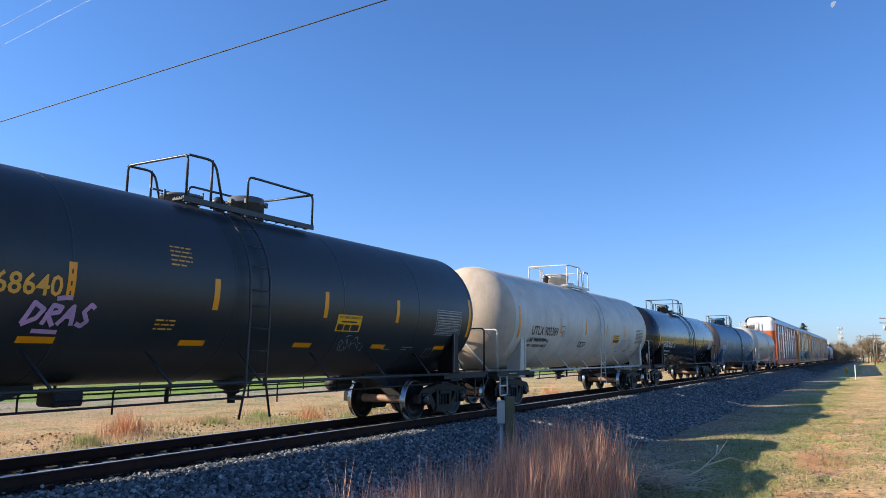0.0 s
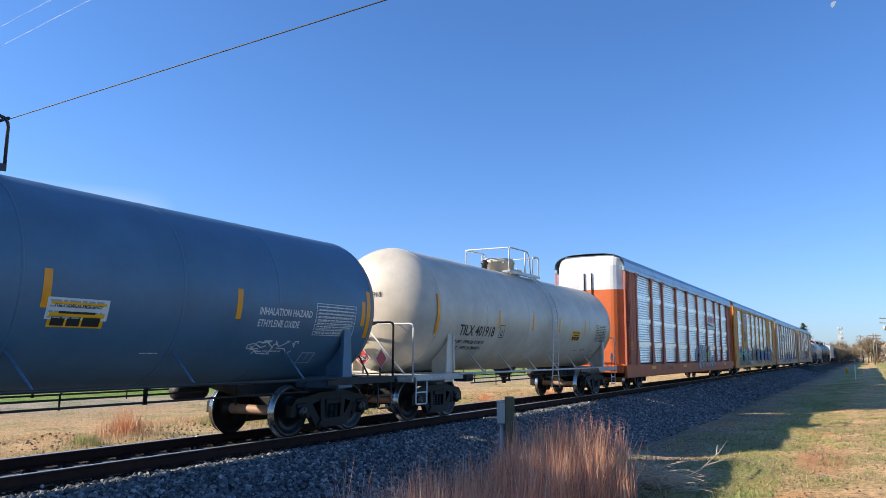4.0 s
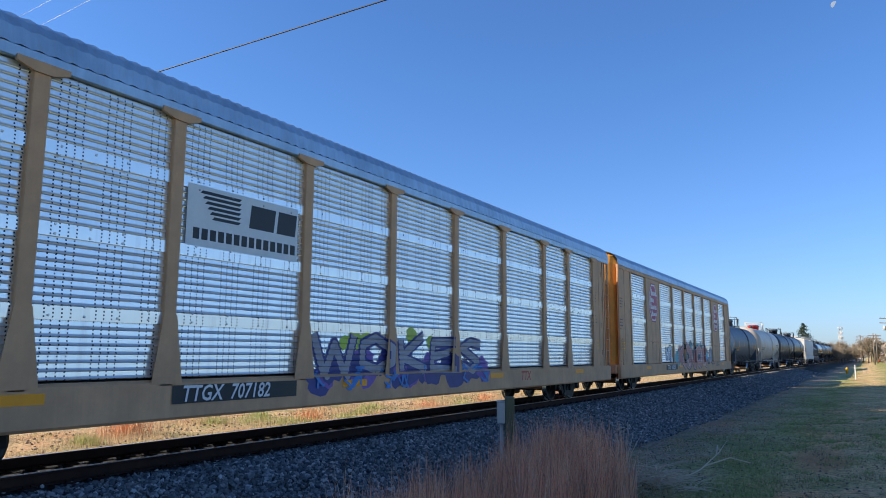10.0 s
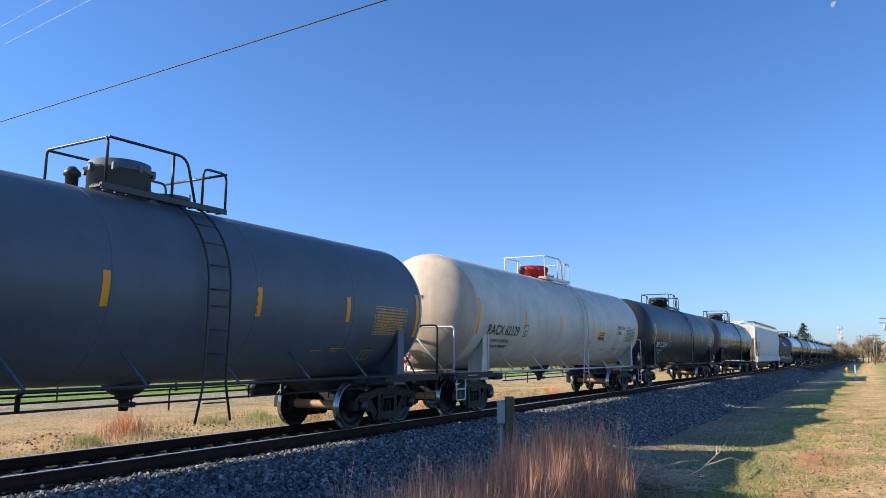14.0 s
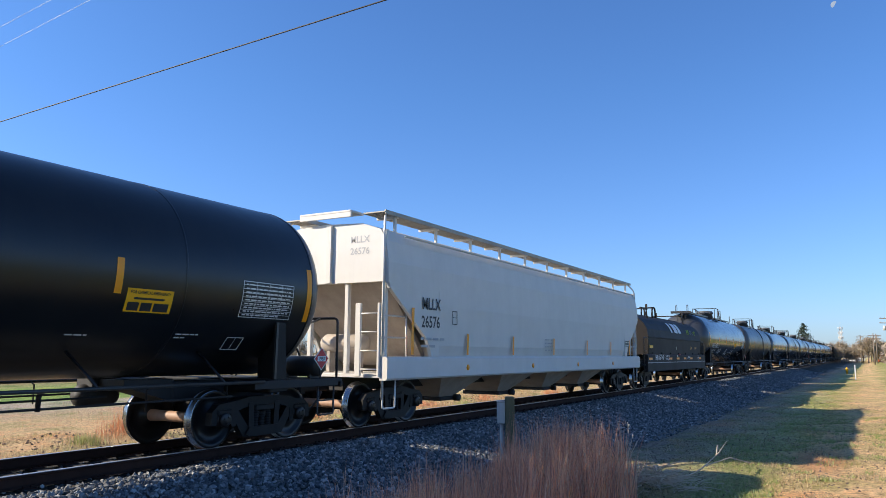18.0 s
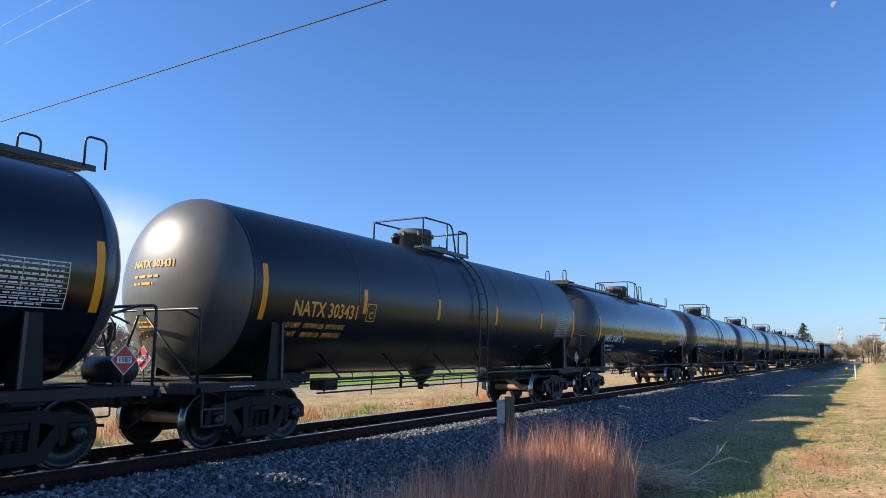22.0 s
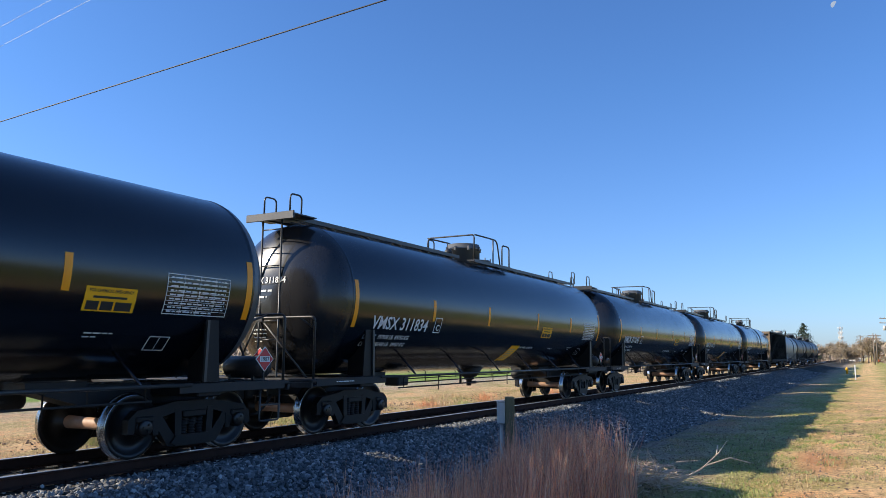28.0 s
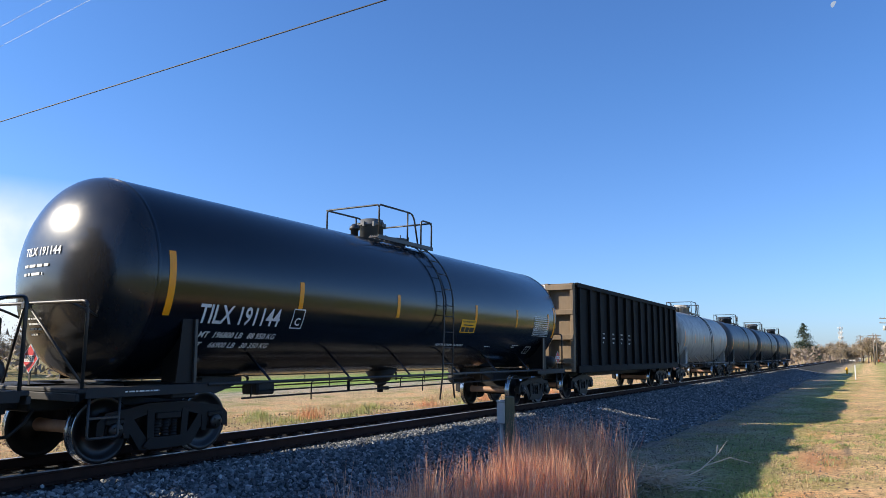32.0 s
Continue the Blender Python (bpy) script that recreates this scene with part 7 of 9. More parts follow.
def extra_up(car, spec):
    s = flat_side(-1.517)
    cx, cz = -7.95, 4.25
    # striped shield emblem on the closed panel, as plain shapes
    shield = [(-0.64, 0.25), (-0.7, 0.6), (-0.38, 0.82), (0, 0.7), (0.38, 0.82), (0.7, 0.6), (0.64, 0.25)]
    low = [(-0.62, 0.3), (0.62, 0.3), (0.66, -0.1), (0.56, -0.48), (0.3, -0.72), (0, -0.82), (-0.3, -0.72), (-0.56, -0.48), (-0.66, -0.1)]
    drape("emblem_field", [[(cx + x, cz + z) for x, z in outline(low, 1.05)]], s, 0.003, "letter_white", car)
    drape("emblem_shield", [[(cx + x, cz + z) for x, z in shield]], s, 0.005, "navy", car, label="navy and striped shield emblem")
    for k in range(7):
        x = -0.52 + k * 0.173
        d = math.sqrt(max(0, 1 - (x / 0.72) ** 2))
        drape("emblem_stripe", [[(cx + x - 0.045, cz + 0.29), (cx + x + 0.045, cz + 0.29), (cx + x + 0.045, cz + 0.1 - 0.86 * d), (cx + x - 0.045, cz + 0.1 - 0.86 * d)]], s, 0.006, "crimson", car)
    for k, (a, b) in enumerate(((-0.36, 0.36), (-0.44, 0.44))):
        drape("emblem_bar", [[(cx + a, cz + 0.5 - k * 0.2 - 0.05), (cx + b, cz + 0.5 - k * 0.2 - 0.05), (cx + b, cz + 0.5 - k * 0.2 + 0.06), (cx + a, cz + 0.5 - k * 0.2 + 0.06)]], s, 0.008, "letter_white", car)
    for k, txt in enumerate(("BUILDING", "AMERICA")):
        part("slogan", text_mesh(txt, 0.44, M["letter_black"], lambda u, w, k=k: (cx + u, -1.524, 3.04 - 0.38 * k + w), "CENTER", squeeze=0.78), None, car)
    flames(car, "flush", -11.4, -3.3, 1.1, 2.5, ("tag_pink", "tag_rose", "tag_pink"), 8, 3)
    flames(car, "flush", 1.6, 4.4, 0.9, 2.1, ("tag_pink", "tag_purple"), 9, 33)
    flames(car, "flush", 4.2, 11.2, 1.1, 2.2, ("tag_purple", "tag_pink"), 14, 34)
    splash(car, "flush", -3.75, -3.35, 1.55, 1.9, ("tag_blue",), 5, 4, 0.0075, (0.28, 0.42))
    splash(car, "flush", 2.6, 3.1, 1.45, 1.9, ("tag_blue",), 5, 14, 0.0075, (0.3, 0.45))
    wildstyle(car, "flush", -11.5, -4.15, 2.12, 21)
    splash(car, "flush", -2.6, 1.8, 1.0, 1.25, ("tag_black", "tag_green"), 16, 72, 0.003, (0.25, 0.4))
    graffiti(car, "flush", "MISHO", -3.1, 2.2, 0.95, 2.05, "tag_black", "tag_mint", 12, 0.29, 0.04, 0.07, "", "tag_black")
    graffiti(car, "flush", "LANTERN", 3.95, 10.15, 0.85, 2.08, "tag_black", "tag_mint", 13, 0.33, 0.045, 0.02, "black and mint sprayed lettering", "tag_purple")
    surf, cxs, czs = rack_surface("flush")
    squiggles(car, surf, cxs, czs, 10.2, 11.2, 1.0, 1.75, "tag_black", 16, 6, 0.025)
    drape("number_board", [[(-5.9, 0.8), (-3.6, 0.8), (-3.6, 1.06), (-5.9, 1.06)]], flat_side(-1.53), 0.013, "letter_black", car)
    part("reporting_mark", text_mesh("TTGX  697583", 0.3, M["letter_white"], lambda u, w: (-5.75 + u, -1.555, 0.83 + w), shear=0.2, squeeze=0.9), None, car)


def extra_kcs(car, spec):
    s = flat_side(-1.517)
    for cx, last in ((-7.95, "Lines"), (7.95, "")):
        cz, r = 3.92, 0.97
        octo = [(r * math.cos(radians(22.5 + 45 * k)) * 0.86, r * math.sin(radians(22.5 + 45 * k))) for k in range(8)]
        for grow, mat, lift in ((1.0, "crimson", 0.003), (0.93, "letter_white", 0.0045), (0.86, "crimson", 0.006)):
            drape("octagon_emblem", [[(cx + x * grow, cz + z * grow) for x, z in octo]], s, lift, mat, car, label="crimson octagon emblem with a white border" if grow == 1.0 else "")
        rnd = random.Random(17)
        for k, (a, b, h) in enumerate(((-0.34, 0.5, 0.15), (-0.44, 0.1, 0.15), (-0.46, 0.6, 0.15), (-0.3, 0.52, 0.13))):
            z, lean = cz + 0.46 - 0.32 * k, 0.03
            drape("emblem_initial", [[(cx + a - 0.1, z - h), (cx + a + 0.06, z - h), (cx + a + 0.06 + lean, z + h), (cx + a - 0.1 + lean, z + h)]], s, 0.0075, "letter_white", car)
            x = a + 0.1
            while x < b - 0.06:
                w, top = rnd.uniform(0.05, 0.09), h * rnd.uniform(0.45, 0.62)
                drape("emblem_bar", [[(cx + x, z - h * 0.9), (cx + x + w, z - h * 0.9), (cx + x + w, z + top - 0.03), (cx + x, z + top - 0.03)]], s, 0.0075, "letter_white", car)
                x += w + 0.035
    splash(car, "flush", -3.6, 5.2, 1.1, 2.0, ("tag_black", "tag_teal", "tag_black"), 22, 8, 0.002, (0.25, 0.5))
    graffiti(car, "flush", "KOVOR", -2.8, 4.6, 0.9, 1.95, "tag_salmon", "tag_white", 14, 0.4, 0.025, 0.08, "salmon pink sprayed lettering", "tag_black")
    graffiti(car, "flush", "HTL", -5.5, -4.15, 1.25, 1.9, "tag_white", "tag_black", 9, 0.22, 0.05, 0.03, "white bubble-shaped sprayed tag")
    splash(car, "flush", -2.4, 4.2, 1.95, 2.15, ("tag_teal", "tag_black", "tag_black", "tag_teal"), 12, 77, 0.0035, (0.16, 0.28))
    splash(car, "flush", -3.9, -2.9, 0.95, 1.7, ("tag_teal",), 5, 19, 0.0045, (0.2, 0.4))
    splash(car, "flush", 4.75, 5.1, 1.25, 1.7, ("tag_black",), 4, 15, 0.004, (0.32, 0.42))
    splash(car, "flush", 4.75, 5.15, 1.3, 1.7, ("tag_teal", "tag_blue"), 4, 16, 0.006, (0.18, 0.3))
    fs, fx, fz = rack_surface("flush")
    for r, mat, lift in ((0.5, "tag_black", 0.007), (0.43, "tag_silver", 0.009)):
        puff = [(6.05 + r * (1 + 0.1 * math.cos(9 * a)) * math.cos(a), 1.5 + r * (1 + 0.1 * math.cos(9 * a)) * math.sin(a)) for a in (k * math.tau / 54 for k in range(54))]
        drape("graffiti_puff", [puff], fs, lift, mat, car, fx, fz)
    surf, cxs, czs = rack_surface("flush")
    squiggles(car, surf, cxs, czs, -2.7, 4.5, 0.95, 2.0, "tag_white", 14, 9, 0.035)
    drape("number_board", [[(-5.9, 0.8), (-3.5, 0.8), (-3.5, 1.06), (-5.9, 1.06)]], flat_side(-1.53), 0.013, "letter_black", car)
    for k, txt in enumerate(("SPECIAL NO. 34", "BRAKE BEAM REQUIRED")):
        part("sill_text", text_mesh(txt, 0.13, M["letter_black"], lambda u, w, k=k: (8.0 + u, -1.536, 0.99 - 0.13 * k + w), "CENTER", squeeze=0.85), None, car)
    lines_panel(car, "sill_print", lambda u, w: (6.15 + u, -1.536, 0.9 + w), 0.95, 0.16, 2, "letter_black", rs=91)
    part("end_letters", text_mesh("BI", 0.24, M["letter_white"], lambda u, w: (13.1 + u, -1.535, 2.72 + w)), None, car)
    part("reporting_mark", text_mesh("TTGX  696558", 0.3, M["letter_white"], lambda u, w: (-5.75 + u, -1.555, 0.83 + w), shear=0.2, squeeze=0.9), None, car)


def extra_ns(car, spec):
    s = flat_side(-1.486)
    # emblem of slanted bars and two dark blocks over a pale panel
    drape("emblem_panel", [[(-6.78, 3.09), (-4.35, 3.09), (-4.35, 4.02), (-6.78, 4.02)]], s, 0.002, "letter_white", car)
    for k in range(6):
        z = 3.95 - k * 0.075
        drape("emblem_bar", [[(-6.55 + 0.05 * k, z - 0.048), (-5.75, z - 0.048), (-5.7, z), (-6.5 + 0.05 * k, z)]], s, 0.004, "letter_black", car)
    for a, b in ((-5.52, -4.95), (-4.88, -4.42)):
        drape("emblem_block", [[(a, 3.52), (b, 3.52), (b + 0.04, 3.9), (a + 0.04, 3.9)]], s, 0.004, "letter_black", car, label="dark railway emblem block" if a < -5.2 else "")
    for k in range(14):
        x = -6.65 + k * 0.163
        drape("emblem_bar", [[(x, 3.2), (x + 0.12, 3.2), (x + 0.12, 3.37), (x, 3.37)]], s, 0.004, "letter_black", car)
    splash(car, "posts", -3.8, 3.0, 0.95, 1.4, ("tag_navy", "tag_purple", "tag_navy"), 22, 31, 0.002, (0.25, 0.5))
    splash(car, "posts", -3.2, 0.6, 1.65, 1.95, ("tag_lime",), 6, 32, 0.003, (0.15, 0.28))
    graffiti(car, "posts", "WOKES", -3.9, 2.9, 1.15, 1.85, "tag_silver", "tag_navy", 33, 0.17, 0.05, 0.06, "silver and navy sprayed lettering")
    surf, cxs, czs = rack_surface("posts")
    squiggles(car, surf, cxs, czs, -3.8, 3.0, 0.85, 1.25, "tag_blue", 14, 34, 0.05)
    drape("number_board", [[(-6.9, 0.8), (-4.3, 0.8), (-4.3, 1.06), (-6.9, 1.06)]], flat_side(-1.53), 0.013, "letter_black", car)
    part("reporting_mark", text_mesh("TTGX  707182", 0.32, M["letter_white"], lambda u, w: (-6.75 + u, -1.555, 0.83 + w), shear=0.2, squeeze=0.9), None, car)
    part("owner_mark", text_mesh("TTX", 0.36, M["sign_red"], lambda u, w: (5.1 + u, -1.535, 0.8 + w), shear=0.2), None, car)


def extra_bnsf(car, spec):
    s = flat_side(-1.486)
    drape("emblem_panel", [[(4.3, 3.15), (6.9, 3.15), (6.9, 4.0), (4.3, 4.0)]], s, 0.002, "letter_white", car)
    for k in range(4):
        x = 4.55 + k * 0.58
        drape("emblem_block", [[(x, 3.56), (x + 0.44, 3.56), (x + 0.58, 3.9), (x + 0.14, 3.9)]], s, 0.005, "sign_red", car, label="slanted red emblem block" if k == 0 else "")
    drape("emblem_swoosh", [[(4.35, 3.5), (6.6, 3.34), (6.6, 3.3), (4.45, 3.36)]], s, 0.005, "letter_black", car)
    surf, cxs, czs = rack_surface("posts")
    flames(car, "posts", 0.6, 5.4, 1.2, 2.1, ("tag_lime",), 7, 41)
    bubbles = ((0.35, [(0.75, 1.45), (1.1, 1.85), (1.55, 1.75), (1.6, 1.35), (1.2, 1.15), (1.5, 0.95)], 0.46), (1, [(2.1, 2.0), (2.05, 1.3), (2.4, 1.0), (2.75, 1.35), (2.7, 1.95)], 0.34),
               (2, [(3.7, 1.95), (3.3, 1.7), (3.7, 1.35), (3.4, 1.0)], 0.4), (3, [(4.4, 0.98), (4.35, 1.7), (4.8, 1.85), (5.1, 1.5), (4.7, 1.3), (5.3, 0.98)], 0.36), (4, [(5.75, 1.0), (5.8, 1.25), (6.15, 1.3), (6.25, 1.0)], 0.26))
    for k, line, w in bubbles:
        for name, ww, mat, lift in (("graffiti_edge", w + 0.1, "tag_black", 0.006), ("graffiti_letter", w, "tag_silver", 0.012)):
            disc = [[(x + ww / 2 * math.cos(a), z + ww / 2 * math.sin(a)) for a in (i * math.tau / 12 for i in range(12))] for x, z in line]
            drape(name, stroke_faces([line], ww) + disc, surf, lift + 0.001 * k, mat, car, cxs, czs, "silver bubble-shaped sprayed letter" if mat == "tag_silver" else "")
        drape("graffiti_shine", stroke_faces([[(x - w * 0.22, z + w * 0.2) for x, z in line[:3]]], 0.035), surf, 0.0185 + 0.001 * k, "tag_lilac", car, cxs, czs)
    part("weight_line", text_mesh("LD LMT 80000", 0.2, M["letter_black"], lambda u, w: (-6.6 + u, -1.536, 0.84 + w)), None, car)
    frame_on(car, "plate_box", lambda u, w: (-7.6 + u, -1.535, 0.82 + w), 0.4, 0.26, 0.02, "letter_black", 2)


def tank_graffiti(car, R, zc, lines, mat, width, lift=0.01, name="graffiti_scrawl", label=""):
    bm = bmesh.new()
    for i, p in enumerate(stroke_faces(lines, width)):
        bm.faces.new([bm.verts.new((x, 0.0001 * i, z)) for x, z in p])
    zs = [v.co.z for v in bm.verts]
    c = min(zs) + 0.15
    while c < max(zs):
        bmesh.ops.bisect_plane(bm, geom=bm.verts[:] + bm.edges[:] + bm.faces[:], plane_co=(0, 0, c), plane_no=(0, 0, 1))
        c += 0.15
    for v in bm.verts:
        v.co = Vector(on_tank(R, zc, lift + v.co.y)(v.co.x, v.co.z))
    me = bpy.data.meshes.new(name)
    bm.to_mesh(me)
    bm.free()
    me.materials.append(M[mat])
    return part(name, me, None, car, label)


def word_lines(word, x0, z0, w, h, rs, jitter=0.04, slant=0.0):
    rnd = random.Random(rs)
    out = []
    for i, ch in enumerate(word):
        for line in GLYPH[ch]:
            out.append([(x0 + (i + 0.9 * px) * w + slant * pz * h + rnd.uniform(-jitter, jitter), z0 + h * pz + rnd.uniform(-jitter, jitter)) for px, pz in line])
    return out


def scribble(x0, x1, z0, z1, count, rs, step=0.3):
    rnd = random.Random(rs)
    out = []
    for _ in range(count):
        x, z = rnd.uniform(x0, x1), rnd.uniform(z0, z1)
        line = [(x, z)]
        for _ in range(rnd.randint(3, 7)):
            x, z = min(x1, max(x0, x + rnd.uniform(-step, step * 1.2))), min(z1, max(z0, z + rnd.uniform(-step, step)))
            line.append((x, z))
        out.append(line)
    return out


def extra_first(car, spec, R, zc, hb, depth):
    w = word_lines("DRAS", -4.62, 1.83, 0.22, 0.27, 3, 0.02, 0.35)
    tank_graffiti(car, R, zc, w, "tag_lilac", 0.06, 0.012, label="pale purple sprayed tag")
    tank_graffiti(car, R, zc, [[(-4.25, 2.17), (-4.05, 2.2)], [(-4.45, 1.74), (-4.12, 1.73)]], "tag_lilac", 0.06, 0.011)
    tank_graffiti(car, R, zc, scribble(1.6, 2.4, 1.5, 1.85, 7, 4, 0.15), "letter_grey", 0.009, 0.01)
    for x in (-4.58, -2.17, 0.33, 2.7, 5.2):
        lines_panel(car, "reflector", on_tank(R, zc, 0.006, x, 1.56), 0.48, 0.1, 1, "stripe", "stripe", rs=1)
    lines_panel(car, "small_print", on_tank(R, zc, 0.006, -2.6, 2.75), 0.45, 0.34, 5, "letter_yellow", rs=51)
    lines_panel(car, "small_print", on_tank(R, zc, 0.006, -2.75, 1.8), 0.4, 0.2, 3, "letter_yellow", rs=52)


def extra_white(car, spec, R, zc, hb, depth):
    part("small_text", text_mesh("THE TANK CAR PEOPLE", 0.12, M["letter_black"], on_tank(R, zc, 0.006, -5.8, zc - 0.64), fit=1.3), None, car)
    tank_graffiti(car, R, zc, word_lines("OCD", -1.55, 1.75, 0.26, 0.2, 5, 0.02), "tag_black", 0.035, 0.009)
    tank_graffiti(car, R, zc, scribble(2.8, 4.9, 1.7, 2.1, 12, 6, 0.25), "letter_grey", 0.02, 0.009)


def extra_blue(car, spec, R, zc, hb, depth):
    for k, txt in enumerate(("INHALATION HAZARD", "ETHYLENE OXIDE")):
        part("hazard_text", text_mesh(txt, 0.17, M["letter_white"], on_tank(R, zc, 0.009, 5.15, zc - 0.26 - 0.2 * k), squeeze=0.75), None, car)
    lines_panel(car, "paint_patch", on_tank(R, zc, 0.004, 5.1, zc - 0.55), 1.45, 0.5, 1, "tag_blue", "blue_grey", rs=61, fill=0.0)
    lines_panel(car, "paper_label", on_tank(R, zc, 0.006, 1.55, zc - 0.5), 0.85, 0.28, 4, "letter_grey", "letter_white", rs=62)
    tank_graffiti(car, R, zc, scribble(5.1, 6.3, 1.45, 1.7, 9, 7, 0.2), "tag_white", 0.022, 0.01)
    tank_graffiti(car, R, zc, scribble(-4.6, -2.2, 1.6, 2.0, 10, 8, 0.3), "letter_grey", 0.02, 0.009)
    tank_graffiti(car, R, zc, [[(-6.9, 1.95), (-6.3, 1.85)], [(-6.8, 1.75), (-6.2, 1.7)]], "tag_blue", 0.22, 0.008)


def extra_slate(car, spec, R, zc, hb, depth):
    g = Geo()
    f = on_head(R, zc, hb, depth, 0, 0, 0.006)
    rnd = random.Random(9)
    # pale flaking paint on the leading head
    for _ in range(60):
        y, z = rnd.uniform(-0.2, 0.9), zc + rnd.uniform(-1.1, 1.2)
        if y * y + (z - zc) ** 2 > (R * 0.93) ** 2:
            continue
        r = rnd.uniform(0.02, 0.09)
        pts = [f(-(y + r * rnd.uniform(0.6, 1.2) * math.cos(a)), z + r * 1.8 * rnd.uniform(0.6, 1.2) * math.sin(a)) for a in (k * math.tau / 7 for k in range(7))]
        g.add(pts, [tuple(range(7))])
    part("flaking_paint", g, M["tag_silver"], car, "flaking pale paint")


def extra_propylene(car, spec, R, zc, hb, depth):
    for k, txt in enumerate(("PROPYLENE", "OXIDE")):
        part("hazard_text", text_mesh(txt, 0.2, M["letter_black"], on_tank(R, zc, 0.009, 4.6, zc - 0.12 - 0.21 * k), squeeze=0.85), None, car)
    for a, b, w, h in ((0.9, -0.8, 0.9, 0.2), (2.6, -0.8, 0.8, 0.4), (5.5, -0.55, 0.5, 0.3)):
        lines_panel(car, "small_print", on_tank(R, zc, 0.006, a, zc + b), w, h, 3, "letter_grey", rs=71)


def extra_tags(car, spec, R, zc, hb, depth):
    tank_graffiti(car, R, zc, word_lines("RAM", -3.95, 1.55, 0.34, 0.4, 15, 0.05, 0.4), "tag_white", 0.03, 0.01, label="white chalk-like tag")
    tank_graffiti(car, R, zc, scribble(-0.9, 0.1, 1.5, 1.95, 8, 16, 0.25), "tag_white", 0.026, 0.01)
    tank_graffiti(car, R, zc, scribble(1.5, 2.6, 1.55, 1.85, 8, 17, 0.22), "tag_white", 0.026, 0.01)


def extra_patch(car, spec, R, zc, hb, depth):
    x, z = spec["mark_x"], zc - 0.6 + spec["mark_dz"]
    lines_panel(car, "painted_patch", on_tank(R, zc, 0.004, x - 0.08, z - 0.07), 1.02, 0.43, 1, "black", "black", fill=0.0, label="black painted-out patch behind the letters")
    strip_on_tank(car, "painted_patch", "black", R, zc, -7.2, zc - 0.76, zc - 0.6, 0.16)


def extra_scrawl(car, spec, R, zc, hb, depth):
    tank_graffiti(car, R, zc, word_lines("MOS", 2.8, 1.45, 0.6, 0.55, 25, 0.1, 0.5), "tag_silver", 0.06, 0.01, label="pale graffiti scrawl")
    tank_graffiti(car, R, zc, [[(1.2, 1.42), (2.2, 1.45), (3.0, 1.6)], [(4.2, 1.4), (4.9, 1.9)]], "tag_silver", 0.045, 0.01)
    tank_graffiti(car, R, zc, scribble(4.1, 5.0, 1.75, 2.0, 8, 26, 0.2), "tag_white", 0.02, 0.01)


def extra_label(car, spec, R, zc, hb, depth):
    f = on_tank(R, zc, 0.008)
    v = []
    for k in range(5):
        z = 1.12 + 0.15 * k
        v += [f(0.0 + 0.075 * k, z), f(0.58 + 0.075 * k, z)]
    part("slanted_label", Geo().add(v, [(2 * k, 2 * k + 1, 2 * k + 3, 2 * k + 2) for k in range(4)]), M["label_yellow"], car, "slanted yellow label with fine print")
    lines_panel(car, "label_print", lambda u, w: f(0.06 + u + w * 0.5, 1.17 + w), 0.48, 0.45, 6, "letter_grey", rs=81)


# ---------------------------------------------------------------- trackside things and distance
def build_post():
    p = thing("marker_post", "weathered timber post with a grey metal box", "post", at=pose(12.0, -4.4, -0.78, 0, 0, -62))
    part("timber_post", Geo().box(0.002, 0.165, -0.1, 0.1, -0.1, 1.56, 0.012), M["post_wood"], p, "greenish weathered timber post")
    b = part("metal_box", Geo().box(-0.14, 0.0, -0.09, 0.09, 1.1, 1.47, 0.012), M["box_grey"], p, "pale grey metal box")
    part("box_lid", Geo().box(-0.15, 0.0, -0.1, 0.1, 1.47, 1.49, 0.006), M["box_grey"], b)
    part("conduit", Geo().tube([(-0.06, 0, -0.1), (-0.06, 0, 1.12)], 0.034, 8), M["box_grey"], p)


def build_wires():
    for name, x, y0, z0, y1, z1, r, mat in (("power_line", 15.0, -60, 12.6, 60, 8.99, 0.02, "wire"), ("service_wire", 10.5, -30, 14.32, 40, 7.57, 0.0045, "wire_pale"),
                                            ("service_wire", 11.2, -30, 14.62, 40, 7.5, 0.0045, "wire_pale")):
        pts = [(x, y0 + (y1 - y0) * k / 24, z0 + (z1 - z0) * k / 24) for k in range(25)]
        tagged(new(name, Geo().tube(pts, r, 6).mesh(name, M[mat])), "thin overhead utility wire against the sky", "utility wire")


def build_moon():
    """A pale half disc, far off; its sunlit half is put in as shape and glow."""
    m, n, l, b = material("moonlight")
    t = noise_node(n, l, 0.12, 5, 0.6)
    r = ramp(n, [(0.3, (0.42, 0.56, 0.8)), (0.7, (0.62, 0.72, 0.9))])
    l.new(t.outputs[0], r.inputs[0])
    b.inputs["Base Color"].default_value = (0.05, 0.05, 0.05, 1)
    b.inputs["Roughness"].default_value = 1
    l.new(r.outputs[0], b.inputs["Emission Color"])
    b.inputs["Emission Strength"].default_value = 0.5
    az, el = radians(0.55), radians(23.72)
    d = Vector((math.cos(az) * math.cos(el), math.sin(az) * math.cos(el), math.sin(el)))
    R = 16.0
    rim = [(R * math.sin(a), R * math.cos(a)) for a in (math.pi * k / 16 for k in range(17))]
    inner = [(-R * 0.15 * math.sin(a), R * math.cos(a)) for a in (math.pi * k / 16 for k in range(15, 0, -1))]
    g = Geo().prism(rim + inner, -0.5, 0.5)
    ob = new("moon", g.mesh("moon", m))
    ob.matrix_basis = look(Vector(EYE) + d * 4200, EYE) @ pose(0, 0, 0, 90, 0, 0) @ pose(0, 0, 0, 0, 35, 0)
    tagged(ob, "pale half moon in the daytime sky", "moon")


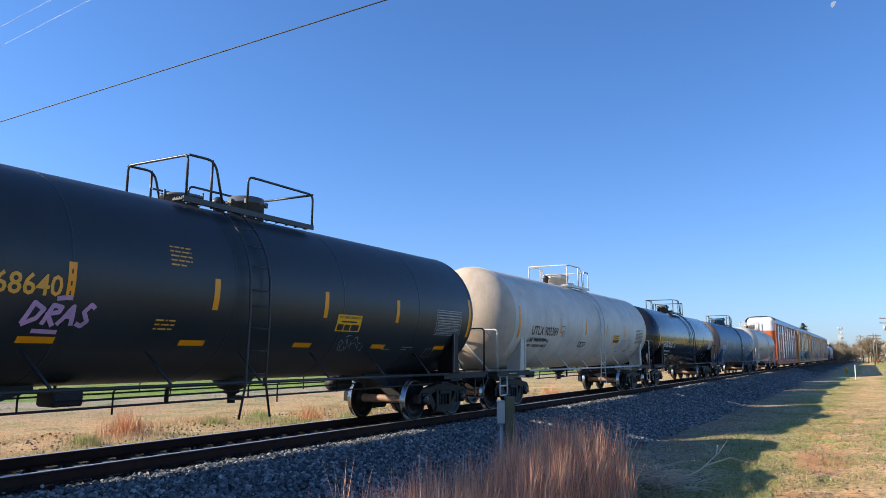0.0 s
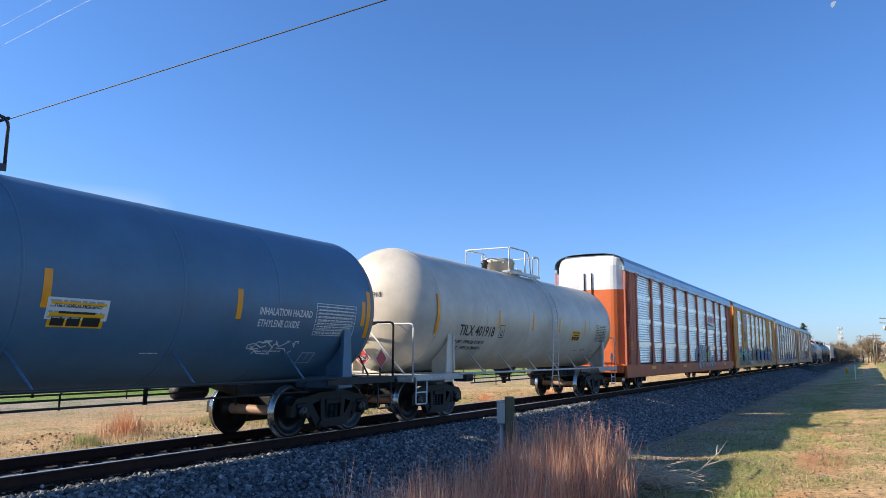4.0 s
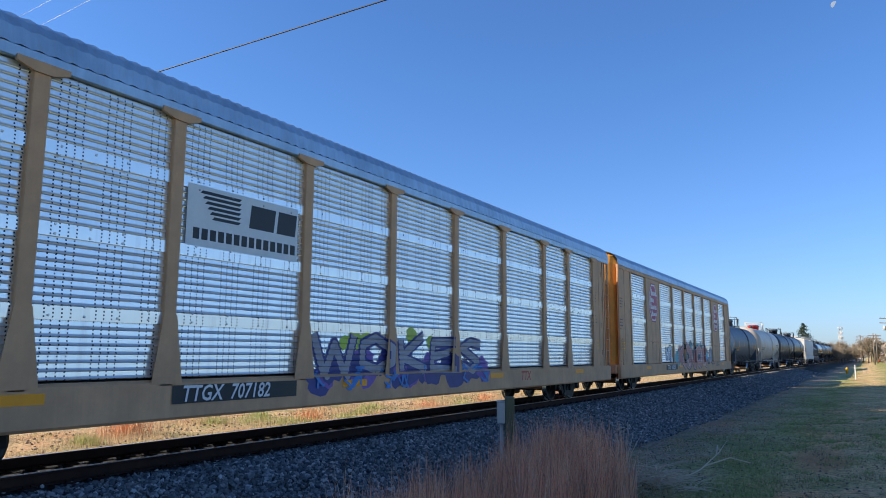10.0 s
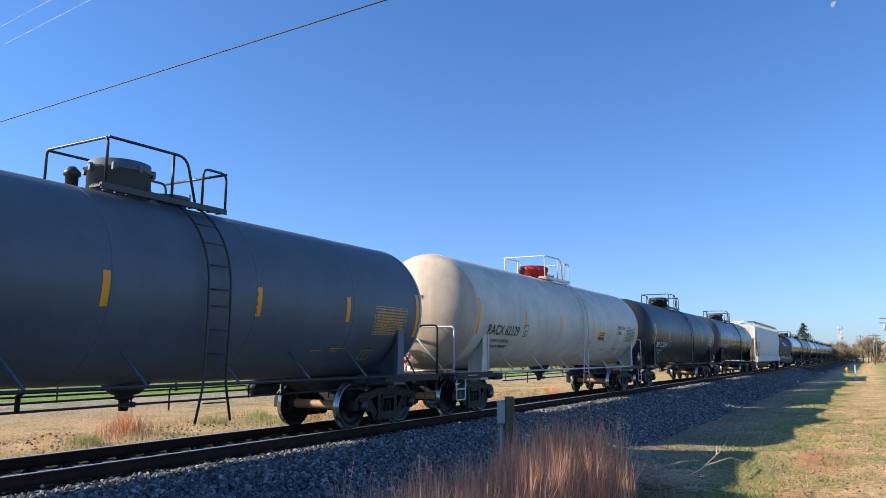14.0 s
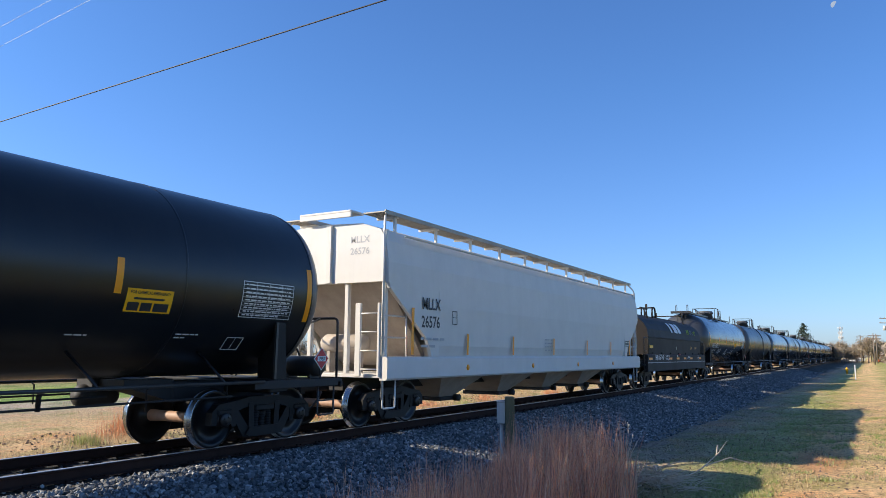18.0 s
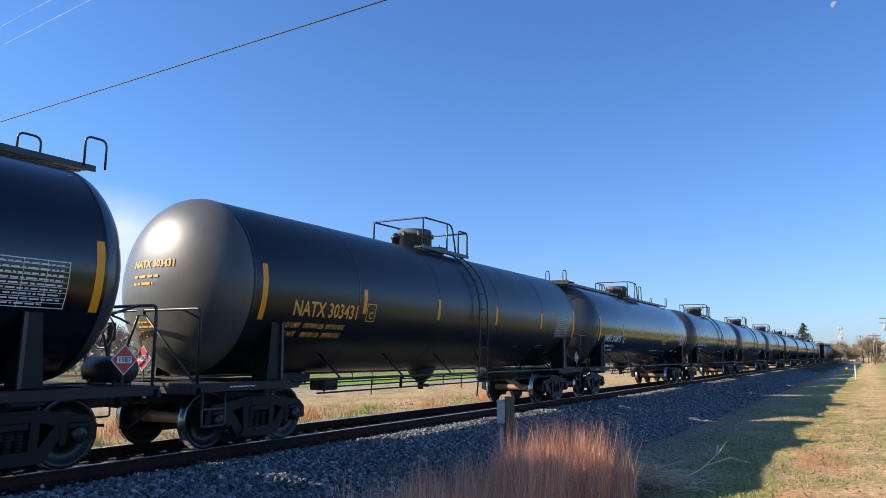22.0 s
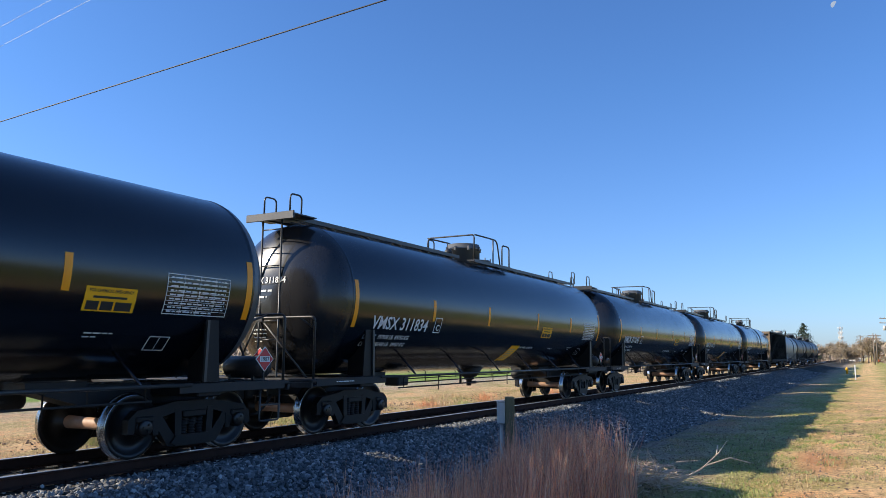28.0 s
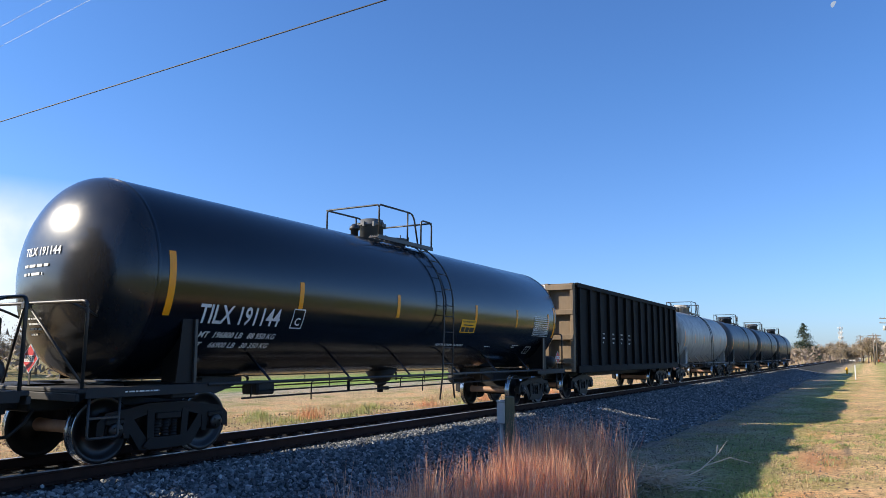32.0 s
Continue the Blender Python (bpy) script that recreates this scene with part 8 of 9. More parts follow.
def build_spruce(x, y, h, w, name="spruce_tree"):
    z0 = float(ground_height(x, y))
    t = thing(name, "tall dark green spruce tree with a bare lower trunk", "tree", at=pose(x, y, z0 - 0.1))
    part("trunk", Geo().tube([(0, 0, 0), (0.05, 0.05, h * 0.5), (0, 0, h)], [h * 0.022, h * 0.014, 0.03], 8), M["bark"], t)
    rng = np.random.default_rng(8)
    V, F, k = [], [], 0
    limbs = Geo()
    for i in range(190):
        f = rng.uniform(0.2, 0.99)
        z = h * f
        reach = w * (1 - f) ** 0.8 * rng.uniform(0.65, 1.1) + 0.15
        a = rng.uniform(0, math.tau)
        tip = np.array([math.cos(a) * reach, math.sin(a) * reach, z - reach * 0.25])
        limbs.tube([(0, 0, z), tuple(tip)], [0.05, 0.015], 4, cap=False)
        n = int(26 + reach * 30)
        s = rng.uniform(0.15, 1.05, n)
        p = np.array([0, 0, z]) + (tip - np.array([0, 0, z])) * s[:, None] + rng.normal(0, 0.16 + 0.1 * reach, (n, 3)) * np.array([1, 1, 0.5])
        sz = rng.uniform(0.12, 0.3, n)
        d1 = rng.normal(0, 1, (n, 3))
        d1 /= np.linalg.norm(d1, axis=1)[:, None]
        d2 = np.cross(d1, rng.normal(0, 1, (n, 3)))
        d2 /= np.linalg.norm(d2, axis=1)[:, None]
        V.append(np.stack([p, p + d1 * sz[:, None], p + d1 * sz[:, None] * 0.5 + d2 * sz[:, None] * 0.5], 1).reshape(-1, 3))
        F.append(np.arange(n * 3).reshape(-1, 3) + k)
        k += n * 3
    part("limbs", limbs, M["bark"], t)
    part("crown", np_mesh("crown", np.concatenate(V), np.concatenate(F), M["needle"]), None, t)


def bare_tree(rng, h):
    """Trunk and limbs, and a haze of fine twigs and last leaves."""
    g = Geo()
    tips = []

    def grow(p, d, length, r, depth):
        q = p + d * length
        g.tube([tuple(p), tuple((p + q) / 2 + Vector(rng.normal(0, length * 0.04, 3))), tuple(q)], [r, r * 0.8, r * 0.6], 5 if depth < 2 else 3, cap=False)
        if depth >= 3:
            tips.append(q)
            return
        for _ in range(3 if depth else 5):
            n = Vector(rng.normal(0, 1, 3))
            n = (d * 1.1 + n * 0.55 + Vector((0, 0, 0.15))).normalized()
            grow(p + d * length * rng.uniform(0.55, 1.0), n, length * rng.uniform(0.5, 0.75), r * 0.5, depth + 1)
            tips.append(q)

    grow(Vector((0, 0, -0.3)), Vector((rng.normal(0, 0.05), rng.normal(0, 0.05), 1)).normalized(), h * 0.36, h * 0.018, 0)
    P = np.array([tuple(t) for t in tips])
    n = 5200
    base = P[rng.integers(0, len(P), n)] + rng.normal(0, h * 0.055, (n, 3))
    d1 = rng.normal(0, 1, (n, 3)) + np.array([0, 0, 0.5])
    d1 /= np.linalg.norm(d1, axis=1)[:, None]
    d2 = np.cross(d1, rng.normal(0, 1, (n, 3)))
    d2 /= np.linalg.norm(d2, axis=1)[:, None]
    L = (h * rng.uniform(0.014, 0.036, n))[:, None]
    V = np.stack([base, base + d1 * L, base + d1 * L * 0.5 + d2 * L * 0.42], 1).reshape(-1, 3)
    return g, np_mesh("crown", V, np.arange(n * 3).reshape(-1, 3), M["brown_leaf"])


def build_woods():
    rng = np.random.default_rng(21)
    protos = []
    for k in range(5):
        h = (9, 11, 8, 12, 10)[k]
        g, crown = bare_tree(rng, h)
        protos.append((g.mesh("trunk", M["bark"]), crown, h))

    def plant(x, y, h, group):
        tm, cm, ph = protos[rng.integers(0, len(protos))]
        s = h / ph
        t = thing("bare_tree", "bare brown winter tree in a distant wood", "tree", group)
        t.matrix_basis = Matrix.LocRotScale((x, y, float(ground_height(x, y))), Euler((0, 0, rng.uniform(0, 6.28))), (s, s, s))
        part("trunk", tm, None, t)
        part("crown", cm, None, t)

    for _ in range(84):       # wood beyond the end of the train
        plant(rng.uniform(230, 420), rng.uniform(-4, 42) if rng.uniform() < 0.8 else rng.uniform(-4, 12), rng.uniform(5.0, 8.0), "trees beyond the train")
    for _ in range(40):       # taller wood to its side, rounded up to a crest
        x = rng.uniform(262, 330)
        y = -10.2 + rng.normal(0, 5.5) - (x - 262) * 0.02
        plant(x, y, max(5.0, 9.6 - 0.09 * (y + 11) ** 2 + rng.normal(0, 0.5)), "trees beyond the lawn")
    for _ in range(90):       # wood across the field
        plant(rng.uniform(-60, 150), rng.uniform(75, 120), rng.uniform(6, 10), "trees across the field")
    for _ in range(40):
        plant(rng.uniform(100, 240), rng.uniform(14, 40), rng.uniform(3, 6), "scrub along the track")


def build_brush():
    """Dead weeds and a heap of twigs, brightened in colour, beside the sedge."""
    rng = np.random.default_rng(31)
    heap = thing("twig_heap", "heap of pale dead twigs and stalks on the grass", "twigs", at=pose(12.9, -6.8, float(ground_height(12.9, -6.8))))
    for k in range(210):
        a, r = rng.uniform(0, math.tau), min(0.9, abs(rng.normal(0, 0.4)))
        p = Vector((r * math.cos(a) * 1.2, r * math.sin(a) * 0.8, rng.uniform(0.0, 0.34) * (1 - r) + 0.01))
        d = Vector((rng.normal(0, 1), rng.normal(0, 1), rng.normal(0.06, 0.12))).normalized()
        L = rng.uniform(0.25, 0.7)
        pts = [p, p + d * L * 0.5 + Vector((0, 0, rng.uniform(-0.01, 0.07))), p + d * L]
        part("twig", Geo().tube(pts, [0.007, 0.005, 0.003], 4), M["twig"], heap)
    for z, pts in ((0, [(0.0, -0.3, 0.1), (0.9, -0.55, 0.22), (1.7, -0.72, 0.42), (2.1, -0.82, 0.62)]), (1, [(1.1, -0.6, 0.26), (1.8, -0.9, 0.34), (2.2, -1.2, 0.22)]), (2, [(1.6, -0.7, 0.4), (2.2, -0.62, 0.5)])):
        part("branch", Geo().tube(pts, [0.013, 0.011, 0.008, 0.004][:len(pts)], 6), M["twig"], heap)
    xs, ys, hs, ws, ls = [], [], [], [], []
    for _ in range(46):
        cx, cy = rng.normal(13.1, 0.5), rng.normal(-6.15, 0.25)
        k = rng.integers(8, 18)
        xs.append(cx + rng.normal(0, 0.09, k)), ys.append(cy + rng.normal(0, 0.09, k))
        hs.append(rng.uniform(0.12, 0.42, k)), ws.append(rng.uniform(0.006, 0.012, k)), ls.append(np.abs(rng.normal(0, 0.55, k)))
    blades("dead_stalks", [np.concatenate(a) for a in (xs, ys, hs, ws, ls)], M["twig"], "dead grey-brown weed stalks", "weeds", 5)
    weed = thing("seeding_weed", "dry weed with small white seed heads", "weed", at=pose(14.0, -5.95, float(ground_height(14.0, -5.95))))
    for k in range(16):
        a = rng.uniform(0, math.tau)
        tip = Vector((math.cos(a) * rng.uniform(0.1, 0.45), math.sin(a) * rng.uniform(0.1, 0.3), rng.uniform(0.55, 0.95)))
        part("stem", Geo().tube([(0, 0, 0), tuple(tip * 0.5 + Vector((0, 0, 0.08))), tuple(tip)], [0.006, 0.005, 0.003], 4), M["twig"], weed)
        part("seed_head", Geo().lathe([(-0.016, 0.0), (-0.008, 0.012), (0.008, 0.013), (0.018, 0.0)], "z", tuple(tip), 7), M["seed"], weed)


def build_pole(x, y, h, arms, lean=0.0, turn=0.0):
    p = thing("utility_pole", "weathered wooden utility pole with crossarms", "utility pole", "utility poles by the road", at=pose(x, y, float(ground_height(x, y)) - 0.2, lean, 0, turn))
    part("pole", Geo().tube([(0, 0, 0), (0, 0, h)], [0.17, 0.11], 10), M["bark"], p)
    for z in arms:
        part("crossarm", Geo().box(-0.06, 0.06, -1.2, 1.2, h - z - 0.07, h - z + 0.07, 0.01), M["bark"], p)
        for k in (-1.05, -0.4, 0.4, 1.05):
            part("insulator", cached("insulator", lambda: Geo().lathe([(0.0, 0.05), (0.1, 0.06), (0.16, 0.03), (0.18, 0.0)], "z", (0, 0, 0), 8).mesh("insulator", M["box_grey"])), None, p, at=pose(0, k, h - z + 0.07))
    if len(arms) > 1 and not turn:
        part("transformer", Geo().lathe([(h - 2.6, 0.0), (h - 2.6, 0.26), (h - 1.8, 0.26), (h - 1.75, 0.0)], "z", (0, 0.42, 0), 14), M["box_grey"], p)


def build_signal(x, y, h):
    p = thing("railway_signal", "black railway signal head on a tall mast", "railway signal", "railway signals", at=pose(x, y, -0.6))
    part("mast", Geo().tube([(0, 0, 0), (0, 0, h)], 0.1, 8), M["box_grey"], p)
    for z in (h - 0.6, h - 2.4):
        part("signal_head", Geo().box(-0.25, 0.02, -0.55, 0.55, z - 0.85, z + 0.85, 0.08), M["underframe"], p)
        for k in range(3):
            part("lamp_hood", Geo().lathe([(-0.62, 0.17), (-0.25, 0.19)], "x", (0, 0, z - 0.52 + 0.52 * k), 10), M["underframe"], p)
    part("ladder", Geo().box(0.25, 0.3, -0.2, -0.16, 0, h).box(0.25, 0.3, 0.16, 0.2, 0, h), M["box_grey"], p)


def build_tower(x, y, h):
    p = thing("radio_tower", "grey lattice radio tower with antennas near its top", "radio tower", at=pose(x, y, -1.0))
    w0, w1 = 1.3, 0.55
    legs = [(-1, -1), (1, -1), (1, 1), (-1, 1)]
    for a, b in legs:
        part("leg", Geo().tube([(a * w0, b * w0, 0), (a * w1, b * w1, h)], 0.16, 5), M["box_grey"], p)
    n = 9
    for k in range(n):
        t0, t1 = k / n, (k + 1) / n
        for i in range(4):
            (a, b), (c, d) = legs[i], legs[(i + 1) % 4]
            u, v = w0 + (w1 - w0) * t0, w0 + (w1 - w0) * t1
            part("brace", Geo().tube([(a * u, b * u, h * t0), (c * v, d * v, h * t1)], 0.1, 4).tube([(c * u, d * u, h * t0), (a * v, b * v, h * t1)], 0.1, 4), M["box_grey"], p)
    for z in (h - 1.0, h - 4.5, h - 8.0):
        for i in range(6):
            a = i * math.tau / 6
            part("antenna_panel", Geo().box(-0.15, 0.15, -0.2, 0.2, -0.95, 0.95, 0.05), M["handrail_white"], p, at=pose(1.7 * math.cos(a), 1.7 * math.sin(a), z, 0, 0, math.degrees(a)))
        part("antenna_ring", Geo().tube([(1.6 * math.cos(k * math.tau / 16), 1.6 * math.sin(k * math.tau / 16), z) for k in range(17)], 0.12, 5), M["box_grey"], p)
    part("lightning_rod", Geo().tube([(0, 0, h), (0, 0, h + 3)], 0.08, 5), M["box_grey"], p)


def build_shed(x, y, w, d, h, wall, roof, label, windows=3):
    p = thing("building", label, "building", at=pose(x, y, -0.45))
    part("wall", Geo().box(0, d, -w / 2, w / 2, 0, h, 0.02), M[wall], p)
    g = Geo()
    g.add([(-0.3, -w / 2 - 0.3, h), (d + 0.3, -w / 2 - 0.3, h), (d + 0.3, w / 2 + 0.3, h), (-0.3, w / 2 + 0.3, h), (-0.3, 0, h + w * 0.16), (d + 0.3, 0, h + w * 0.16)],
          [(0, 1, 5, 4), (2, 3, 4, 5), (0, 4, 3), (1, 2, 5), (0, 3, 2, 1)])
    part("roof", g, M[roof], p)
    for k in range(windows):
        yy = -w / 2 + w * (k + 0.5) / windows
        f = part("window", Geo().box(-0.06, 0.02, yy - 0.5, yy + 0.5, h * 0.35, h * 0.75, 0.01), M["handrail_white"], p)
        part("pane", Geo().box(-0.075, -0.062, yy - 0.42, yy + 0.42, h * 0.35 + 0.08, h * 0.75 - 0.08), M["black"], f)


def build_stake():
    p = thing("white_marker", "short white trackside marker post", "marker post", at=pose(78.0, -8.84, float(ground_height(78.0, -8.84))))
    part("post", Geo().box(-0.05, 0.05, -0.045, 0.045, -0.1, 1.3, 0.01), M["end_white"], p)
    part("cap", Geo().box(-0.055, 0.055, -0.05, 0.05, 1.3, 1.33, 0.006), M["end_white"], p)
    q = thing("yellow_stub", "short yellow utility stub beside the gravel", "utility stub", at=pose(106.0, -7.5, float(ground_height(106.0, -7.5))))
    part("stub_post", Geo().lathe([(-0.1, 0.1), (0.5, 0.1), (0.52, 0.14), (0.6, 0.14), (0.72, 0.06), (0.74, 0.0)], "z", (0, 0, 0), 12), M["label_yellow"], q)
    part("stub_arm", Geo().lathe([(-0.2, 0.0), (-0.2, 0.06), (0.2, 0.06), (0.2, 0.0)], "y", (0, 0, 0.42), 10), M["label_yellow"], q)


def build_brushwood():
    """The grey-brown thickets that fill the distance under the trees."""
    rng = np.random.default_rng(41)
    n = 42000
    x = np.concatenate([rng.uniform(210, 430, 16000), rng.uniform(190, 330, 8000), rng.uniform(110, 230, 7000), rng.uniform(-60, 190, 11000)])
    y = np.concatenate([rng.uniform(2.5, 48, 16000), rng.uniform(-40, -13, 8000), rng.uniform(9, 40, 7000), rng.uniform(66, 110, 11000)])
    hgt = np.concatenate([rng.uniform(0, 5.5, 16000), rng.uniform(0, 6, 8000), rng.uniform(0, 2.6, 7000), rng.uniform(0, 5.5, 11000)])
    hgt *= 0.75 + 0.25 * np.sin(x * 0.11 + y * 0.17)
    z = ground_height(x, y) + hgt
    base = np.stack([x, y, z], -1)
    d1 = rng.normal(0, 1, (n, 3)) + np.array([0, 0, 0.6])
    d1 /= np.linalg.norm(d1, axis=1)[:, None]
    d2 = np.cross(d1, rng.normal(0, 1, (n, 3)))
    d2 /= np.linalg.norm(d2, axis=1)[:, None]
    L = rng.uniform(0.4, 1.3, (n, 1))
    V = np.stack([base, base + d1 * L, base + d1 * L * 0.4 + d2 * L * 0.35], 1).reshape(-1, 3)
    tagged(new("brushwood", np_mesh("brushwood", V, np.arange(n * 3).reshape(-1, 3), M["bare_twigs"])), "grey-brown winter thickets in the distance", "brush", kind="stuff")


build_post()
build_brush()
build_stake()
build_wires()
build_moon()
build_spruce(250.0, 6.9, 12.6, 5.6)
build_woods()
build_brushwood()
build_tower(620.0, 7.3, 24.0)
build_pole(15.0, -60.0, 13.2, (0.4,))
build_pole(15.0, 60.0, 10.9, (0.4,))
for end_y, wire_z in ((-30.0, (14.32, 14.62)), (40.0, (7.57, 7.5))):
    foot_z = float(ground_height(10.85, end_y)) - 0.2
    tall = max(wire_z) + 0.5 - foot_z
    build_pole(10.85, end_y, tall, [tall + foot_z - z for z in (wire_z if wire_z[1] > 10 else wire_z[:1])], 0.0, 90.0)
build_signal(330.0, 3.6, 5.2)
build_signal(300.0, -5.6, 4.6)
build_pole(150.0, -12.85, 9.2, (0.5, 1.3), 2.2)
build_pole(215.0, -11.2, 8.0, (0.5,))
build_pole(240.0, -12.0, 8.4, (0.5, 1.3))
build_pole(270.0, -7.95, 9.0, (0.5,))
build_pole(300.0, -12.8, 9.6, (0.5, 1.3))
build_shed(330.0, -5.6, 5.4, 12.0, 0.9, "end_white", "end_white", "low white metal building beyond the lawn", 0)
build_shed(290.0, -13.4, 3.4, 6.0, 2.6, "rack_red", "box_grey", "small orange-brown building among the poles", 2)


# ---------------------------------------------------------------- the train, front to back
# (front coupler, rear coupler) as metres behind the point abreast of the camera at the start
BLACK = dict(paint="black", rails="handrail_black", vent=True)
TRAIN = []


def add_tank(s0, s1, f, r, **kw):
    spec = dict(L=s1 - s0, tc=r - f, **kw)
    TRAIN.append(((s0 + s1) / 2, tank_car(spec)))


def add_car(s0, s1, tc, build, **kw):
    TRAIN.append(((s0 + s1) / 2, build(dict(L=s1 - s0, tc=tc, **kw))))


add_tank(2.35, 18.25, 4.3, 16.22, paint="black_dull", top=4.0, R=1.48, mark="UTLX 68640", mark_w=1.8, ink="letter_yellow", size=0.36, weights=(), mark_dz=0.28, extra=extra_first, mark_x=-6.0, dome=(0.25, 0.34, 0.4), fore=2.14, aft=1.02, alen=0.77, blen=1.74, manway=-1.5, marks=(-0.62, -0.26, 0.14, 0.5), yellow_x=1.3,
         plate=False, label="black tank car with a purple graffiti tag and yellow reflectors", yellow=True, panel_ink="letter_grey", ladder=-0.9)
add_tank(18.25, 34.9, 20.3, 32.96, paint="white_tank", top=4.06, R=1.5, mark="UTLX 903389", xs=(-6.7, -3.46, -1.02, 1.35, 3.71), mark_x=-5.81, mark_w=2.12, mark_dz=0.14, ink="letter_black", rails="handrail_white", label="grimy white tank car with black lettering", extra=extra_white, dome=(-0.1, 0.46, 0.4), placards=("", "placard_red"))
add_tank(34.9, 51.6, 36.87, 49.62, paint="black", top=3.9, R=1.45, mark="GATX 70122", head="gloss_head", xs=(-6.9, -4.03, -1.55, 1.18, 3.79), mark_x=-6.11, mark_w=1.99, mark_dz=0.05, size=0.44, dome=(-0.1, 0.28, 0.42), yellow_x=2.4, label="glossy black tank car with white lettering", placards=("", "letter_black"), weights=("LD LMT 191000 LB  86650 KG", "LT WT   72000 LB  32650 KG"))
add_tank(51.6, 70.8, 53.51, 68.67, paint="blue_grey", top=3.86, R=1.45, mark="CCBX 7128", xs=(-8.4, -5.55, -2.08, 1.52, 4.7, 8.0), mark_x=-7.34, mark_w=1.4, mark_dz=0.12, yellow_x=1.6, rails="handrail_black", extra=extra_blue, label="weathered blue-grey tank car with rust streaks", placards=("", "placard_red"), seams=(-5.6, -3.6, -1.2, 1.2, 3.6, 5.6))
add_tank(70.8, 86.45, 72.82, 84.5, paint="beige", top=4.07, R=1.5, mark="TILX 401918", xs=(-6.55, -3.29, -0.98, 1.16, 3.6), mark_x=-5.43, mark_w=1.93, yellow_x=2.41, ink="letter_black", rails="handrail_white", deck="box_grey", label="cream tank car with a tall valve housing and pale handrails", dome=(-0.3, 0.5, 0.42), placards=("1280", "placard_red"), weights=("LD LMT  179000 LB  81190 KG", "LT WT    83900 LB  38060 KG"))
add_car(86.45, 114.75, 20.1, autorack, kind="posts", paint="rack_red", sill="orange", door="orange", white=4.3, label="orange autorack with galvanised screens and silver graffiti", door_label="orange and white clamshell end door", extra=extra_bnsf)
add_car(114.65, 142.8, 20.1, autorack, kind="flush", paint="yellow", door="yellow", label="yellow autorack with galvanised screens and dense green graffiti", door_label="yellow clamshell end door", extra=extra_up)
add_car(142.8, 170.9, 20.1, autorack, kind="posts", paint="tan", door="tan", white=4.3, label="tan autorack with galvanised screens and blue graffiti", door_label="tan and white clamshell end door", extra=extra_ns)
add_car(170.9, 199.2, 20.1, autorack, kind="flush", paint="tan", door="yellow", label="tan autorack with red octagon emblems and pink graffiti", door_label="yellow clamshell end door", extra=extra_kcs)
add_tank(199.47, 215.0, 201.47, 213.0, paint="slate", top=3.92, R=1.45, mark="UTLX 670262", head="flaking_head", mark_w=2.0, ink="letter_yellow", rails="handrail_black", label="slate grey tank car with yellow lettering", extra=extra_slate, weights=("LD LMT  196400 LB  89100 KG", "LT WT    66600 LB  30200 KG"), yellow=False)
add_tank(215.0, 232.65, 217.0, 230.64, paint="white_tank", top=4.15, rails="handrail_white", mark="RACX 62129", mark_w=2.0, ink="letter_black", label="grimy white tank car with a red valve housing", dome=(-0.3, 0.5, 0.4), dome_paint="valve_red", dome_label="red valve housing", placards=("1280", "placard_red"), extra=extra_propylene)
add_tank(232.65, 250.55, 234.67, 248.55, paint="charcoal", top=4.15, mark="NPLX 208347", xs=(-7.15, -4.45, -1.2, 1.25, 3.9), mark_x=-6.65, mark_w=2.2, mark_dz=-0.16, extra=extra_patch, weights=("LD LMT   197200 LB   89 450 KG", "LT WT     65800 LB   29 850 KG"), label="dull charcoal tank car with white lettering", placards=("1987", "placard_red"), yellow=False)
add_tank(250.55, 268.35, 252.55, 266.4, paint="black_worn", head="dusty_head", top=4.17, mark="TILX 315628", xs=(-7.2, -4.45, -1.4, 1.5, 3.65), yellow_x=3.8, mark_w=2.1, label="black tank car with white lettering", placards=("1987", "placard_red"), weights=("LD LMT 207300 LB  94 000 KG", "LT WT   78700 LB  36 000 KG"))
add_car(268.35, 289.0, 16.63, covered_hopper, label="white covered hopper car with a roof running board")
add_car(289.0, 303.5, 10.24, coil_car, label="weathered black coil car with a rounded hood")
add_tank(303.5, 321.4, 305.76, 319.34, top=4.13, walkway=True, mark="VMSX 310835", xs=(-7.36, -4.14, -1.39, 1.82, 4.53), mark_x=-6.45, mark_w=2.1, shear=0.1, label="glossy black tank car with walkway and chalk tags", placards=("1987", "placard_red"), weights=("LD LMT   196100LB   89 050 KG", "LT WT    87900LB   39 850 KG"), extra=extra_tags, **BLACK)
add_tank(321.4, 339.05, 323.44, 337.07, paint="black_worn", top=4.17, mark="NATX 303431", head="dusty_head", xs=(-7.24, -4.44, -1.55, 1.5, 4.6), mark_x=-6.5, mark_w=1.84, mark_dz=0.12, ink="letter_yellow", label="black tank car with yellow lettering", placards=("1987", "placard_red"), dome=(-0.3, 0.46, 0.5), panel_ink="letter_grey", yellow=False)
add_tank(339.05, 356.7, 341.09, 354.75, top=4.13, walkway=True, mark="VMSX 310873", mark_w=2.15, shear=0.1, label="glossy black tank car with a roof walkway", placards=("1987", "placard_red"), **BLACK)
add_tank(356.7, 374.25, 358.63, 372.3, top=4.17, mark="TILX 730576", mark_w=2.1, label="black tank car with white lettering", placards=("1987", "placard_red"), **BLACK)
add_tank(374.25, 392.2, 376.25, 390.26, top=4.15, mark="VMSX 300412", mark_w=2.2, label="black tank car with a white graffiti scrawl", placards=("1987", "placard_red"), extra=extra_scrawl, **BLACK)
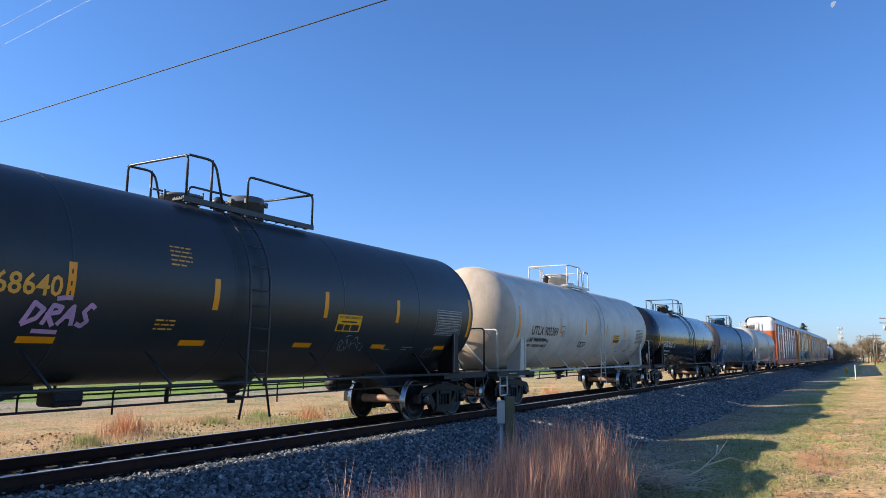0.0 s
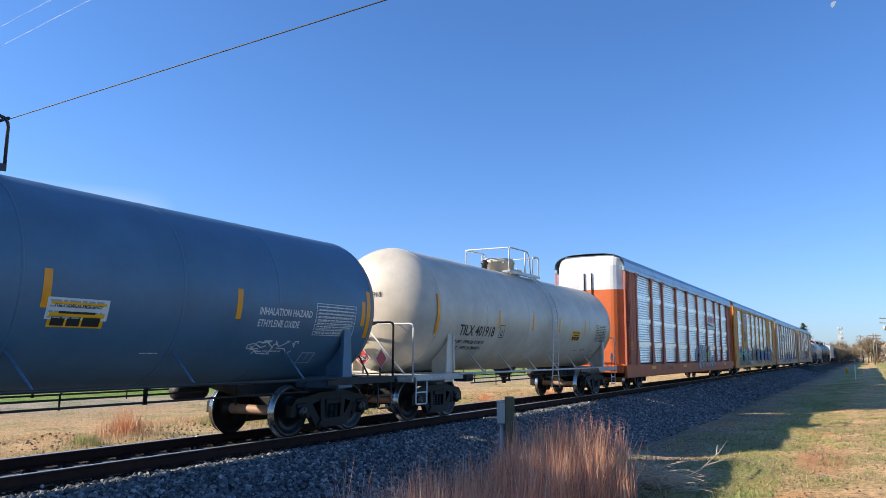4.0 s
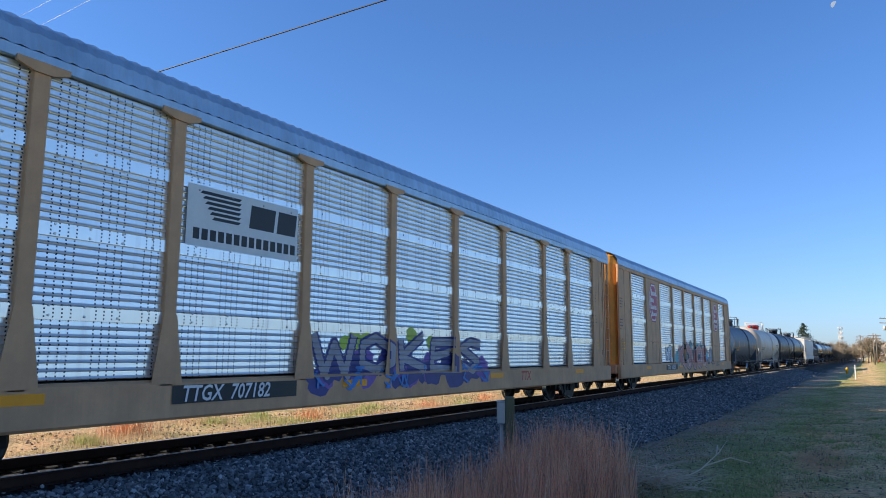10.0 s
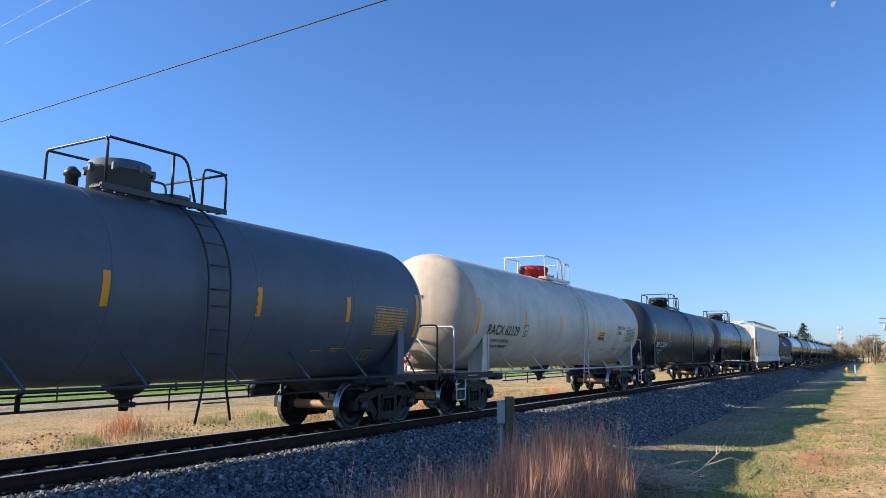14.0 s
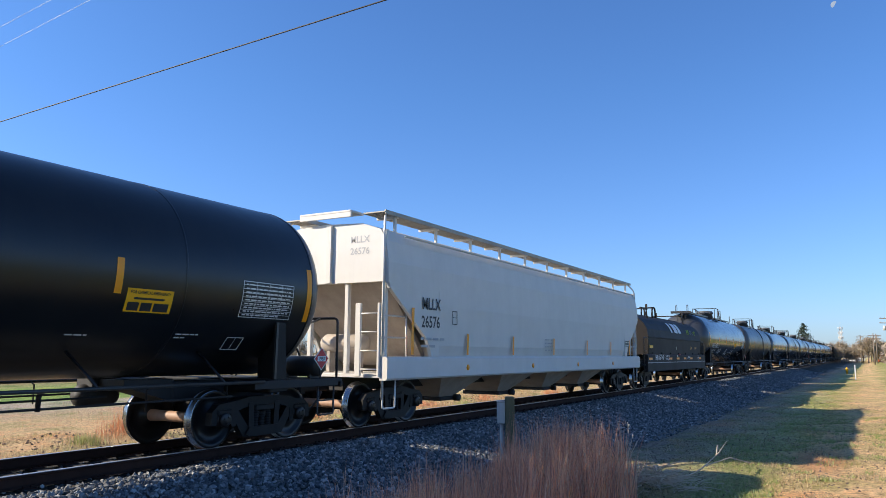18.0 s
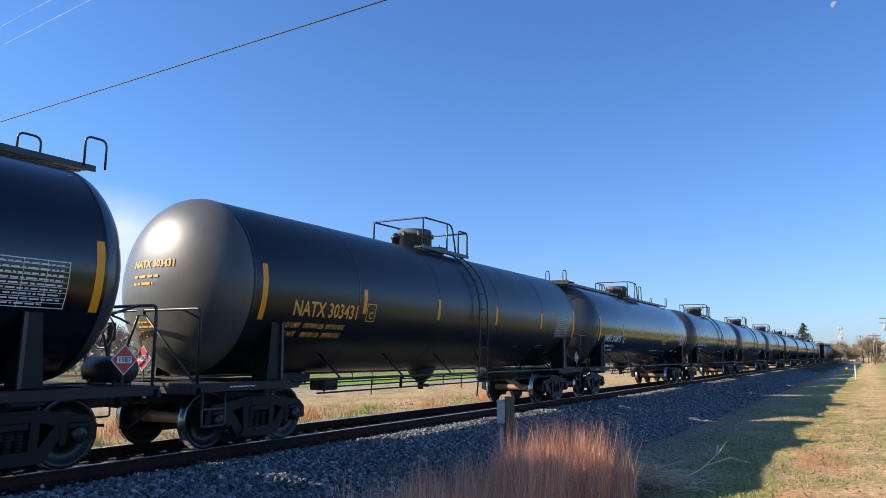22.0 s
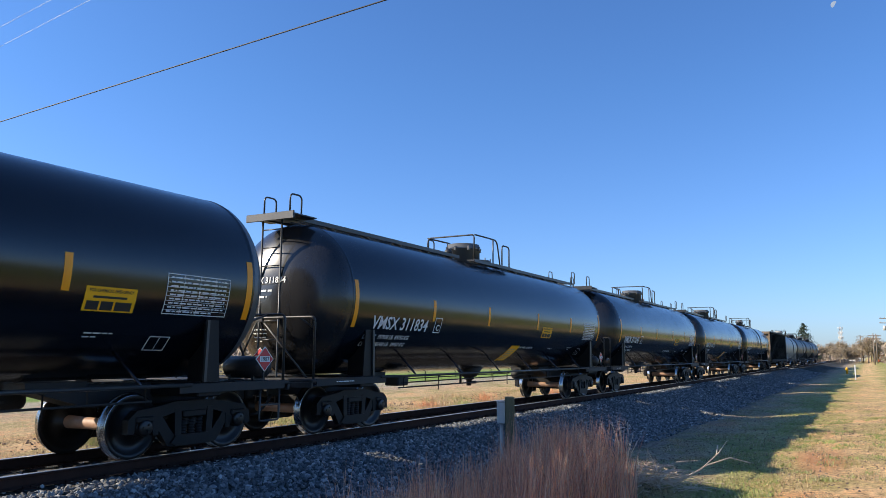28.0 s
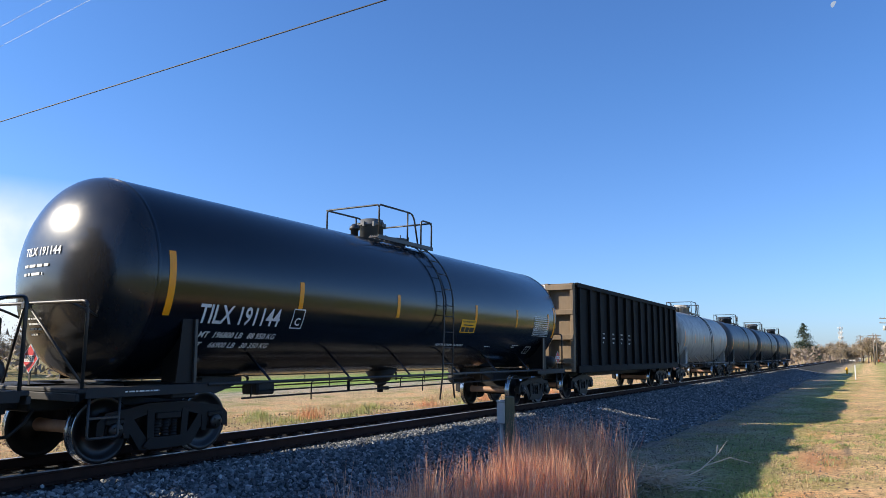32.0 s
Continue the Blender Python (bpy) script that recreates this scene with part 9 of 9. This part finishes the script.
add_tank(392.2, 409.95, 394.21, 407.92, top=4.15, mark="VMSX 300435", head="dusty_head", yellow_x=4.63, xs=(-7.55, -4.11, -1.19, 1.73, 4.35), mark_x=-6.77, mark_w=2.25, shear=0.1, label="glossy black tank car with a wide valve housing", placards=("1987", "placard_red"), dome=(-0.3, 0.48, 0.48), weights=("LD LMT 195000LB   88450KG", "LT WT   91000LB   41300KG"), **BLACK)
add_tank(409.95, 427.6, 412.0, 425.59, top=4.13, walkway=True, mark="VMSX 311834", head="gloss_head", mark_w=2.15, shear=0.1, yellow_x=2.1, label="glossy black tank car with walkway and slanted yellow label", placards=("1987", "placard_red"), extra=extra_label, **BLACK)
add_tank(427.6, 445.1, 429.58, 443.13, top=4.13, walkway=True, mark="VMSX 311041", head="gloss_head", mark_w=2.15, shear=0.1, label="glossy black tank car with a roof walkway", placards=("1987", "placard_red"), **BLACK)
add_tank(445.1, 462.8, 447.14, 460.79, top=4.13, walkway=True, mark="VMSX 311018", head="gloss_head", mark_w=2.15, shear=0.1, yellow_x=2.1, label="glossy black tank car with walkway and slanted yellow label", placards=("1987", "placard_red"), extra=extra_label, weights=("LD LMT  197900LB   897 50 KG", "LT WT    88100LB   399 50 KG"), **BLACK)
add_tank(462.8, 480.55, 464.8, 478.53, top=4.15, mark="TILX 191144", head="gloss_head", xs=(-7.3, -4.52, -1.44, 2.12, 4.61, 6.93), mark_x=-6.71, mark_w=1.75, mark_dz=-0.08, shear=0.0, size=0.42, yellow_x=1.4, label="glossy black tank car with white lettering", placards=("1987", "placard_red"), dome=(-0.38, 0.28, 0.5), weights=("LD LMT  196800 LB   88 950 KG", "LT WT    66900 LB   30 350 KG"), **BLACK)
add_car(480.55, 496.9, 11.6, gondola, label="dark brown ribbed gondola with a rusty end")
for k, (a, b, p) in enumerate(((496.9, 513.1, "stained_white"), (513.1, 529.3, "charcoal"), (529.3, 545.6, "black_dull"), (545.6, 561.8, "charcoal"))):
    add_tank(a, b, a + 2.0, b - 2.0, paint=p, top=4.1, yellow=False, rails="handrail_black", panel_ink="letter_grey", label=("grimy silver-white tank car streaked with spills", "dull charcoal tank car", "weathered black tank car with pale spill streaks", "dull charcoal tank car at the end of the train")[k])

SPEED = 14.27


def run(t):
    """Metres run after t seconds: an almost even pace."""
    return 14.271 * t + 0.0025 * (t - 16) ** 2


def motions():
    """The train runs to -x at an even pace; its wheels roll on the rails."""
    for s, car in TRAIN:
        walk(car, [(float(t), pose(s - run(t), 0, 0)) for t in range(0, 33, 2)])
    step = 1 / 30
    for k in (-1, 1):
        first = WHEELS[k][0]
        walk(first, [(i * step, pose(k * 0.889, 0, 0.457, 0, -math.degrees(SPEED * i * step / 0.457), 0)) for i in range(961)])
        keys = first.animation_data
        for w in WHEELS[k][1:]:
            w.rotation_mode = "QUATERNION"
            w.animation_data_create()
            w.animation_data.action = keys.action
            w.animation_data.action_slot = keys.action_slot


motions()
